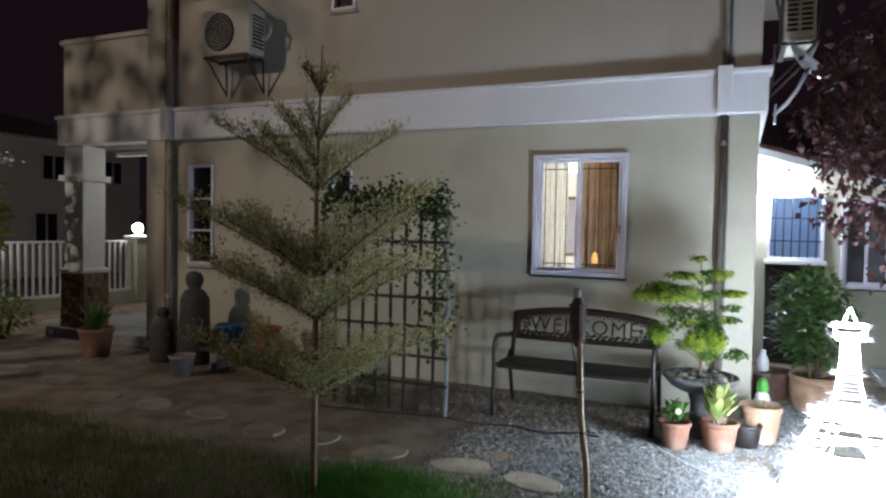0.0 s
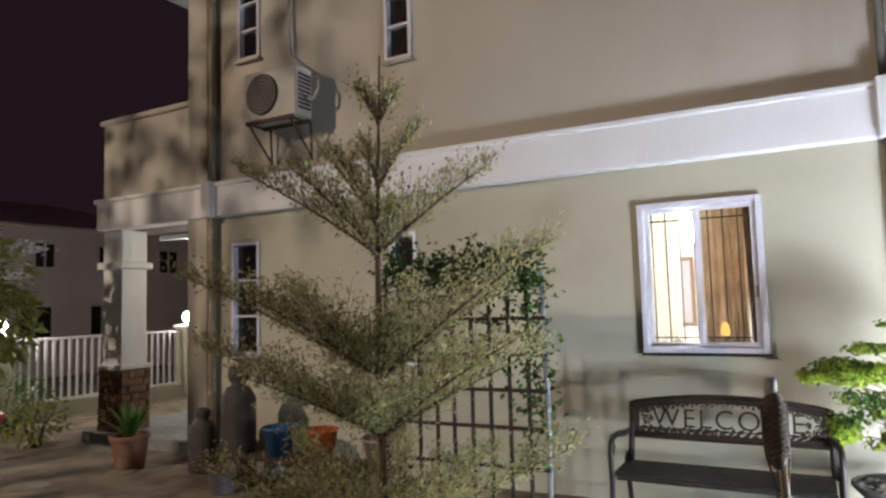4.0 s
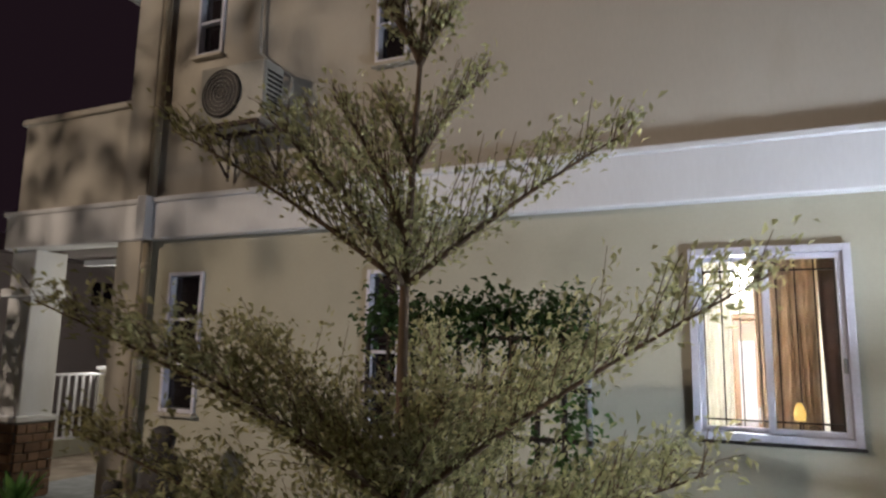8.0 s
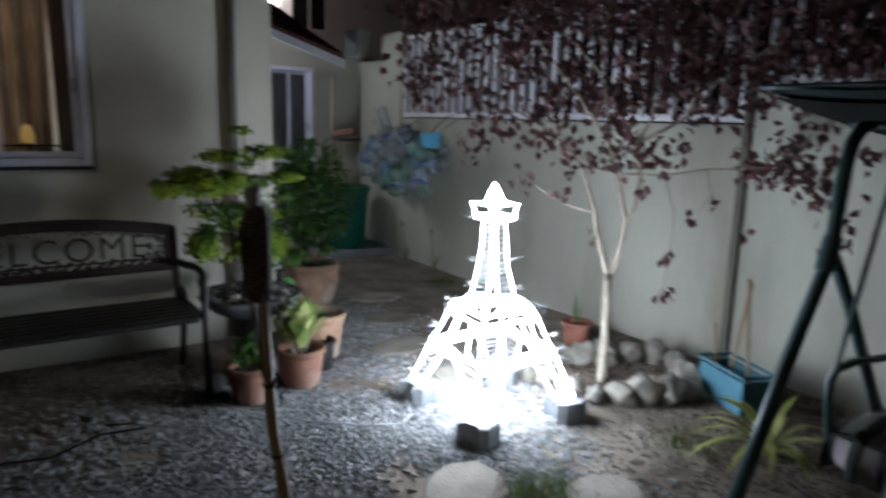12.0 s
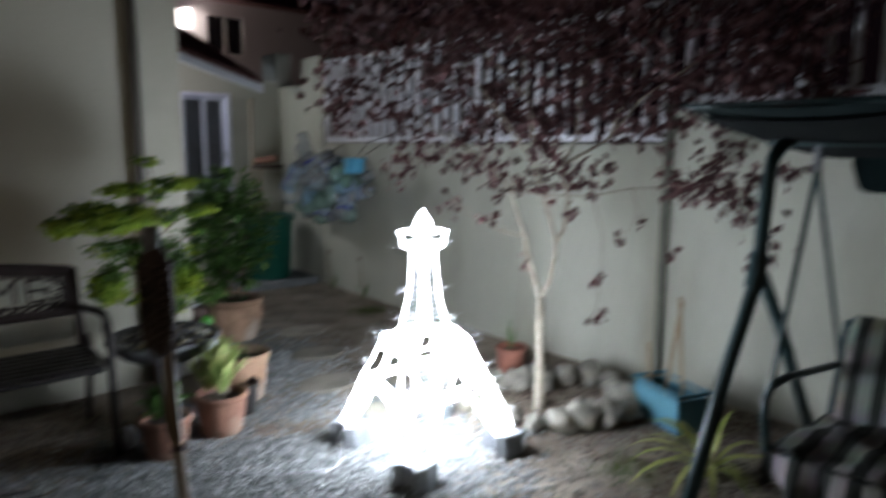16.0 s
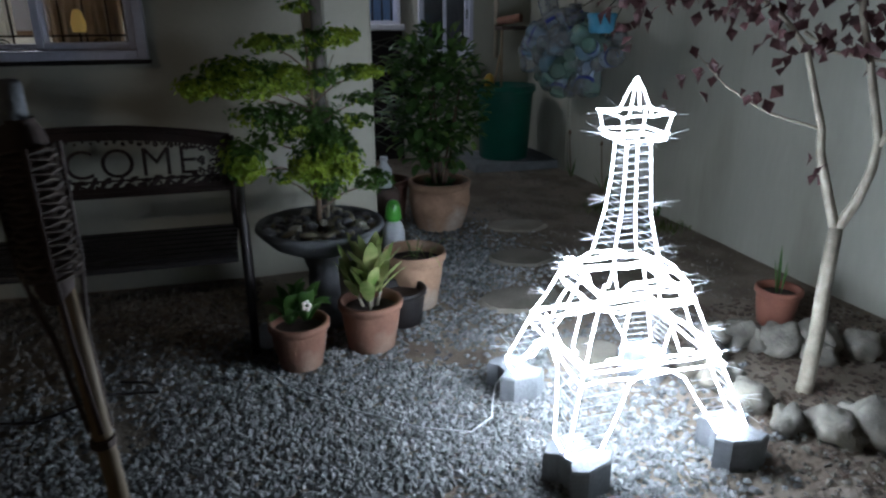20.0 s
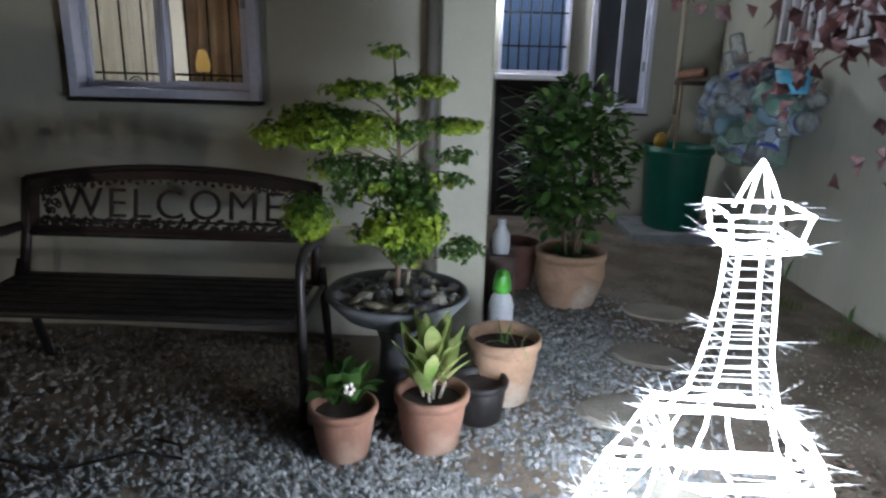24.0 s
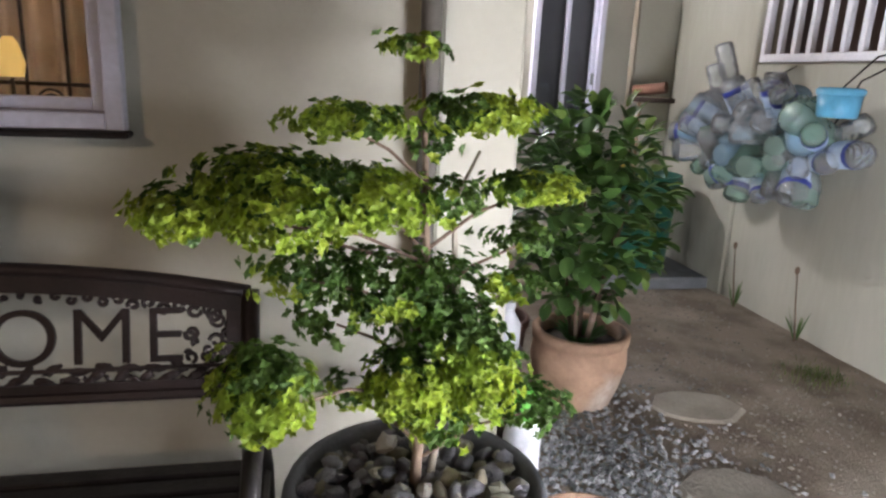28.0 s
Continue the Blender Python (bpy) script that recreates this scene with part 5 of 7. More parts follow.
for i in range(95):
    d = Vector((rng.gauss(0, 1), rng.gauss(0, 1), rng.gauss(0, 0.9) + 0.2)).normalized()
    big_leaf(g, (d.x * 0.30 - 0.04, d.y * 0.30, 0.80 + d.z * 0.43), (d.x + rng.gauss(0, .3), d.y + rng.gauss(0, .3), 0.3 + d.z), rng.uniform(0.05, 0.08), rng.uniform(0.034, 0.05), 0.5, 4)
part("young_leaves", g, leaf_mat("pale_young_leaf", (0.13, 0.22, 0.045), (0.20, 0.28, 0.08)), pE, "paler young leaves", smooth=True)

# sprayer, jar and bottles by the corner
SPRAYG = mat("bright_green_plastic", (0.12, 0.45, 0.06), (0.10, 0.38, 0.05), rough=0.35, scale=6, fine=60, bump=0.0)
PLASTICW = mat("white_plastic", (0.72, 0.74, 0.78), (0.66, 0.68, 0.72), rough=0.35, scale=6, fine=60, bump=0.0)
sp = thing("sprayer", "white pump sprayer bottle with a bright green top", "sprayer", (0.115, -0.02, 0.0))
part("bottle", Geo().lathe([(0.001, 0), (0.055, 0.0), (0.06, 0.01), (0.06, 0.17), (0.05, 0.21), (0.032, 0.235), (0.032, 0.245)], 20), PLASTICW, sp, smooth=True)
part("label", Geo().box(-0.02, -0.0625, 0.03, 0.03, -0.0605, 0.06), GREYDOOR, sp, "grey label patch")
part("pump_head", Geo().lathe([(0.036, 0.235), (0.045, 0.25), (0.04, 0.30), (0.03, 0.335), (0.015, 0.345), (0.001, 0.345)], 18), SPRAYG, sp, "bright green pump head", smooth=True)
part("nozzle", Geo().tube([(0.0, -0.02, 0.315), (0.0, -0.07, 0.325)], 0.012, 8), SPRAYG, sp)
part("handle", Geo().tube([(0.0, 0.03, 0.33), (0.0, 0.07, 0.30), (0.0, 0.075, 0.22), (0.0, 0.06, 0.18)], 0.010, 8), SPRAYG, sp, smooth=True)
DULLWHITE = mat("dull_white_plastic", (0.40, 0.41, 0.42), (0.33, 0.34, 0.35), rough=0.5, scale=9, fine=60, bump=0.03)
jar = thing("white_jug", "white plastic jug standing on a block at the corner", "jug", (0.12, 0.22, 0.36))
jar.scale = (0.8, 0.8, 0.8)
part("body", Geo().lathe([(0.001, 0), (0.05, 0), (0.055, 0.02), (0.055, 0.12), (0.025, 0.17), (0.025, 0.20), (0.001, 0.20)], 18), DULLWHITE, jar, smooth=True)
part("cap", Geo().lathe([(0.028, 0.19), (0.028, 0.215), (0.001, 0.218)], 14), DULLWHITE, jar)
solid("corner_block", Geo().box(0.05, 0.13, -0.02, 0.19, 0.31, 0.36, 0.012), RUST, "dark weathered wooden block beside the house corner", "block")
solid("white_tub_lid", Geo().lathe([(0.001, 0.0), (0.05, 0.0), (0.055, 0.012), (0.05, 0.02), (0.001, 0.022)], 18, (0, 0, 0)), PLASTICW, "round white plastic lid leaning on the bench leg", "lid").matrix_basis = pose(-0.60, -0.86, 0.055, 75, 0, 30)

# ---- garden swing ----
STRIPE = bpy.data.materials.new("striped_canvas")
STRIPE.use_nodes = True
nt = STRIPE.node_tree
co = nt.nodes.new("ShaderNodeTexCoord")
sep = nt.nodes.new("ShaderNodeSeparateXYZ")
nt.links.new(co.outputs["Object"], sep.inputs["Vector"])
mm = nt.nodes.new("ShaderNodeMath")
mm.operation = "MULTIPLY"
mm.inputs[1].default_value = 1 / 0.098
nt.links.new(sep.outputs["Y"], mm.inputs[0])
fr = nt.nodes.new("ShaderNodeMath")
fr.operation = "FRACT"
nt.links.new(mm.outputs[0], fr.inputs[0])
gt = nt.nodes.new("ShaderNodeMath")
gt.operation = "GREATER_THAN"
gt.inputs[1].default_value = 0.47
nt.links.new(fr.outputs[0], gt.inputs[0])
mx = nt.nodes.new("ShaderNodeMix")
mx.data_type = "RGBA"
mx.inputs["A"].default_value, mx.inputs["B"].default_value = (0.018, 0.022, 0.017, 1), (0.26, 0.26, 0.24, 1)
nt.links.new(gt.outputs[0], mx.inputs["Factor"])
nz = nt.nodes.new("ShaderNodeTexNoise")
nz.inputs["Scale"].default_value = 9
mz = nt.nodes.new("ShaderNodeMix")
mz.data_type, mz.blend_type = "RGBA", "MULTIPLY"
mz.inputs["Factor"].default_value = 0.6
nt.links.new(co.outputs["Object"], nz.inputs["Vector"])
nt.links.new(mx.outputs["Result"], mz.inputs["A"])
nt.links.new(nz.outputs["Color"], mz.inputs["B"])
nt.links.new(mz.outputs["Result"], nt.nodes["Principled BSDF"].inputs["Base Color"])
nt.nodes["Principled BSDF"].inputs["Roughness"].default_value = 0.9
bp = nt.nodes.new("ShaderNodeBump")
bp.inputs["Strength"].default_value = 0.3
nt.links.new(nz.outputs["Fac"], bp.inputs["Height"])
nt.links.new(bp.outputs["Normal"], nt.nodes["Principled BSDF"].inputs["Normal"])
CANVAS = mat("teal_canvas", (0.0065, 0.014, 0.0145), (0.005, 0.011, 0.0115), spec=0.15, rough=0.9, scale=5, fine=120, bump=0.1)

sw = thing("garden_swing", "dark green metal garden swing with striped cushions and a canopy", "swing", (0, 0, 0))
for y in (-2.92, -4.85):
    fl = part("front_leg", Geo().tube([(0.575, y - 0.01, 0.0), (0.845, y, 0.51), (1.065, y, 0.90), (1.085, y, 1.00), (1.09, y, 1.13), (1.105, y, 1.26), (1.13, y, 1.345), (1.19, y, 1.395), (1.27, y, 1.415)], 0.026, 10), GREENMETAL, sw, smooth=True)
    part("rear_leg", Geo().tube([(1.085, y, 0.95), (1.30, y, 0.70), (1.83, y, 0.0)], 0.024, 10), GREENMETAL, sw, smooth=True)
    part("clamp", Geo().tube([(1.05, y, 0.875), (1.088, y, 1.00)], 0.034, 10), GREENMETAL, sw)
part("top_beam", Geo().tube([(1.27, -2.84, 1.415), (1.27, -4.95, 1.415)], 0.024, 10), GREENMETAL, sw)
for y in (-3.02, -4.72):
    part("hanger", Geo().tube([(1.27, y, 1.31), (1.02, y, 0.51)], 0.010, 8), GREENMETAL, sw)
    part("hanger", Geo().tube([(1.275, y, 1.31), (1.66, y - 0.02, 0.47)], 0.010, 8), GREENMETAL, sw)
    part("hook", Geo().tube([(1.27, y, 1.41), (1.272, y, 1.30)], 0.016, 8), CONCRETE, sw)
    part("armrest", Geo().tube([(1.10, y + 0.02, 0.22), (1.045, y + 0.02, 0.40), (1.04, y + 0.02, 0.475), (1.08, y + 0.02, 0.515), (1.20, y + 0.02, 0.52), (1.68, y, 0.475)], 0.016, 8), GREENMETAL, sw, smooth=True)


def cushion(x0, z0, x1, z1, thick, y0, y1, puff, crump=0.006):
    g = Geo()
    ny, ns = 72, 14
    ax = Vector((x1 - x0, 0, z1 - z0))
    nrm = Vector((-ax.z, 0, ax.x)).normalized()
    for side in (1, -1):
        for j in range(ny + 1):
            for i in range(ns + 1):
                u, w = i / ns, j / ny
                e = (math.sin(math.pi * u) ** 0.4) * (math.sin(math.pi * w) ** 0.15 if 0 < w < 1 else 0)
                k = thick * 0.5 * e + puff * abs(math.sin(w * math.pi * 9)) * e
                p = Vector((x0, y0 + (y1 - y0) * w, z0)) + ax * u + nrm * k * side
                g.v.append(tuple(p + nrm * (crump * (noise.noise(Vector((u * 3.2, w * 13, side))) + 0.6 * noise.noise(Vector((u * 7 + w * 6, w * 26, side + 4)))))))
        o = len(g.v) - (ny + 1) * (ns + 1)
        for j in range(ny):
            for i in range(ns):
                a = o + j * (ns + 1) + i
                q = (a, a + 1, a + ns + 2, a + ns + 1)
                g.f.append(q if side < 0 else q[::-1])
    return g


part("back_cushion", cushion(1.56, 0.28, 1.70, 0.70, 0.08, -4.68, -3.06, 0.008), STRIPE, sw, "grey and black striped back cushion", smooth=True)
part("seat_cushion", cushion(1.07, 0.275, 1.62, 0.24, 0.10, -4.68, -3.00, 0.006, 0.040), STRIPE, sw, "crumpled grey and black striped seat cushion", smooth=True)
g = Geo()
for j in range(81):
    y = -3.0 - j * (1.68 / 80)
    wv = 0.018 * math.sin(j * 0.9) + 0.01 * math.sin(j * 2.1)
    cr = [0.03 * noise.noise(Vector((j * 0.23, q * 1.7, 5))) for q in range(3)]
    g.v += [(1.065, y, 0.268), (1.045 + wv * 0.6 + cr[1], y + cr[0] * 0.6, 0.20), (1.05 + wv * 1.4 + cr[2], y + cr[1] * 0.8, 0.125 + 0.02 * math.sin(j * 0.45) + cr[0])]
for j in range(80):
    a = j * 3
    g.f += [(a, a + 3, a + 4, a + 1), (a + 1, a + 4, a + 5, a + 2)]
g.v += [(x + 0.006, y, z) for x, y, z in g.v]
g.f += [tuple(i + 243 for i in f[::-1]) for f in g.f]
part("seat_skirt", g, STRIPE, sw, "striped hanging skirt of the seat", smooth=True)
part("seat_frame", Geo().tube([(1.16, -3.03, 0.22), (1.60, -3.03, 0.22), (1.72, -3.03, 0.66)], 0.014, 8).tube([(1.16, -4.70, 0.22), (1.60, -4.70, 0.22), (1.72, -4.70, 0.66)], 0.014, 8).tube([(1.72, -3.03, 0.66), (1.72, -4.70, 0.66)], 0.014, 8).tube([(1.16, -3.03, 0.22), (1.16, -4.70, 0.22)], 0.014, 8), GREENMETAL, sw)
g = Geo()
nx, ny = 10, 24
for j in range(ny + 1):
    for i in range(nx + 1):
        u, w = i / nx, j / ny
        x = 0.78 + 0.98 * u
        y = -2.73 - 0.16 * u - 2.25 * w
        z = 1.535 - 0.175 * u - 0.02 * math.sin(math.pi * u) - 0.03 * math.sin(math.pi * min(1, w * 3)) * (1 - u)
        g.v.append((x, y, z))
n = len(g.v)
g.v += [(x, y, z + 0.008) for x, y, z in g.v]
for j in range(ny):
    for i in range(nx):
        a = j * (nx + 1) + i
        g.f += [(a, a + 1, a + nx + 2, a + nx + 1), (n + a + nx + 1, n + a + nx + 2, n + a + 1, n + a)]
part("canopy", g, CANVAS, sw, "dark teal canvas canopy", smooth=True)
# Near-black sheet added below the canvas, putting shade into its underside; the tip stays teal.
DARKUNDER = mat("near_black_underside", (0.0045, 0.006, 0.0065), (0.0035, 0.0045, 0.005), spec=0.1, rough=0.95, scale=5, fine=120, bump=0.1)
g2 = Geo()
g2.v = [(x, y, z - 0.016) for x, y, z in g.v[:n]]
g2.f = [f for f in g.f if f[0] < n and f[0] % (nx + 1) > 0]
part("lining", g2, DARKUNDER, sw, "near-black sheet that puts shade under the canopy", smooth=True)
for k in range(4):
    g = Geo()
    y0 = -2.98 - 0.50 * k
    for j in range(17):
        u = j / 16
        dz = 0.148 * min(1, 2.0 * math.sin(math.pi * u) ** 0.5) if 0 < u < 1 else 0.03
        g.v += [(1.76, y0 - 0.49 * u, 1.362), (1.745 + 0.012 * math.sin(u * 6), y0 - 0.49 * u, 1.352 - max(0.03, dz))]
    for j in range(16):
        g.f.append((2 * j, 2 * j + 2, 2 * j + 3, 2 * j + 1))
    m0 = len(g.v)
    g.v += [(x + 0.005, y, z) for x, y, z in g.v]
    g.f += [tuple(i + m0 for i in f[::-1]) for f in g.f]
    part("valance", g, CANVAS, sw, "scalloped canvas valance", smooth=True)
part("canopy_frame", Geo().tube([(0.79, -2.75, 1.53), (1.27, -2.83, 1.435), (1.76, -2.90, 1.352)], 0.010, 6).tube([(0.79, -2.75, 1.525), (0.79, -4.98, 1.52)], 0.010, 6).tube([(1.76, -2.90, 1.352), (1.76, -5.1, 1.352)], 0.010, 6), GREENMETAL, sw)

# ---- red-leaved tree with its ring of rocks ----
def limb(pts, r0, r1, parent, material, name="branch", n=8):
    k = len(pts)
    rs = [r0 + (r1 - r0) * i / (k - 1) for i in range(k)]
    return part(name, Geo().tube(pts, rs, n), material, parent, smooth=True)


rt = thing("red_leaf_tree", "slender pale-barked tree with a dark red leafy crown", "tree", (1.245, -1.735, 0.0))
RB = Vector((1.245, -1.735, 0.0))


def red_limb(pts, r0, r1, name="branch", material=None, n=8):
    return limb([Vector(p) - RB for p in pts], r0, r1, rt, material or PALEBARK, name, n)


red_limb([(1.225, -1.755, -0.03), (1.238, -1.745, 0.05), (1.262, -1.728, 0.2), (1.258, -1.722, 0.38), (1.265, -1.716, 0.60)], 0.030, 0.021, "trunk", None, 12)
red_limb([(1.265, -1.716, 0.585), (1.235, -1.69, 0.70), (1.205, -1.655, 0.84), (1.196, -1.65, 0.92), (1.175, -1.62, 1.03), (1.14, -1.59, 1.17), (1.09, -1.53, 1.26), (1.02, -1.475, 1.33), (0.90, -1.38, 1.46)], 0.017, 0.005)
red_limb([(1.265, -1.716, 0.59), (1.295, -1.745, 0.69), (1.312, -1.76, 0.80), (1.315, -1.763, 0.89), (1.285, -1.735, 1.04), (1.258, -1.71, 1.17), (1.236, -1.685, 1.27), (1.222, -1.672, 1.42), (1.19, -1.64, 1.72), (1.15, -1.60, 2.05), (1.13, -1.56, 2.4)], 0.018, 0.004)
red_limb([(1.315, -1.763, 0.88), (1.342, -1.79, 0.96), (1.357, -1.80, 1.12), (1.338, -1.78, 1.30), (1.375, -1.825, 1.42), (1.39, -1.835, 1.66), (1.445, -1.89, 1.92), (1.51, -1.955, 2.2), (1.55, -2.0, 2.5)], 0.014, 0.004)
red_limb([(1.345, -1.785, 1.30), (1.42, -1.86, 1.36), (1.49, -1.93, 1.42), (1.56, -2.0, 1.54), (1.60, -2.04, 1.62), (1.71, -2.15, 1.73), (1.82, -2.35, 1.88)], 0.010, 0.003)
red_limb([(1.50, -1.94, 1.44), (1.57, -2.0, 1.70), (1.65, -2.09, 2.0), (1.70, -2.2, 2.3)], 0.008, 0.003)
red_limb([(1.195, -1.65, 0.92), (1.12, -1.575, 0.945), (1.065, -1.52, 0.97), (0.975, -1.433, 1.046), (0.90, -1.36, 1.15)], 0.006, 0.002)
red_limb([(1.13, -1.58, 1.22), (1.19, -1.64, 1.16), (1.29, -1.74, 1.136), (1.44, -1.886, 1.135), (1.59, -2.03, 1.175), (1.73, -2.165, 1.184), (1.66, -2.42, 1.22), (1.52, -2.66, 1.18)], 0.006, 0.002)
red_limb([(1.232, -1.68, 1.30), (1.14, -1.56, 1.50), (1.0, -1.42, 1.75), (0.85, -1.3, 2.1)], 0.009, 0.003)
red_limb([(1.20, -1.65, 1.62), (1.10, -1.45, 1.85), (1.0, -1.25, 2.2)], 0.007, 0.003)
red_limb([(1.02, -1.475, 1.33), (0.85, -1.25, 1.50), (0.66, -1.10, 1.66)], 0.005, 0.002)
red_limb([(1.39, -1.835, 1.66), (1.50, -1.75, 1.9), (1.58, -1.6, 2.2)], 0.007, 0.003)


# leaves hang in loose clumps; the outline is an uneven dome, wider than deep
def crown_point():
    a = rng.uniform(-1.27, 1.22)
    top = 2.42 + 0.42 * math.cos(a * 1.05) + 0.10 * noise.noise(Vector((a * 3.1, 2.0, 7.0)))
    low = 1.43 + 0.07 * abs(a) + 0.12 * noise.noise(Vector((a * 4.0, 0.5, 3.0)))
    z = low + (top - low) * rng.random() ** 0.85
    deep = 0.62 * math.sqrt(max(0.05, 1 - (a / 1.35) ** 2)) * (1 - 0.3 * abs(z - 2.0))
    b = rng.uniform(-1, 1) * deep
    k = 1 - 0.045 * max(0.0, a) ** 2
    p = Vector((1.37 + (0.717 * a + 0.697 * b) * k, -1.815 + (-0.697 * a + 0.717 * b) * k - 0.12 * max(0.0, a), z))
    p.x = min(p.x, 1.97 + rng.uniform(-0.06, 0))
    return p


for part_no in range(6):
    g = Geo()
    for c in range(122):
        q = crown_point()
        if noise.noise(Vector((q.x * 2.6, q.y * 2.6, q.z * 3.2))) < -0.24:
            continue
        m = rng.randrange(9, 24)
        sp = rng.uniform(0.045, 0.10)
        for i in range(m):
            p = q + Vector((rng.gauss(0, sp), rng.gauss(0, sp), rng.gauss(0, sp * 0.8))) - RB
            if p.x + RB.x > 2.0:
                continue
            dd = Vector((rng.gauss(0, .8), rng.gauss(0, .8), -0.7 + rng.gauss(0, .5)))
            g.leaf(p, dd, (rng.gauss(0, .6), rng.gauss(0, .6), 1), rng.uniform(0.042, 0.074), rng.uniform(0.034, 0.056), 0.12, 0.25)
    part("crown", g, REDLEAF, rt, "dark red leaves")
g = Geo()
for cx, cy, cz, n in ((1.72, -2.20, 1.22, 50), (1.60, -2.45, 1.20, 46), (1.50, -2.62, 1.16, 40), (1.55, -2.50, 1.32, 46), (1.45, -2.74, 1.05, 16), (1.43, -2.78, 0.93, 9), (1.36, -2.86, 1.33, 14), (1.30, -1.78, 1.28, 46), (1.42, -1.86, 1.22, 34), (1.36, -1.83, 1.06, 10),
                      (1.12, -1.57, 1.22, 36), (1.24, -1.70, 1.22, 30), (0.98, -1.43, 1.34, 40), (0.82, -1.28, 1.40, 34), (0.90, -1.37, 1.10, 12), (1.05, -1.5, 1.02, 7), (1.22, -1.66, 0.80, 5), (1.49, -1.93, 0.72, 7), (1.56, -2.0, 0.93, 5), (1.50, -1.94, 1.30, 10), (1.63, -2.08, 1.02, 4), (1.72, -2.18, 0.86, 5), (0.72, -1.20, 1.30, 22), (1.46, -1.93, 0.52, 9)):
    for i in range(n):
        w = .022 if n < 12 else .06
        p = Vector((cx + rng.gauss(0, w), cy + rng.gauss(0, w), cz + rng.gauss(0, w * 0.8))) - RB
        g.leaf(p, (rng.gauss(0, .8), rng.gauss(0, .8), -0.9), (rng.gauss(0, .6), rng.gauss(0, .6), 1), rng.uniform(0.036, 0.062), rng.uniform(0.032, 0.05), 0.12, 0.25)
part("hanging_leaves", g, REDLEAF, rt, "dark red hanging leaf clusters")
for pts in ([(1.50, -2.63, 1.18), (1.46, -2.72, 1.08), (1.42, -2.78, 0.93)], [(1.52, -2.66, 1.18), (1.42, -2.78, 1.30), (1.34, -2.88, 1.34)], [(1.59, -2.03, 1.17), (1.60, -2.06, 1.05), (1.57, -2.01, 0.93)], [(1.73, -2.165, 1.18), (1.74, -2.18, 1.0), (1.72, -2.18, 0.87)],
            [(1.44, -1.886, 1.135), (1.49, -1.93, 0.95), (1.49, -1.93, 0.73)], [(1.49, -1.93, 0.75), (1.47, -1.93, 0.62), (1.46, -1.93, 0.53)]):
    red_limb(pts, 0.0025, 0.0012, "twig", BARK, 5)

ROCKS = [(0.97, -1.77, .07), (0.99, -1.93, .065), (1.10, -2.02, .08), (1.21, -2.07, .095), (1.33, -2.13, .09), (1.46, -2.13, .085), (1.58, -2.06, .09), (1.68, -1.93, .08), (1.36, -2.02, .07), (1.22, -1.97, .06),
         (0.94, -1.62, .06), (0.99, -1.50, .075), (1.10, -1.38, .085), (1.23, -1.38, .08), (1.36, -1.47, .085), (1.50, -1.53, .09), (1.64, -1.60, .08), (1.76, -1.68, .085), (1.78, -1.82, .07), (1.05, -1.45, .06),
         (1.08, -1.95, .05), (1.50, -2.02, .06), (1.30, -1.42, .06), (1.44, -1.60, .06), (0.90, -1.52, .05), (1.02, -1.62, .05)]
for i, (x, y, r) in enumerate(ROCKS):
    rk = solid("border_rock", Geo().blob((0, 0, 0), (r * 1.05, r * 0.80, r * 0.85), 18, 12, 0.30, i + 3), ROCK, "rounded grey-brown rock edging the tree bed", "rock", "rocks round the tree bed", smooth=True)
    rk.matrix_basis = pose(x, y, r * 0.55, rng.uniform(-20, 20), rng.uniform(-20, 20), rng.uniform(0, 360))

# ---- blue planter, striped plant, bin, pipes and bottles along the wall ----
BLUEBOX = mat("blue_grey_plastic", (0.06, 0.155, 0.205), (0.048, 0.13, 0.17), rough=0.5, scale=5, fine=60, bump=0.05)
pl = thing("blue_planter", "blue plastic planter box with bamboo canes", "planter", (1.60, -2.30, 0.0), 70)
part("box", Geo().box(-0.17, -0.09, 0, 0.17, -0.075, 0.18, 0.004).box(-0.17, 0.075, 0, 0.17, 0.09, 0.18, 0.004).box(-0.17, -0.075, 0, -0.155, 0.075, 0.18, 0.004).box(0.155, -0.075, 0, 0.17, 0.075, 0.18, 0.004), BLUEBOX, pl)
rim = part("rim", rect_frame(-0.18, 0.18, -0.10, 0.10, 0.0, 0.015, 0.018), BLUEBOX, pl)
rim.matrix_basis = pose(0, 0, 0.195, 90, 0, 0)
part("soil", Geo().box(-0.155, -0.075, 0.01, 0.155, 0.075, 0.13), SOILPOT, pl)
for pts in ([(-0.1, 0.0, 0.1), (-0.06, 0.0, 0.4), (-0.03, 0, 0.66)], [(0.02, 0.02, 0.1), (-0.02, 0.01, 0.42), (-0.05, 0, 0.64)], [(0.14, 0.0, 0.1), (0.15, 0.03, 0.38)]):
    part("cane", Geo().tube(pts, 0.009, 8), BAMBOO, pl, "dry bamboo cane", smooth=True)
YST = leaf_mat("yellow_striped_leaf", (0.20, 0.24, 0.06), (0.34, 0.34, 0.12))
spd = thing("striped_plant", "spreading plant with long yellow-striped leaves", "plant", (1.24, -2.70, 0.0))
leafy(spd, 26, (0, 0, 0.0), 0.36, 0.026, 1.3, 0.0, YST, 1.9)
part("crown", Geo().blob((0, 0, 0.01), (0.03, 0.03, 0.03), 8, 5, 0.1), YST, spd)

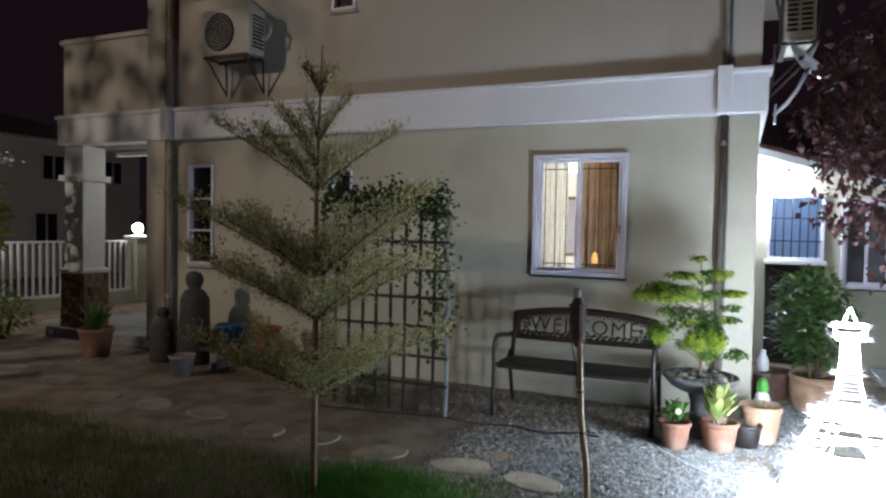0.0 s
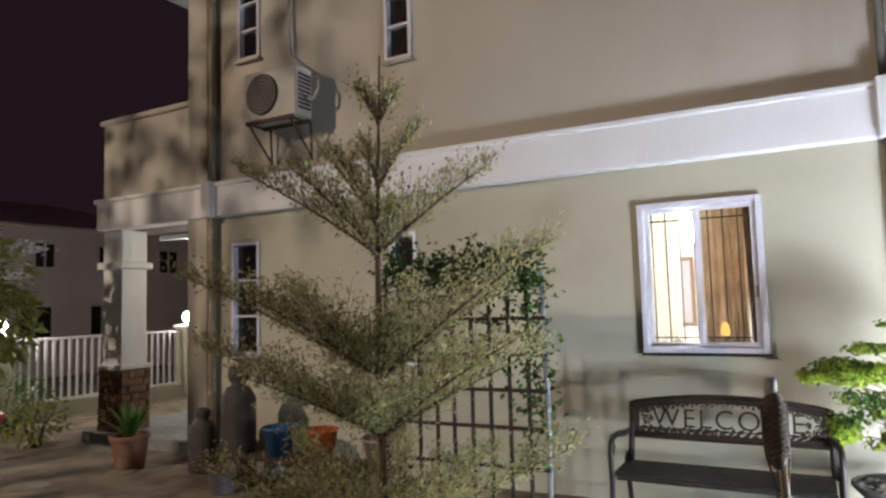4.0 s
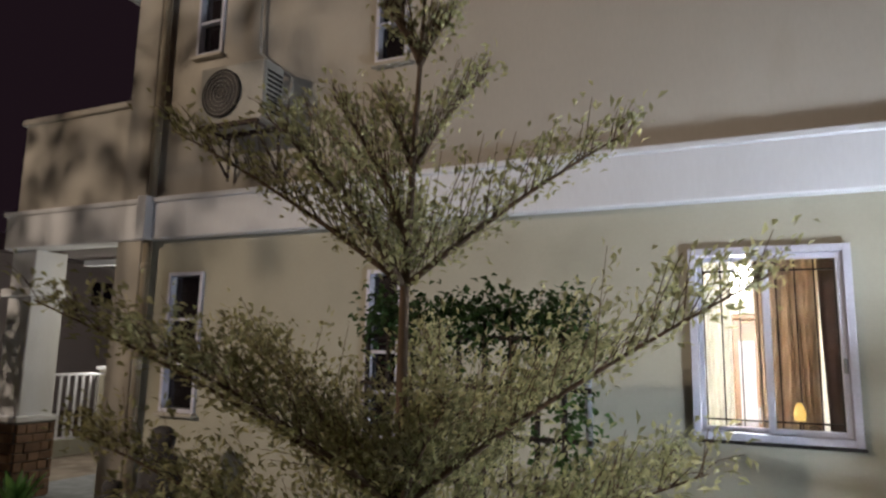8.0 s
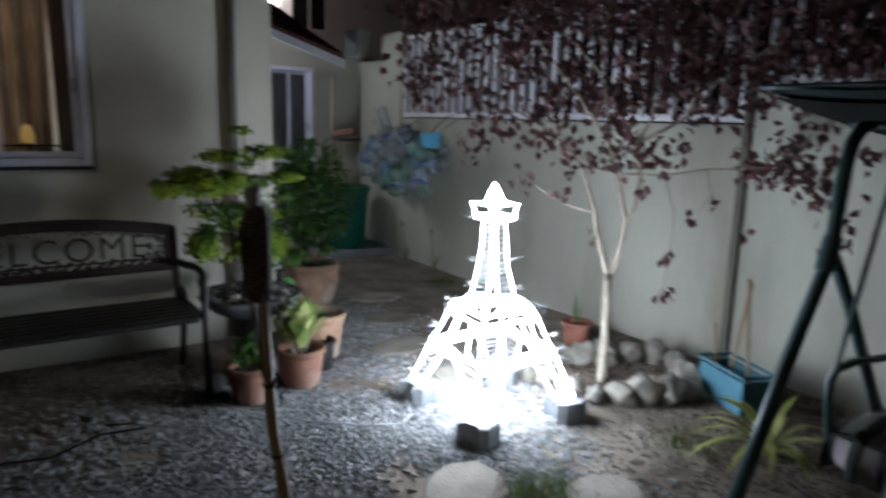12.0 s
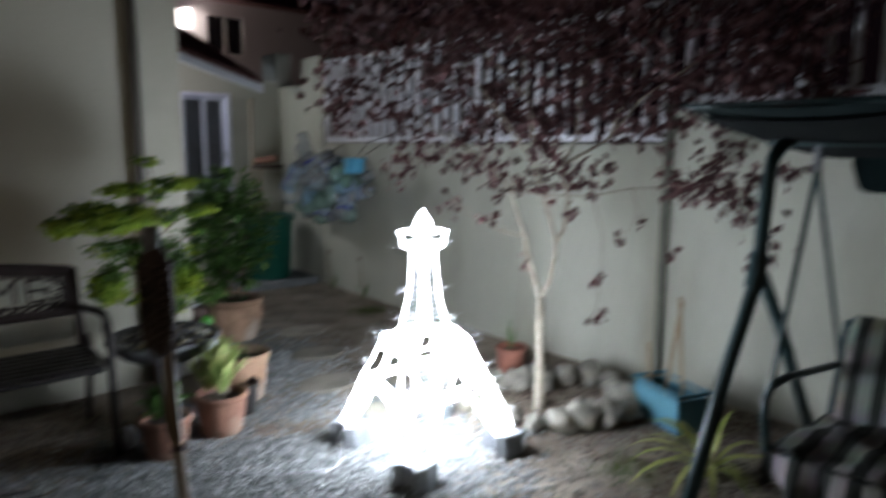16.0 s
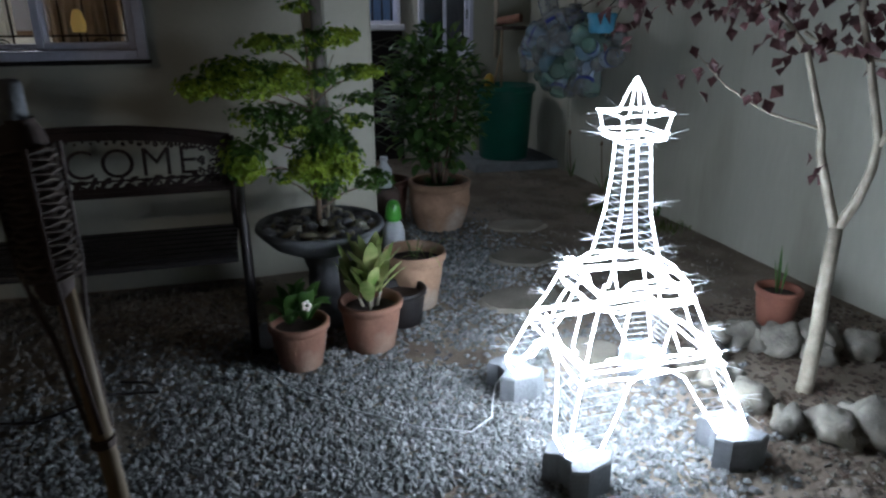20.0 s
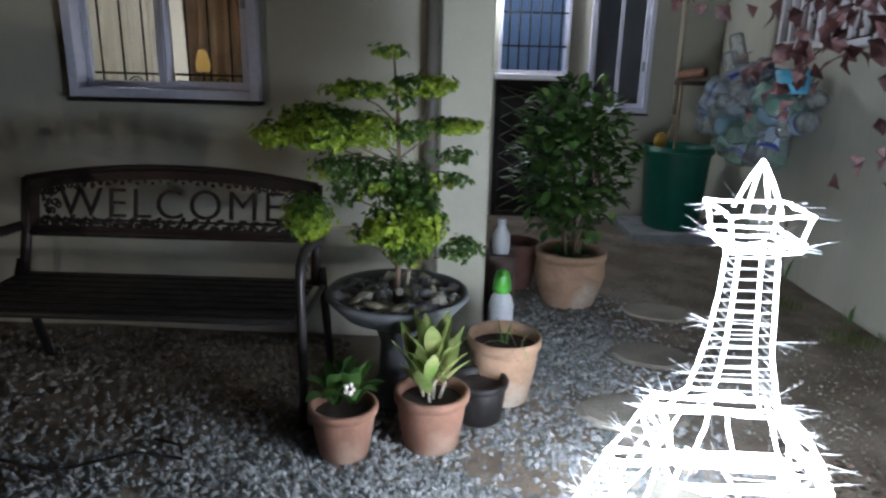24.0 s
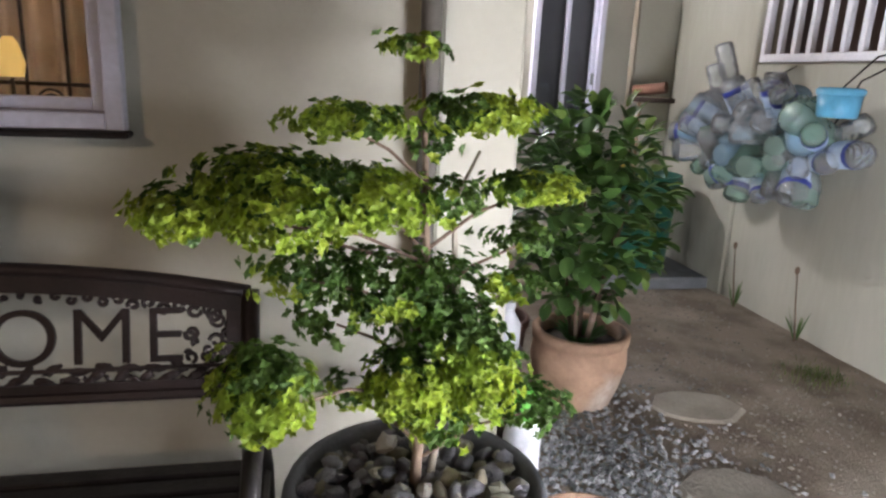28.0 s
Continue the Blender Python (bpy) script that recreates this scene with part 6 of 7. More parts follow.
GREENBIN = mat("green_plastic_bin", (0.00864, 0.0936, 0.0612), (0.0072, 0.072, 0.0504), rough=0.4, scale=4, fine=60, bump=0.05)
bn = thing("green_bin", "large dark green plastic bin holding a broom and tools", "bin", (1.62, 2.22, 0.06))
part("tub", Geo().lathe([(0.001, 0.0), (0.20, 0.0), (0.215, 0.02), (0.245, 0.55), (0.26, 0.60), (0.265, 0.64), (0.25, 0.64), (0.235, 0.56), (0.19, 0.06), (0.001, 0.05)], 32), GREENBIN, bn, smooth=True)
part("rim", Geo().lathe([(0.262, 0.585), (0.272, 0.59), (0.272, 0.615), (0.262, 0.62)], 32), GREENBIN, bn, smooth=True)
solid("bin_slab", Geo().box(1.25, 1.92, -0.05, 2.03, 2.55, 0.06, 0.01), CONCRETE, "low pale concrete slab under the bin", "slab")
brm = thing("broom", "wooden broom handle leaning in the green bin", "broom", (1.60, 2.25, 0.14))
part("handle", Geo().tube([(0.0, 0.0, 0.0), (0.06, 0.18, 1.02)], 0.012, 8), BAMBOO, brm)
part("handle_brace", Geo().tube([(-0.1, 0.0, 0.45), (0.04, 0.16, 0.80)], 0.009, 8), BAMBOO, brm)
bru = thing("hand_brush", "yellow and black brush standing in the bin", "brush", (1.50, 2.30, 0.60))
part("brush_head", Geo().blob((0, 0, 0.12), (0.05, 0.03, 0.07), 10, 7, 0.1), mat("yellow_plastic", (0.55, 0.36, 0.05), (0.4, 0.25, 0.04), rough=0.5, scale=20, fine=80), bru, smooth=True)
part("brush_grip", Geo().tube([(0, 0, -0.45), (0, 0, 0.1)], 0.012, 8), IRON, bru)

cp = thing("clay_pipe", "orange clay pipe resting on a wooden bracket", "pipe", (1.80, 2.45, 1.17))
part("tube", Geo().tube([(-0.12, 0.12, 0.05), (0.02, -0.06, 0.08)], 0.038, 14, cap=False).tube([(0.02, -0.06, 0.08), (-0.12, 0.12, 0.05)], 0.030, 14, cap=False), TERRACOTTA, cp, smooth=True)
part("bracket", Geo().box(-0.16, -0.06, -0.022, 0.10, 0.12, 0.010, 0.004), RUST, cp)

def bottle_mat(name, colour, body):
    """Thin clear plastic: a see-through film, glints on its creases and a little haze."""
    m = bpy.data.materials.new(name)
    m.use_nodes = True
    nt = m.node_tree
    nt.nodes.remove(nt.nodes["Principled BSDF"])
    film = nt.nodes.new("ShaderNodeBsdfTransparent")
    film.inputs["Color"].default_value = (*colour, 1)
    haze = nt.nodes.new("ShaderNodeBsdfDiffuse")
    haze.inputs["Color"].default_value = (*[0.92 * c for c in colour], 1)
    thru = nt.nodes.new("ShaderNodeBsdfTranslucent")
    thru.inputs["Color"].default_value = (*[0.85 * c for c in colour], 1)
    shine = nt.nodes.new("ShaderNodeBsdfGlossy")
    shine.inputs["Roughness"].default_value = 0.09
    dent = nt.nodes.new("ShaderNodeBump")
    dent.inputs["Strength"].default_value = 0.9
    dent.inputs["Distance"].default_value = 0.02
    crease = nt.nodes.new("ShaderNodeTexNoise")
    crease.inputs["Scale"].default_value = 26
    crease.inputs["Detail"].default_value = 1.0
    co = nt.nodes.new("ShaderNodeTexCoord")
    nt.links.new(co.outputs["Object"], crease.inputs["Vector"])
    nt.links.new(crease.outputs["Fac"], dent.inputs["Height"])
    nt.links.new(dent.outputs["Normal"], shine.inputs["Normal"])
    rim = nt.nodes.new("ShaderNodeFresnel")
    rim.inputs["IOR"].default_value = 1.5
    nt.links.new(dent.outputs["Normal"], rim.inputs["Normal"])
    m1, m2, m3 = (nt.nodes.new("ShaderNodeMixShader") for k in range(3))
    m1.inputs["Fac"].default_value = 0.35
    m2.inputs["Fac"].default_value = body
    nt.links.new(haze.outputs["BSDF"], m1.inputs[1])
    nt.links.new(thru.outputs["BSDF"], m1.inputs[2])
    nt.links.new(film.outputs["BSDF"], m2.inputs[1])
    nt.links.new(m1.outputs["Shader"], m2.inputs[2])
    nt.links.new(rim.outputs["Fac"], m3.inputs["Fac"])
    nt.links.new(m2.outputs["Shader"], m3.inputs[1])
    nt.links.new(shine.outputs["BSDF"], m3.inputs[2])
    nt.links.new(m3.outputs["Shader"], nt.nodes["Material Output"].inputs["Surface"])
    return m


BOT = [bottle_mat("clear_bottle", (0.94, 0.975, 1.0), 0.25), bottle_mat("green_tint_bottle", (0.70, 0.96, 0.85), 0.30), bottle_mat("blue_tint_bottle", (0.58, 0.84, 1.0), 0.40)]
CAPB = mat("blue_plastic_cap", (0.04, 0.06, 0.30), (0.03, 0.05, 0.24), rough=0.35, scale=6, fine=60, bump=0.0)
CAPG = mat("green_plastic_cap", (0.02, 0.22, 0.12), (0.02, 0.18, 0.10), rough=0.35, scale=6, fine=60, bump=0.0)
LABELB = mat("pale_blue_label", (0.42, 0.56, 0.74), (0.60, 0.70, 0.82), rough=0.5, scale=12, fine=60, bump=0.0)
bc = thing("bottle_bundle", "hanging bundle of empty clear, green and blue plastic bottles", "bottles", (1.80, 1.26, 1.02))
prof = [(0.001, 0.006), (0.03, 0.0), (0.042, 0.008), (0.045, 0.05), (0.042, 0.075), (0.045, 0.10), (0.042, 0.125), (0.045, 0.15), (0.043, 0.19), (0.03, 0.225), (0.015, 0.25), (0.014, 0.275)]
bmesh_kinds = [Geo().lathe(prof, 14).mesh("bottle", b, True) for b in BOT]
caps = [Geo().lathe([(0.017, 0.268), (0.017, 0.290), (0.001, 0.291)], 12).mesh("cap", m, False) for m in (CAPB, CAPG, WHITE)]
lab = Geo().lathe([(0.0458, 0.060), (0.0466, 0.063), (0.0466, 0.145), (0.0458, 0.15)], 14).mesh("label_band", LABELB, True)
hem = Geo().lathe([(0.0462, 0.045), (0.0470, 0.047), (0.0470, 0.066), (0.0462, 0.068)], 14).mesh("label_hem", CAPB, True)
for i in range(66):
    a = i * 2.39996
    h = 1 - 2 * (i + 0.5) / 66
    ring_r = math.sqrt(1 - h * h)
    out = Vector((-abs(math.cos(a)) * ring_r * 0.9 + 0.2 * rng.gauss(0, 1), math.sin(a) * ring_r * 0.8 + 0.3 * rng.gauss(0, 1), h * 0.9 + 0.3 * rng.gauss(0, 1))).normalized()
    seat = Vector((out.x * 0.12 - 0.04, math.sin(a) * ring_r * 0.52 + rng.uniform(-0.10, 0.10), h * 0.20 + rng.uniform(-0.05, 0.05)))
    kind = rng.choices((0, 1, 2), (8, 4, 3))[0]
    s = rng.uniform(1.05, 1.65)
    if i in (5, 19):               # a pair tied on top
        seat, out, s, kind = Vector((-0.06, 0.34 + 0.004 * i, 0.26 + (0.11 if i == 5 else 0.0))), Vector((-0.25, 0.25, 1)).normalized(), 1.15, 0
    turn = (-out).to_track_quat("Z", "Y").to_matrix().to_4x4()
    b = new("bottle", bmesh_kinds[kind])
    b.parent = bc
    b.matrix_basis = Matrix.Translation(seat + out * 0.12) @ turn @ Matrix.Diagonal((s, s, s * 0.85, 1))
    c = new("cap", rng.choice(caps))
    c.parent = b
    if i % 4 == 0:
        c = new("label_band", lab)
        c.parent = b
        c = new("label_hem", hem)
        c.parent = b
for y in (0.2, -0.42):
    part("hanging_wire", Geo().tube([(0.0, y, 0.1), (0.1, y, 0.3), (0.26, y, 0.38)], 0.004, 6), IRON, bc)
TUBB = mat("sky_blue_plastic", (0.10, 0.38, 0.58), (0.09, 0.33, 0.52), rough=0.4, scale=6, fine=60, bump=0.0)
tub = thing("blue_tub", "sky-blue plastic tub hanging from the fence", "tub", (1.68, 0.70, 1.16))
part("body", Geo().lathe([(0.001, 0), (0.075, 0.0), (0.08, 0.01), (0.09, 0.11), (0.001, 0.108)], 22), TUBB, tub, smooth=True)
part("lid", Geo().lathe([(0.094, 0.095), (0.096, 0.115), (0.085, 0.125), (0.001, 0.122)], 22), TUBB, tub, smooth=True)
part("hook", Geo().tube([(0.0, 0.0, 0.12), (0.15, 0.0, 0.26), (0.36, 0.0, 0.31), (0.39, 0.0, 0.29)], 0.004, 6), IRON, tub)
for y in (1.02, 0.30, 1.55):
    wd = thing("wall_weed", "thin weed growing at the foot of the wall", "plant", (1.97, y, 0.0))
    leafy(wd, 5, (0, 0, 0), 0.16 if y > 0.5 else 0.10, 0.014, 0.6, 0, SHRUB, 0.3)
    if y > 0.5:
        part("stalk", Geo().tube([(0, 0, -0.01), (-0.01, 0.03, 0.18), (0.0, 0.07, 0.34)], [0.005, 0.004, 0.003], 6), BARK, wd, smooth=True)
        part("bud", Geo().blob((0.0, 0.072, 0.355), (0.012, 0.012, 0.022), 8, 6, 0.2, 3), BARK, wd, smooth=True)
cd = thing("wall_conduit", "thin beige conduit pipe on the annex wall", "pipe", (1.70, 2.685, 0.0))
part("pipe", Geo().tube([(0, 0, 0.9), (0, 0, 1.86)], 0.022, 10), PIPE, cd, smooth=True)
part("collar", Geo().tube([(0, 0, 1.35), (0, 0, 1.38)], 0.027, 10), PIPE, cd)

# annex windows
sliding_window("window_6", *NW, 2.72, "white aluminium sliding window of the annex")
solid("annex_blind", Geo().box(0.86, 2.90, 0.6, 1.58, 2.95, 2.0), mat("dim_grey_blind", (0.135, 0.13, 0.13), (0.10, 0.097, 0.10), rough=0.8, scale=4, fine=60, bump=0.05, stretch=(4, 1, 0.3)), "dull grey blind behind the annex window", "blind", kind="structure")
w7 = thing("window_7", "barred annex window with bluish light behind", "window", (0, 0, 0), kind="structure")
part("window_frame", rect_frame(NB[0], NB[1], NB[2], NB[3], 2.69, 2.86, 0.03), ALU, w7)
for x in np.linspace(NB[0] + 0.08, NB[1] - 0.08, 6):
    part("bar", Geo().tube([(x, 2.70, NB[2]), (x, 2.70, NB[3])], 0.008, 6), IRON, w7)
for z in (1.42, 1.68):
    part("rail", Geo().box(NB[0], 2.692, z - 0.007, NB[1], 2.708, z + 0.007), IRON, w7)
pane(NB[0] + 0.03, NB[1] - 0.03, NB[2] + 0.03, NB[3] - 0.03, 2.80, w7)
part("window_sill", Geo().box(NB[0] - 0.03, 2.66, NB[2] - 0.05, NB[1] + 0.03, 2.715, NB[2], 0.006), WHITE, w7)
sd = thing("door_1", "dark screen door with a lattice grille under the barred window", "door", (0, 0, 0), kind="structure")
part("door_panel", Geo().box(NB[0] + 0.03, 2.70, 0.02, NB[1] - 0.03, 2.716, NB[2] - 0.055), IRON, sd)
part("door_frame", rect_frame(NB[0] - 0.01, NB[1] + 0.01, 0.0, NB[2] - 0.055, 2.685, 2.717, 0.045), IRON, sd)
for k in range(7):
    z = 0.06 + k * 0.155
    part("lattice_bar", Geo().tube([(NB[0] + 0.03, 2.692, z), (NB[1] - 0.03, 2.692, min(z + 0.30, 1.10))], 0.005, 5), POSTGREY, sd)
    part("lattice_bar", Geo().tube([(NB[1] - 0.03, 2.690, z), (NB[0] + 0.03, 2.690, min(z + 0.30, 1.10))], 0.005, 5), POSTGREY, sd)
BLUEWALL = mat("pale_blue_paint", (0.35, 0.48, 0.72), (0.30, 0.42, 0.66), rough=0.7, scale=2, fine=40, bump=0.03)
solid("wall_annex_back", Geo().box(0.02, 4.6, 0.0, 1.6, 4.7, 2.6), BLUEWALL, "pale blue inner wall of the annex", "wall", kind="structure")

# ---- trellis with vine, statues, buckets by the house ----
VINE = leaf_mat("dark_vine_leaf", (0.03, 0.065, 0.02), (0.05, 0.095, 0.03))
DARKWOOD = mat("dark_stained_timber", (0.034, 0.026, 0.021), (0.024, 0.019, 0.016), rough=0.75, scale=10, fine=80, bump=0.2)
tr = thing("trellis", "dark wooden trellis screen with a climbing vine", "trellis", (-2.75, -1.11, 0.0))
for x in np.linspace(-0.60, 0.45, 9):
    part("upright", Geo().tube([(x, 0.0, 0.0), (x + rng.uniform(-.01, .01), 0.0, 1.70)], 0.014, 7), DARKWOOD, tr)
part("post", Geo().tube([(0.565, 0.0, -0.02), (0.57, 0.0, 0.9), (0.555, 0.0, 1.74)], 0.017, 8), CONCRETE, tr, "pale upright post")
for z in (0.24, 0.46, 0.70, 0.93, 1.16, 1.38, 1.62):
    part("crossbar", Geo().tube([(-0.62, -0.015, z), (0.58, -0.015, z + rng.uniform(-.01, .01))], 0.013, 7), DARKWOOD, tr)
for blk in range(3):
    g = Geo()
    for i in range(1500 if blk == 0 else 420):
        if blk == 0:
            p = (rng.uniform(-0.62, 0.55), rng.gauss(0, .07), 1.72 + rng.gauss(0, .07))
        elif blk == 1:
            x = rng.uniform(-0.45, 0.58)
            p = (x, rng.gauss(0, .04), 1.66 - abs(rng.gauss(0, .28 + 0.25 * max(0.0, x))))
        else:
            p = (0.50 + rng.gauss(0, .07), rng.gauss(0, .05), 0.45 + 1.25 * rng.random() ** 0.8)
        g.leaf(p, (rng.gauss(0, 1), rng.gauss(0, 1), -0.3 + rng.gauss(0, .5)), (rng.gauss(0, .6), rng.gauss(0, .6) - .5, 1), rng.uniform(0.03, 0.06), rng.uniform(0.025, 0.045), 0.2)
    part("vine", g, (VINE, VINE, SHRUB)[blk], tr, "climbing vine leaves")

DARKSTONE = mat("dark_stone", (0.055, 0.052, 0.055), (0.04, 0.038, 0.042), rough=0.7, scale=9, fine=60, bump=0.2)


def statue(x, y, h, r, label):
    prof = [(0.001, 0.0), (r, 0.0), (r * 1.05, 0.03 * h), (r * 0.98, 0.3 * h), (r * 0.92, 0.55 * h), (r * 0.9, 0.70 * h), (r * 0.62, 0.79 * h), (r * 0.36, 0.81 * h), (r * 0.50, 0.86 * h), (r * 0.56, 0.92 * h), (r * 0.45, 0.975 * h), (r * 0.18, h), (0.001, h)]
    s = solid("statue", Geo().lathe(prof, 20, wob=0.03), DARKSTONE, label, "statue", smooth=True)
    s.matrix_basis = pose(x, y, 0.0) @ Matrix.Diagonal((1, 0.75, 1, 1))


statue(-5.40, -0.48, 0.98, 0.19, "tall dark stone garden statue by the wall")
statue(-5.78, -0.55, 0.58, 0.15, "small dark stone garden statue by the wall")
plank = thing("low_bench", "low dark plank bench carrying buckets", "bench", (-4.38, -0.52, 0.0))
part("plank", Geo().box(-0.78, -0.15, 0.18, 0.78, 0.15, 0.215, 0.006), RUST, plank)
for x in (-0.6, 0.6):
    part("support", Geo().box(x - 0.05, -0.13, -0.02, x + 0.05, 0.13, 0.18, 0.006), CONCRETE, plank)


def bucket(name, x, y, z, r0, r1, h, material, label):
    t = thing(name, label, "bucket", (x, y, z))
    part("body", Geo().lathe([(0.001, 0), (r0, 0), (r1, h), (r1 + 0.008, h), (r1 + 0.008, h - 0.015), (r1 + 0.002, h - 0.018), (r1 - 0.006, h - 0.004), (r0 - 0.006, 0.008), (0.001, 0.008)], 24), material, t, smooth=True)
    part("rim", Geo().tube([((r1 + 0.004) * math.cos(a), (r1 + 0.004) * math.sin(a), h) for a in np.linspace(0, 6.283, 25)], 0.006, 6), material, t)
    return t


bucket("orange_bucket", -4.40, -0.52, 0.216, 0.095, 0.135, 0.25, mat("orange_plastic", (0.52, 0.12, 0.03), (0.45, 0.10, 0.025), rough=0.5, scale=6, fine=60, bump=0.02), "orange plastic bucket on the plank bench")
bucket("blue_basin", -4.86, -0.52, 0.216, 0.11, 0.15, 0.24, mat("dark_blue_plastic", (0.04, 0.13, 0.30), (0.03, 0.11, 0.25), rough=0.5, scale=6, fine=60, bump=0.02), "dark blue plastic pail on the plank bench")
bucket("mauve_pot", -3.80, -0.52, 0.216, 0.11, 0.16, 0.22, mat("mauve_plastic", (0.32, 0.24, 0.26), (0.27, 0.20, 0.22), rough=0.6, scale=6, fine=60, bump=0.02), "dull mauve plastic pot on the plank bench")
pale = bucket("white_pail", -5.05, -1.0, 0.0, 0.09, 0.12, 0.20, GREYDOOR, "small greyish pail standing on the soil")

# planting by the fence and the porch
def bush(name, label, x, y, h, r, n, material, leaf, z0=0.0, category="bush", stems=5, flowers=0):
    t = thing(name, label, category, (x, y, 0.0))
    for k in range(stems):
        a = k * 6.283 / stems + 0.4
        part("stem", Geo().tube([(0.03 * math.cos(a), 0.03 * math.sin(a), -0.02), (0.3 * r * math.cos(a), 0.3 * r * math.sin(a), h * 0.4), (0.6 * r * math.cos(a + .4), 0.6 * r * math.sin(a + .4), h * 0.8)], [0.03 * h ** 0.5, 0.02 * h ** 0.5, 0.006], 6), BARK, t, smooth=True)
    g = Geo()
    for i in range(n):
        d = Vector((rng.gauss(0, 1), rng.gauss(0, 1), rng.gauss(0, 1))).normalized()
        k = rng.uniform(0.1, 1) ** 0.45 * (1 + 0.25 * noise.noise(d * 2 + Vector((x, y, 0))))
        p = (d.x * r * k, d.y * r * k, z0 + (h - z0) * (0.5 + 0.5 * d.z * k))
        g.leaf(p, d + Vector((rng.gauss(0, .6), rng.gauss(0, .6), rng.gauss(0, .5))), (rng.gauss(0, .5), rng.gauss(0, .5), 1), leaf * rng.uniform(0.7, 1.2), leaf * 0.45, 0.2, 0.3)
    part("foliage", g, material, t)
    for k in range(flowers):
        a, e = rng.uniform(0, 6.28), rng.uniform(0.1, 1.2)
        c = (r * 1.12 * math.cos(a) * math.cos(e), r * 1.12 * math.sin(a) * math.cos(e), z0 + (h - z0) * (0.5 + 0.56 * math.sin(e)))
        g = Geo()
        for j in range(60):
            g.leaf((c[0] + rng.gauss(0, .09), c[1] + rng.gauss(0, .09), c[2] + rng.gauss(0, .035)), (rng.gauss(0, 1), rng.gauss(0, 1), 0.6), (0, 0, 1), 0.06, 0.05, 0.2)
        tagged(part("blossom", g, PLASTICW, t, "white flower cluster"), kind="stuff")
    return t


FLOWERLEAF = leaf_mat("yellow_green_leaf", (0.13, 0.16, 0.04), (0.22, 0.215, 0.07))
bush("flowering_shrub", "tall leafy shrub with white flower clusters by the fence", -8.3, -1.45, 2.42, 0.70, 900, FLOWERLEAF, 0.19, 0.75, stems=4, flowers=9)
bush("garden_bush", "low dark green bush along the fence", -9.6, -0.2, 0.75, 0.55, 350, SHRUB, 0.10)
bush("garden_bush", "low dark green bush along the fence", -9.4, -2.2, 0.9, 0.6, 350, SHRUB, 0.10)
bush("garden_bush", "low dark green bush along the fence", -9.7, -3.6, 0.8, 0.6, 350, DEEP, 0.10)
bush("garden_bush", "yellowish low bush beside the porch", -8.6, -0.45, 0.55, 0.35, 260, YST, 0.09)
bush("garden_bush", "dark low bush under the trellis", -3.05, -1.05, 0.32, 0.30, 220, DEEP, 0.06)
bush("far_tree", "tall dark tree beyond the front fence", -13.0, -1.9, 4.4, 1.4, 900, DEEP, 0.2, 1.6, category="tree", stems=4)
bush("garden_tree", "leafy tree between the street lamp and the porch", -8.5, -4.3, 6.0, 1.55, 520, DEEP, 0.24, 3.65, category="tree", stems=4)
pp = pot("terracotta_pot", -6.55, -0.75, 0.13, 0.18, 0.32, TERRACOTTA, "terracotta pot with a leafy plant by the porch")
leafy(pp, 24, (0, 0, 0.26), 0.35, 0.06, 0.9, 0.05, SHRUB, 0.5)
pr = thing("red_planter", "red bowl planter on a weathered wooden post", "planter", (-7.15, -1.75, 0.0))
part("post", Geo().box(-0.07, -0.07, -0.02, 0.07, 0.07, 0.50, 0.008), OLDPOT, pr)
part("bowl", Geo().lathe([(0.001, 0.50), (0.08, 0.50), (0.15, 0.56), (0.16, 0.63), (0.145, 0.63), (0.001, 0.60)], 20), mat("red_plastic", (0.33, 0.035, 0.05), (0.27, 0.03, 0.04), rough=0.5, scale=5, fine=50, bump=0.02), pr, "bright red bowl", smooth=True)
tp = bucket("teal_pail", -6.55, -2.1, 0.0, 0.10, 0.13, 0.26, mat("pale_grey_plastic", (0.30, 0.33, 0.31), (0.26, 0.29, 0.27), rough=0.6, scale=5, fine=50), "pale grey pail with a teal rim")
part("teal_band", Geo().lathe([(0.128, 0.20), (0.138, 0.205), (0.142, 0.262), (0.134, 0.265)], 22), mat("teal_plastic", (0.02, 0.16, 0.15), (0.02, 0.13, 0.12), rough=0.5, scale=5, fine=50), tp, "teal rim band")

# ---- young tiered tree ----
tt = thing("tiered_tree", "young tree with tiers of rising branches and tiny olive leaves", "tree", (-2.24, -2.83, 0.0))
AX = [(-0.02, 0.03, -0.03), (0.0, 0.0, 0.5), (0.0, 0.0, 1.0), (0.0, -0.005, 1.45), (0.003, -0.010, 1.69), (0.035, -0.04, 2.05), (0.08, -0.085, 2.46)]
part("trunk", Geo().tube(AX, [0.020, 0.018, 0.016, 0.013, 0.011, 0.007, 0.003], 8), BARK, tt, smooth=True)


def axis_at(z):
    for a, b in zip(AX, AX[1:]):
        if a[2] <= z <= b[2]:
            k = (z - a[2]) / (b[2] - a[2])
            return Vector(a).lerp(Vector(b), k)
    return Vector(AX[-1])


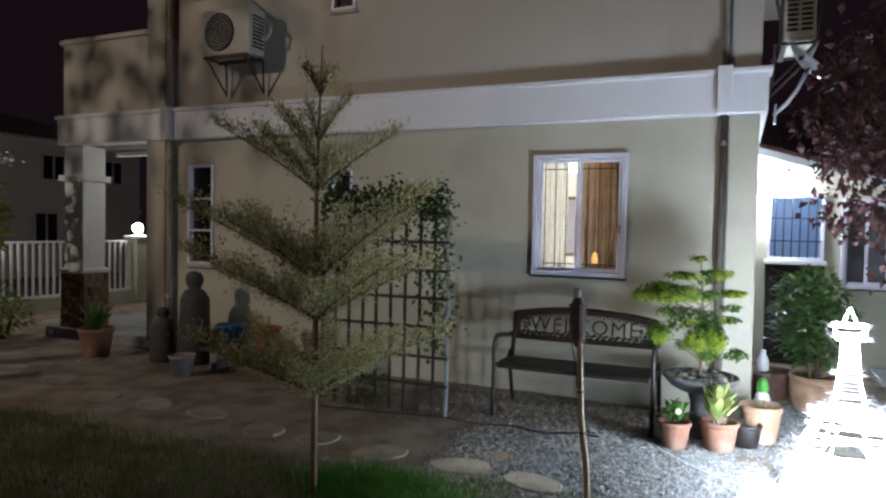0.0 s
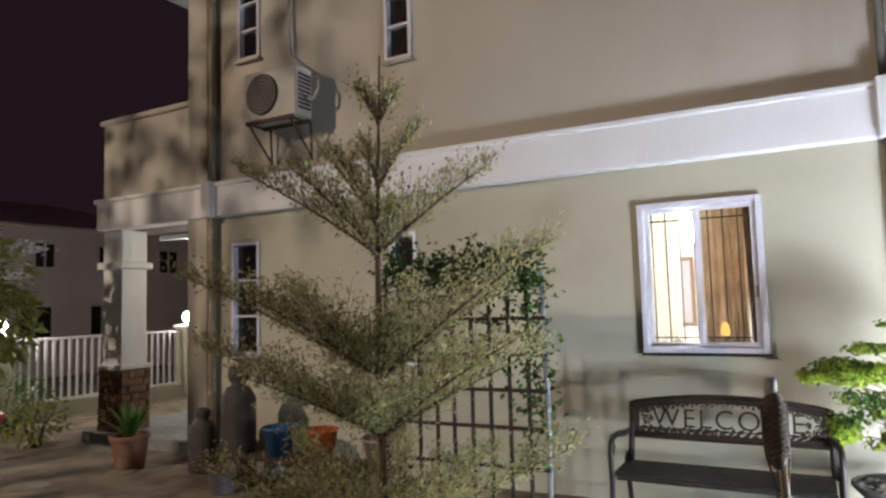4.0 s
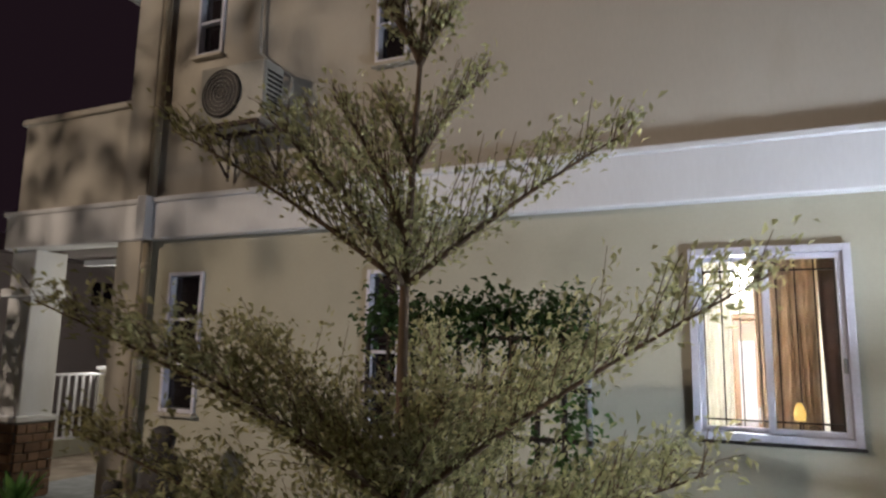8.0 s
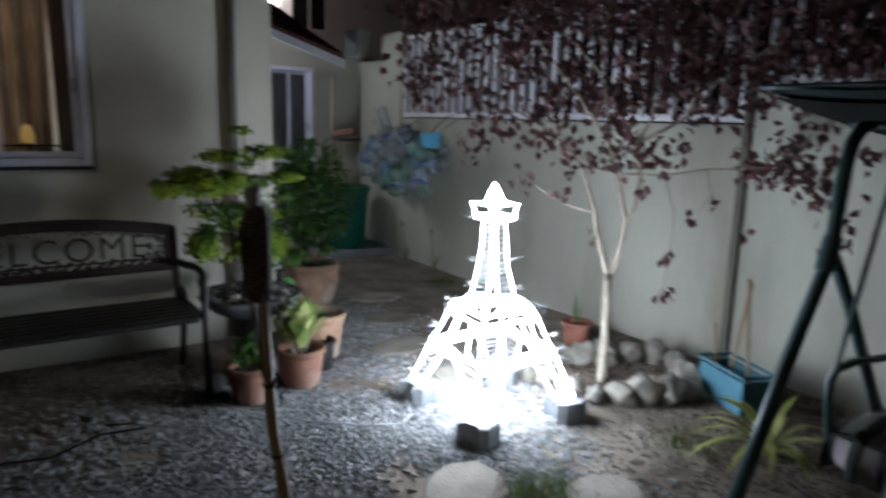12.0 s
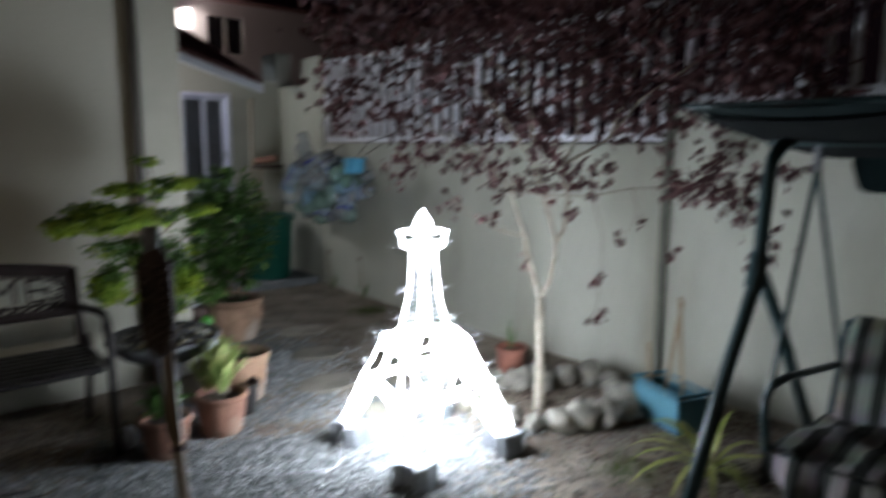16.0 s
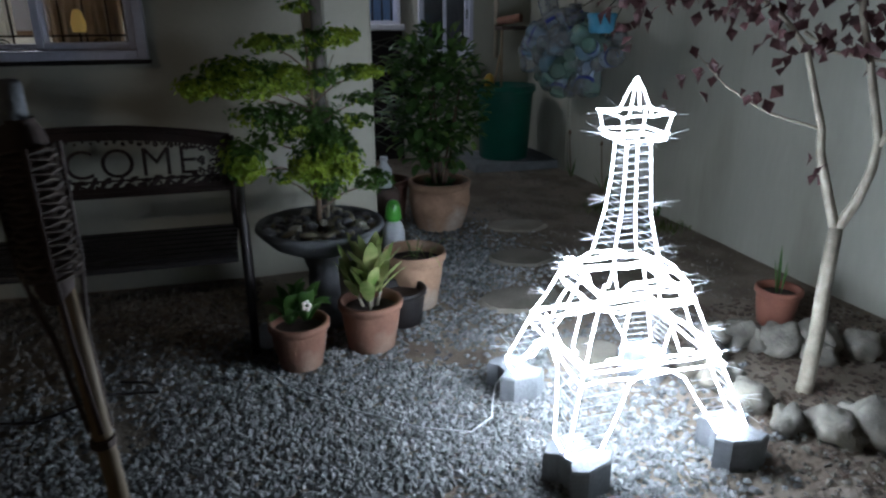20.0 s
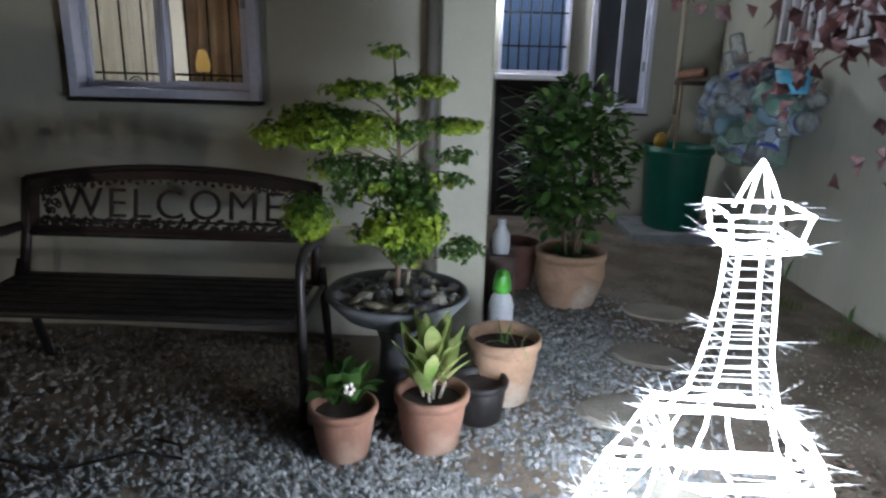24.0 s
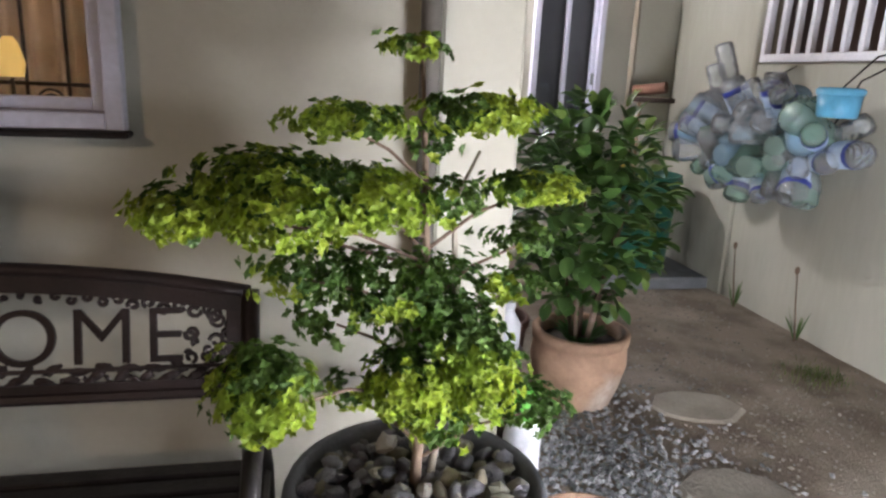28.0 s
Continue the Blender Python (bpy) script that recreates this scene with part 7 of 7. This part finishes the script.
def tier(z, arms, dense=1.0):
    """A whorl of arms: each one's heading in degrees, its length and its rise in radians."""
    for head, ln, rise in arms:
        a = radians(head)
        pts = [axis_at(z)]
        L = ln
        for i in range(1, 9):
            e = rise * (1.10 - 0.04 * i)
            pts.append(pts[-1] + Vector((math.cos(a) * math.cos(e), math.sin(a) * math.cos(e), math.sin(e))) * (L / 8))
            a += rng.uniform(-0.04, 0.04)
        br = part("branch", Geo().tube(pts, [0.0085 - 0.00085 * i for i in range(9)], 6), BARK, tt, smooth=True)
        g, tw = Geo(), Geo()
        for i in range(1, 9):
            for sgn in (-1, 1, -1, 1, -1, 1, -1, 1):
                u = rng.random()
                q = pts[i - 1].lerp(pts[i], u)
                d = (pts[i] - pts[i - 1]).normalized()
                s = d.cross(Vector((0, 0, 1))).normalized() * sgn
                dd = (d * rng.uniform(0.35, 1.0) + s * rng.uniform(0.05, 0.9) + Vector((0, 0, rng.uniform(-0.12, 1.0)))).normalized()
                tl_ = (0.10 + 0.27 * L) * rng.uniform(0.4, 1.15) * (1.18 - 0.115 * i)
                end = q + dd * tl_ + Vector((0, 0, 0.02))
                tw.tube([q, q.lerp(end, 0.5) + Vector((0, 0, 0.01)), end], [0.0014, 0.0011, 0.0006], 3, cap=False)
                m = int(36 * dense * (0.25 + tl_ * 2.6))
                for j in range(m):
                    c = q.lerp(end, (j + rng.random()) / m) + Vector((rng.gauss(0, .022), rng.gauss(0, .022), rng.gauss(0, .018)))
                    g.leaf(c, dd + Vector((rng.gauss(0, .7), rng.gauss(0, .7), rng.gauss(0, .6) + 0.2)), (rng.gauss(0, .5), rng.gauss(0, .5), 1), rng.uniform(0.015, 0.029), rng.uniform(0.008, 0.0135), 0.2)
        part("twig", tw, BARK, br)
        part("foliage", g, TREELEAF, br)


tier(0.56, [(21, 0.82, 0.52), (-25, 0.66, 0.5), (65, 0.66, 0.5), (115, 0.7, 0.5), (160, 0.75, 0.5), (205, 0.78, 0.45), (255, 0.62, 0.5), (-65, 0.55, 0.5)])
tier(0.98, [(-20, 0.78, 0.56), (32, 0.74, 0.5), (85, 0.70, 0.5), (140, 0.75, 0.5), (200, 0.85, 0.50), (250, 0.65, 0.5), (-65, 0.46, 0.5)], 0.9)
tier(1.20, [(-7, 0.93, 0.61), (210, 0.90, 0.55), (50, 0.68, 0.6), (110, 0.75, 0.6), (165, 0.80, 0.56), (245, 0.66, 0.6), (-50, 0.40, 0.7)], 0.85)
tier(1.69, [(-2, 0.60, 0.57), (206, 0.66, 0.62), (110, 0.50, 0.62), (250, 0.48, 0.75)], 0.55)
tier(1.80, [(222, 0.36, 1.12), (165, 0.55, 0.85)], 0.30)
tier(1.95, [(30, 0.30, 1.05), (150, 0.26, 1.1)], 0.28)
tier(2.20, [(20, 0.14, 1.1), (200, 0.16, 1.1)], 0.25)

EARTHY = mat("earthy_pebble", (0.20, 0.18, 0.155), (0.13, 0.118, 0.10), rough=0.9, scale=20, fine=150, bump=0.3, island=0.4)
# ---- stepping stones, gravel, litter, grass ----
STEPS = [(-2.24, -2.05, .20), (-1.66, -2.06, .20), (-1.17, -2.14, .19), (-3.92, -1.86, .20), (-3.27, -1.98, .20), (-2.79, -1.98, .18), (-6.81, -1.55, .2), (-5.95, -1.62, .2), (-5.08, -1.88, .2), (-4.5, -1.86, .19),
         (-6.48, -0.88, .18), (-6.73, -2.23, .2), (0.38, -2.55, .19), (-0.045, -2.215, .19), (0.577, -0.71, .20), (0.99, 0.38, .19), (0.79, -0.185, .19), (0.62, -1.28, .18), (-0.62, -2.6, .19)]
for i, (x, y, r) in enumerate(STEPS):
    poly = []
    for k in range(13):
        a = 2 * math.pi * k / 13 + rng.uniform(-0.14, 0.14)
        rr = r * (0.98 + 0.12 * math.sin(2 * a + i) + rng.uniform(-0.06, 0.05))
        poly.append((rr * math.cos(a), rr * 0.82 * math.sin(a)))
    st = solid("stepping_stone", Geo().prism(poly, -0.02, 0.009, 0.10), STONE, "flat pale irregular stepping stone set in the soil", "stepping stone", "stepping stones")
    st.matrix_basis = pose(x, y, ground_height(x, y) + 0.004, 0, 0, rng.uniform(-20, 20))


def scatter(name, n, place, size, material, label, category, flat=0.6):
    g = Geo()
    for i in range(n):
        q = place()
        if q is None:
            continue
        x, y = q
        s = rng.uniform(*size)
        m = Matrix.Rotation(rng.uniform(0, 6.28), 3, "Z") @ Matrix.Rotation(rng.uniform(-0.5, 0.5), 3, "X")
        vs = []
        for d in ((1, 0, 0), (0.1, 0.8, 0.1), (-0.9, 0.1, 0), (0, -0.8, -0.1), (0.1, 0.1, flat), (-0.1, 0.05, -flat)):
            v = m @ Vector((d[0] * s * rng.uniform(.7, 1.2), d[1] * s * rng.uniform(.7, 1.2), d[2] * s * rng.uniform(.7, 1.2)))
            vs.append((x + v.x, y + v.y, ground_height(x, y) + s * 0.3 + v.z))
        g.add(vs, [(0, 1, 4), (1, 2, 4), (2, 3, 4), (3, 0, 4), (1, 0, 5), (2, 1, 5), (3, 2, 5), (0, 3, 5)])
    return solid(name, g, material, label, category, kind="stuff")


def on_step(x, y):
    return any((x - a) ** 2 + ((y - b) / 0.85) ** 2 < (r * 0.95) ** 2 for a, b, r in STEPS)


def gravel_place():
    x, y = rng.gauss(-0.42, 0.80), rng.gauss(-1.75, 0.55)
    edge = 0.42 * noise.noise(Vector((x * 1.6, y * 1.6, 0))) + rng.gauss(0, 0.10)
    if not (-1.95 + edge < x < 0.80 + edge - 0.5 * max(0.0, -2.0 - y) and -3.1 < y < -0.70 + 0.9 * edge) or on_step(x, y) or noise.noise(Vector((x * 2.3, y * 2.3, 6))) < rng.gauss(-0.42, 0.12):
        return None
    return x, y


def sparse_place():
    x, y = rng.uniform(-3.6, 2.0), rng.uniform(-4.2, 2.6)
    if (x < 0.05 and y > -0.05) or on_step(x, y) or noise.noise(Vector((x * 1.7, y * 1.7, 5))) < -0.05:
        return None
    return x, y


scatter("gravel", 30000, gravel_place, (0.007, 0.021), GRAVEL, "grey crushed stone gravel", "gravel")
scatter("scattered_gravel", 12000, sparse_place, (0.004, 0.013), EARTHY, "loose stones scattered on the soil", "gravel")


def rear_place():
    x, y = rng.uniform(0.06, 2.0), rng.uniform(-1.3, 2.65)
    return None if on_step(x, y) or noise.noise(Vector((x * 2.2, y * 2.2, 8))) < rng.uniform(-0.5, 0.25) else (x, y)


def patch_place():
    x, y = 0.38 + rng.gauss(0, .26), -0.15 + rng.gauss(0, .42)
    return None if on_step(x, y) or x < 0.05 else (x, y)


scatter("gravel_patch", 4200, patch_place, (0.006, 0.019), GRAVEL, "patch of grey gravel between the pots", "gravel")
scatter("fine_gravel", 7000, rear_place, (0.003, 0.009), EARTHY, "fine grey grit on the rear path", "gravel")
LITTER = mat("dry_leaf_litter", (0.10, 0.07, 0.05), (0.07, 0.052, 0.038), rough=0.9, scale=9, fine=60, bump=0.1, island=0.5)


def litter_place():
    x, y = rng.uniform(0.45, 2.0), rng.uniform(-4.3, -1.0)
    return None if x < 0.95 + 0.12 * noise.noise(Vector((x * 3, y * 3, 2))) and y > -2.6 else (x, y)


def chip_place():
    return (rng.uniform(0.5, 2.0), rng.uniform(-4.3, -1.9))


def bedplace():
    x, y = rng.uniform(-2.7, -0.6), -0.05 - abs(rng.gauss(0, 0.45))
    return (x, y)


scatter("leaf_litter", 9500, litter_place, (0.006, 0.019), LITTER, "dry brown leaves and chips on the soil", "leaves", 0.18)
scatter("stone_chips", 4200, chip_place, (0.005, 0.015), EARTHY, "pale stone chips between the fallen leaves", "gravel")
scatter("rubble", 3600, bedplace, (0.006, 0.024), EARTHY, "grey rubble under the bench", "rubble")


def blades(name, n, place, h, material, label):
    g = Geo()
    for i in range(n):
        q = place()
        if q is None:
            continue
        x, y = q
        z = ground_height(x, y)
        a, k = rng.uniform(0, 6.28), h * rng.uniform(0.5, 1.2)
        dx, dy = math.cos(a), math.sin(a)
        l = rng.uniform(0.1, 0.7) * k
        w = 0.0022
        g.add([(x - dy * w, y + dx * w, z - 0.003), (x + dy * w, y - dx * w, z - 0.003), (x + dx * l * 0.4 + dy * w * .7, y + dy * l * 0.4 - dx * w * .7, z + k * 0.65), (x + dx * l * 0.4 - dy * w * .7, y + dy * l * 0.4 + dx * w * .7, z + k * 0.65), (x + dx * l, y + dy * l, z + k)],
              [(0, 1, 2, 3), (3, 2, 4)])
    return solid(name, g, material, label, "grass", kind="stuff")


def lawn_place():
    x, y = rng.uniform(-7.5, -0.75), rng.uniform(-5.6, -2.2)
    edge = -2.40 + 0.22 * noise.noise(Vector((x * 1.5, y, 3))) - 0.30 * max(0, x + 1.7) - 0.12 * max(0, -x - 4.5)
    if y > edge + rng.gauss(-0.08, 0.10) or noise.noise(Vector((x * 1.2, y * 1.2, 9))) < rng.gauss(-0.75, 0.18):
        return None
    return (x, y)


def fresh_place():
    return (-1.95 + rng.gauss(0, .22), -2.62 + rng.gauss(0, .13))


FRESH = leaf_mat("fresh_grass", (0.045, 0.17, 0.02), (0.075, 0.20, 0.03))


def tuft_place():
    cx, cy = rng.choice(((0.15, -2.45), (0.2, -2.4), (-0.9, -2.35), (-0.55, -2.3), (-1.95, -2.52), (-1.75, -2.42), (-1.85, -2.5), (1.0, -2.45), (1.75, 0.6), (1.9, 0.1), (-1.4, -2.3)))
    return (cx + rng.gauss(0, .08), cy + rng.gauss(0, .07))


blades("lawn", 80000, lawn_place, 0.05, GRASS, "rough dark green lawn")
blades("fresh_grass", 9000, fresh_place, 0.06, FRESH, "thick bright green grass beside the young tree")
blades("grass_tufts", 2600, tuft_place, 0.042, GRASS, "green weed tufts between the stones")
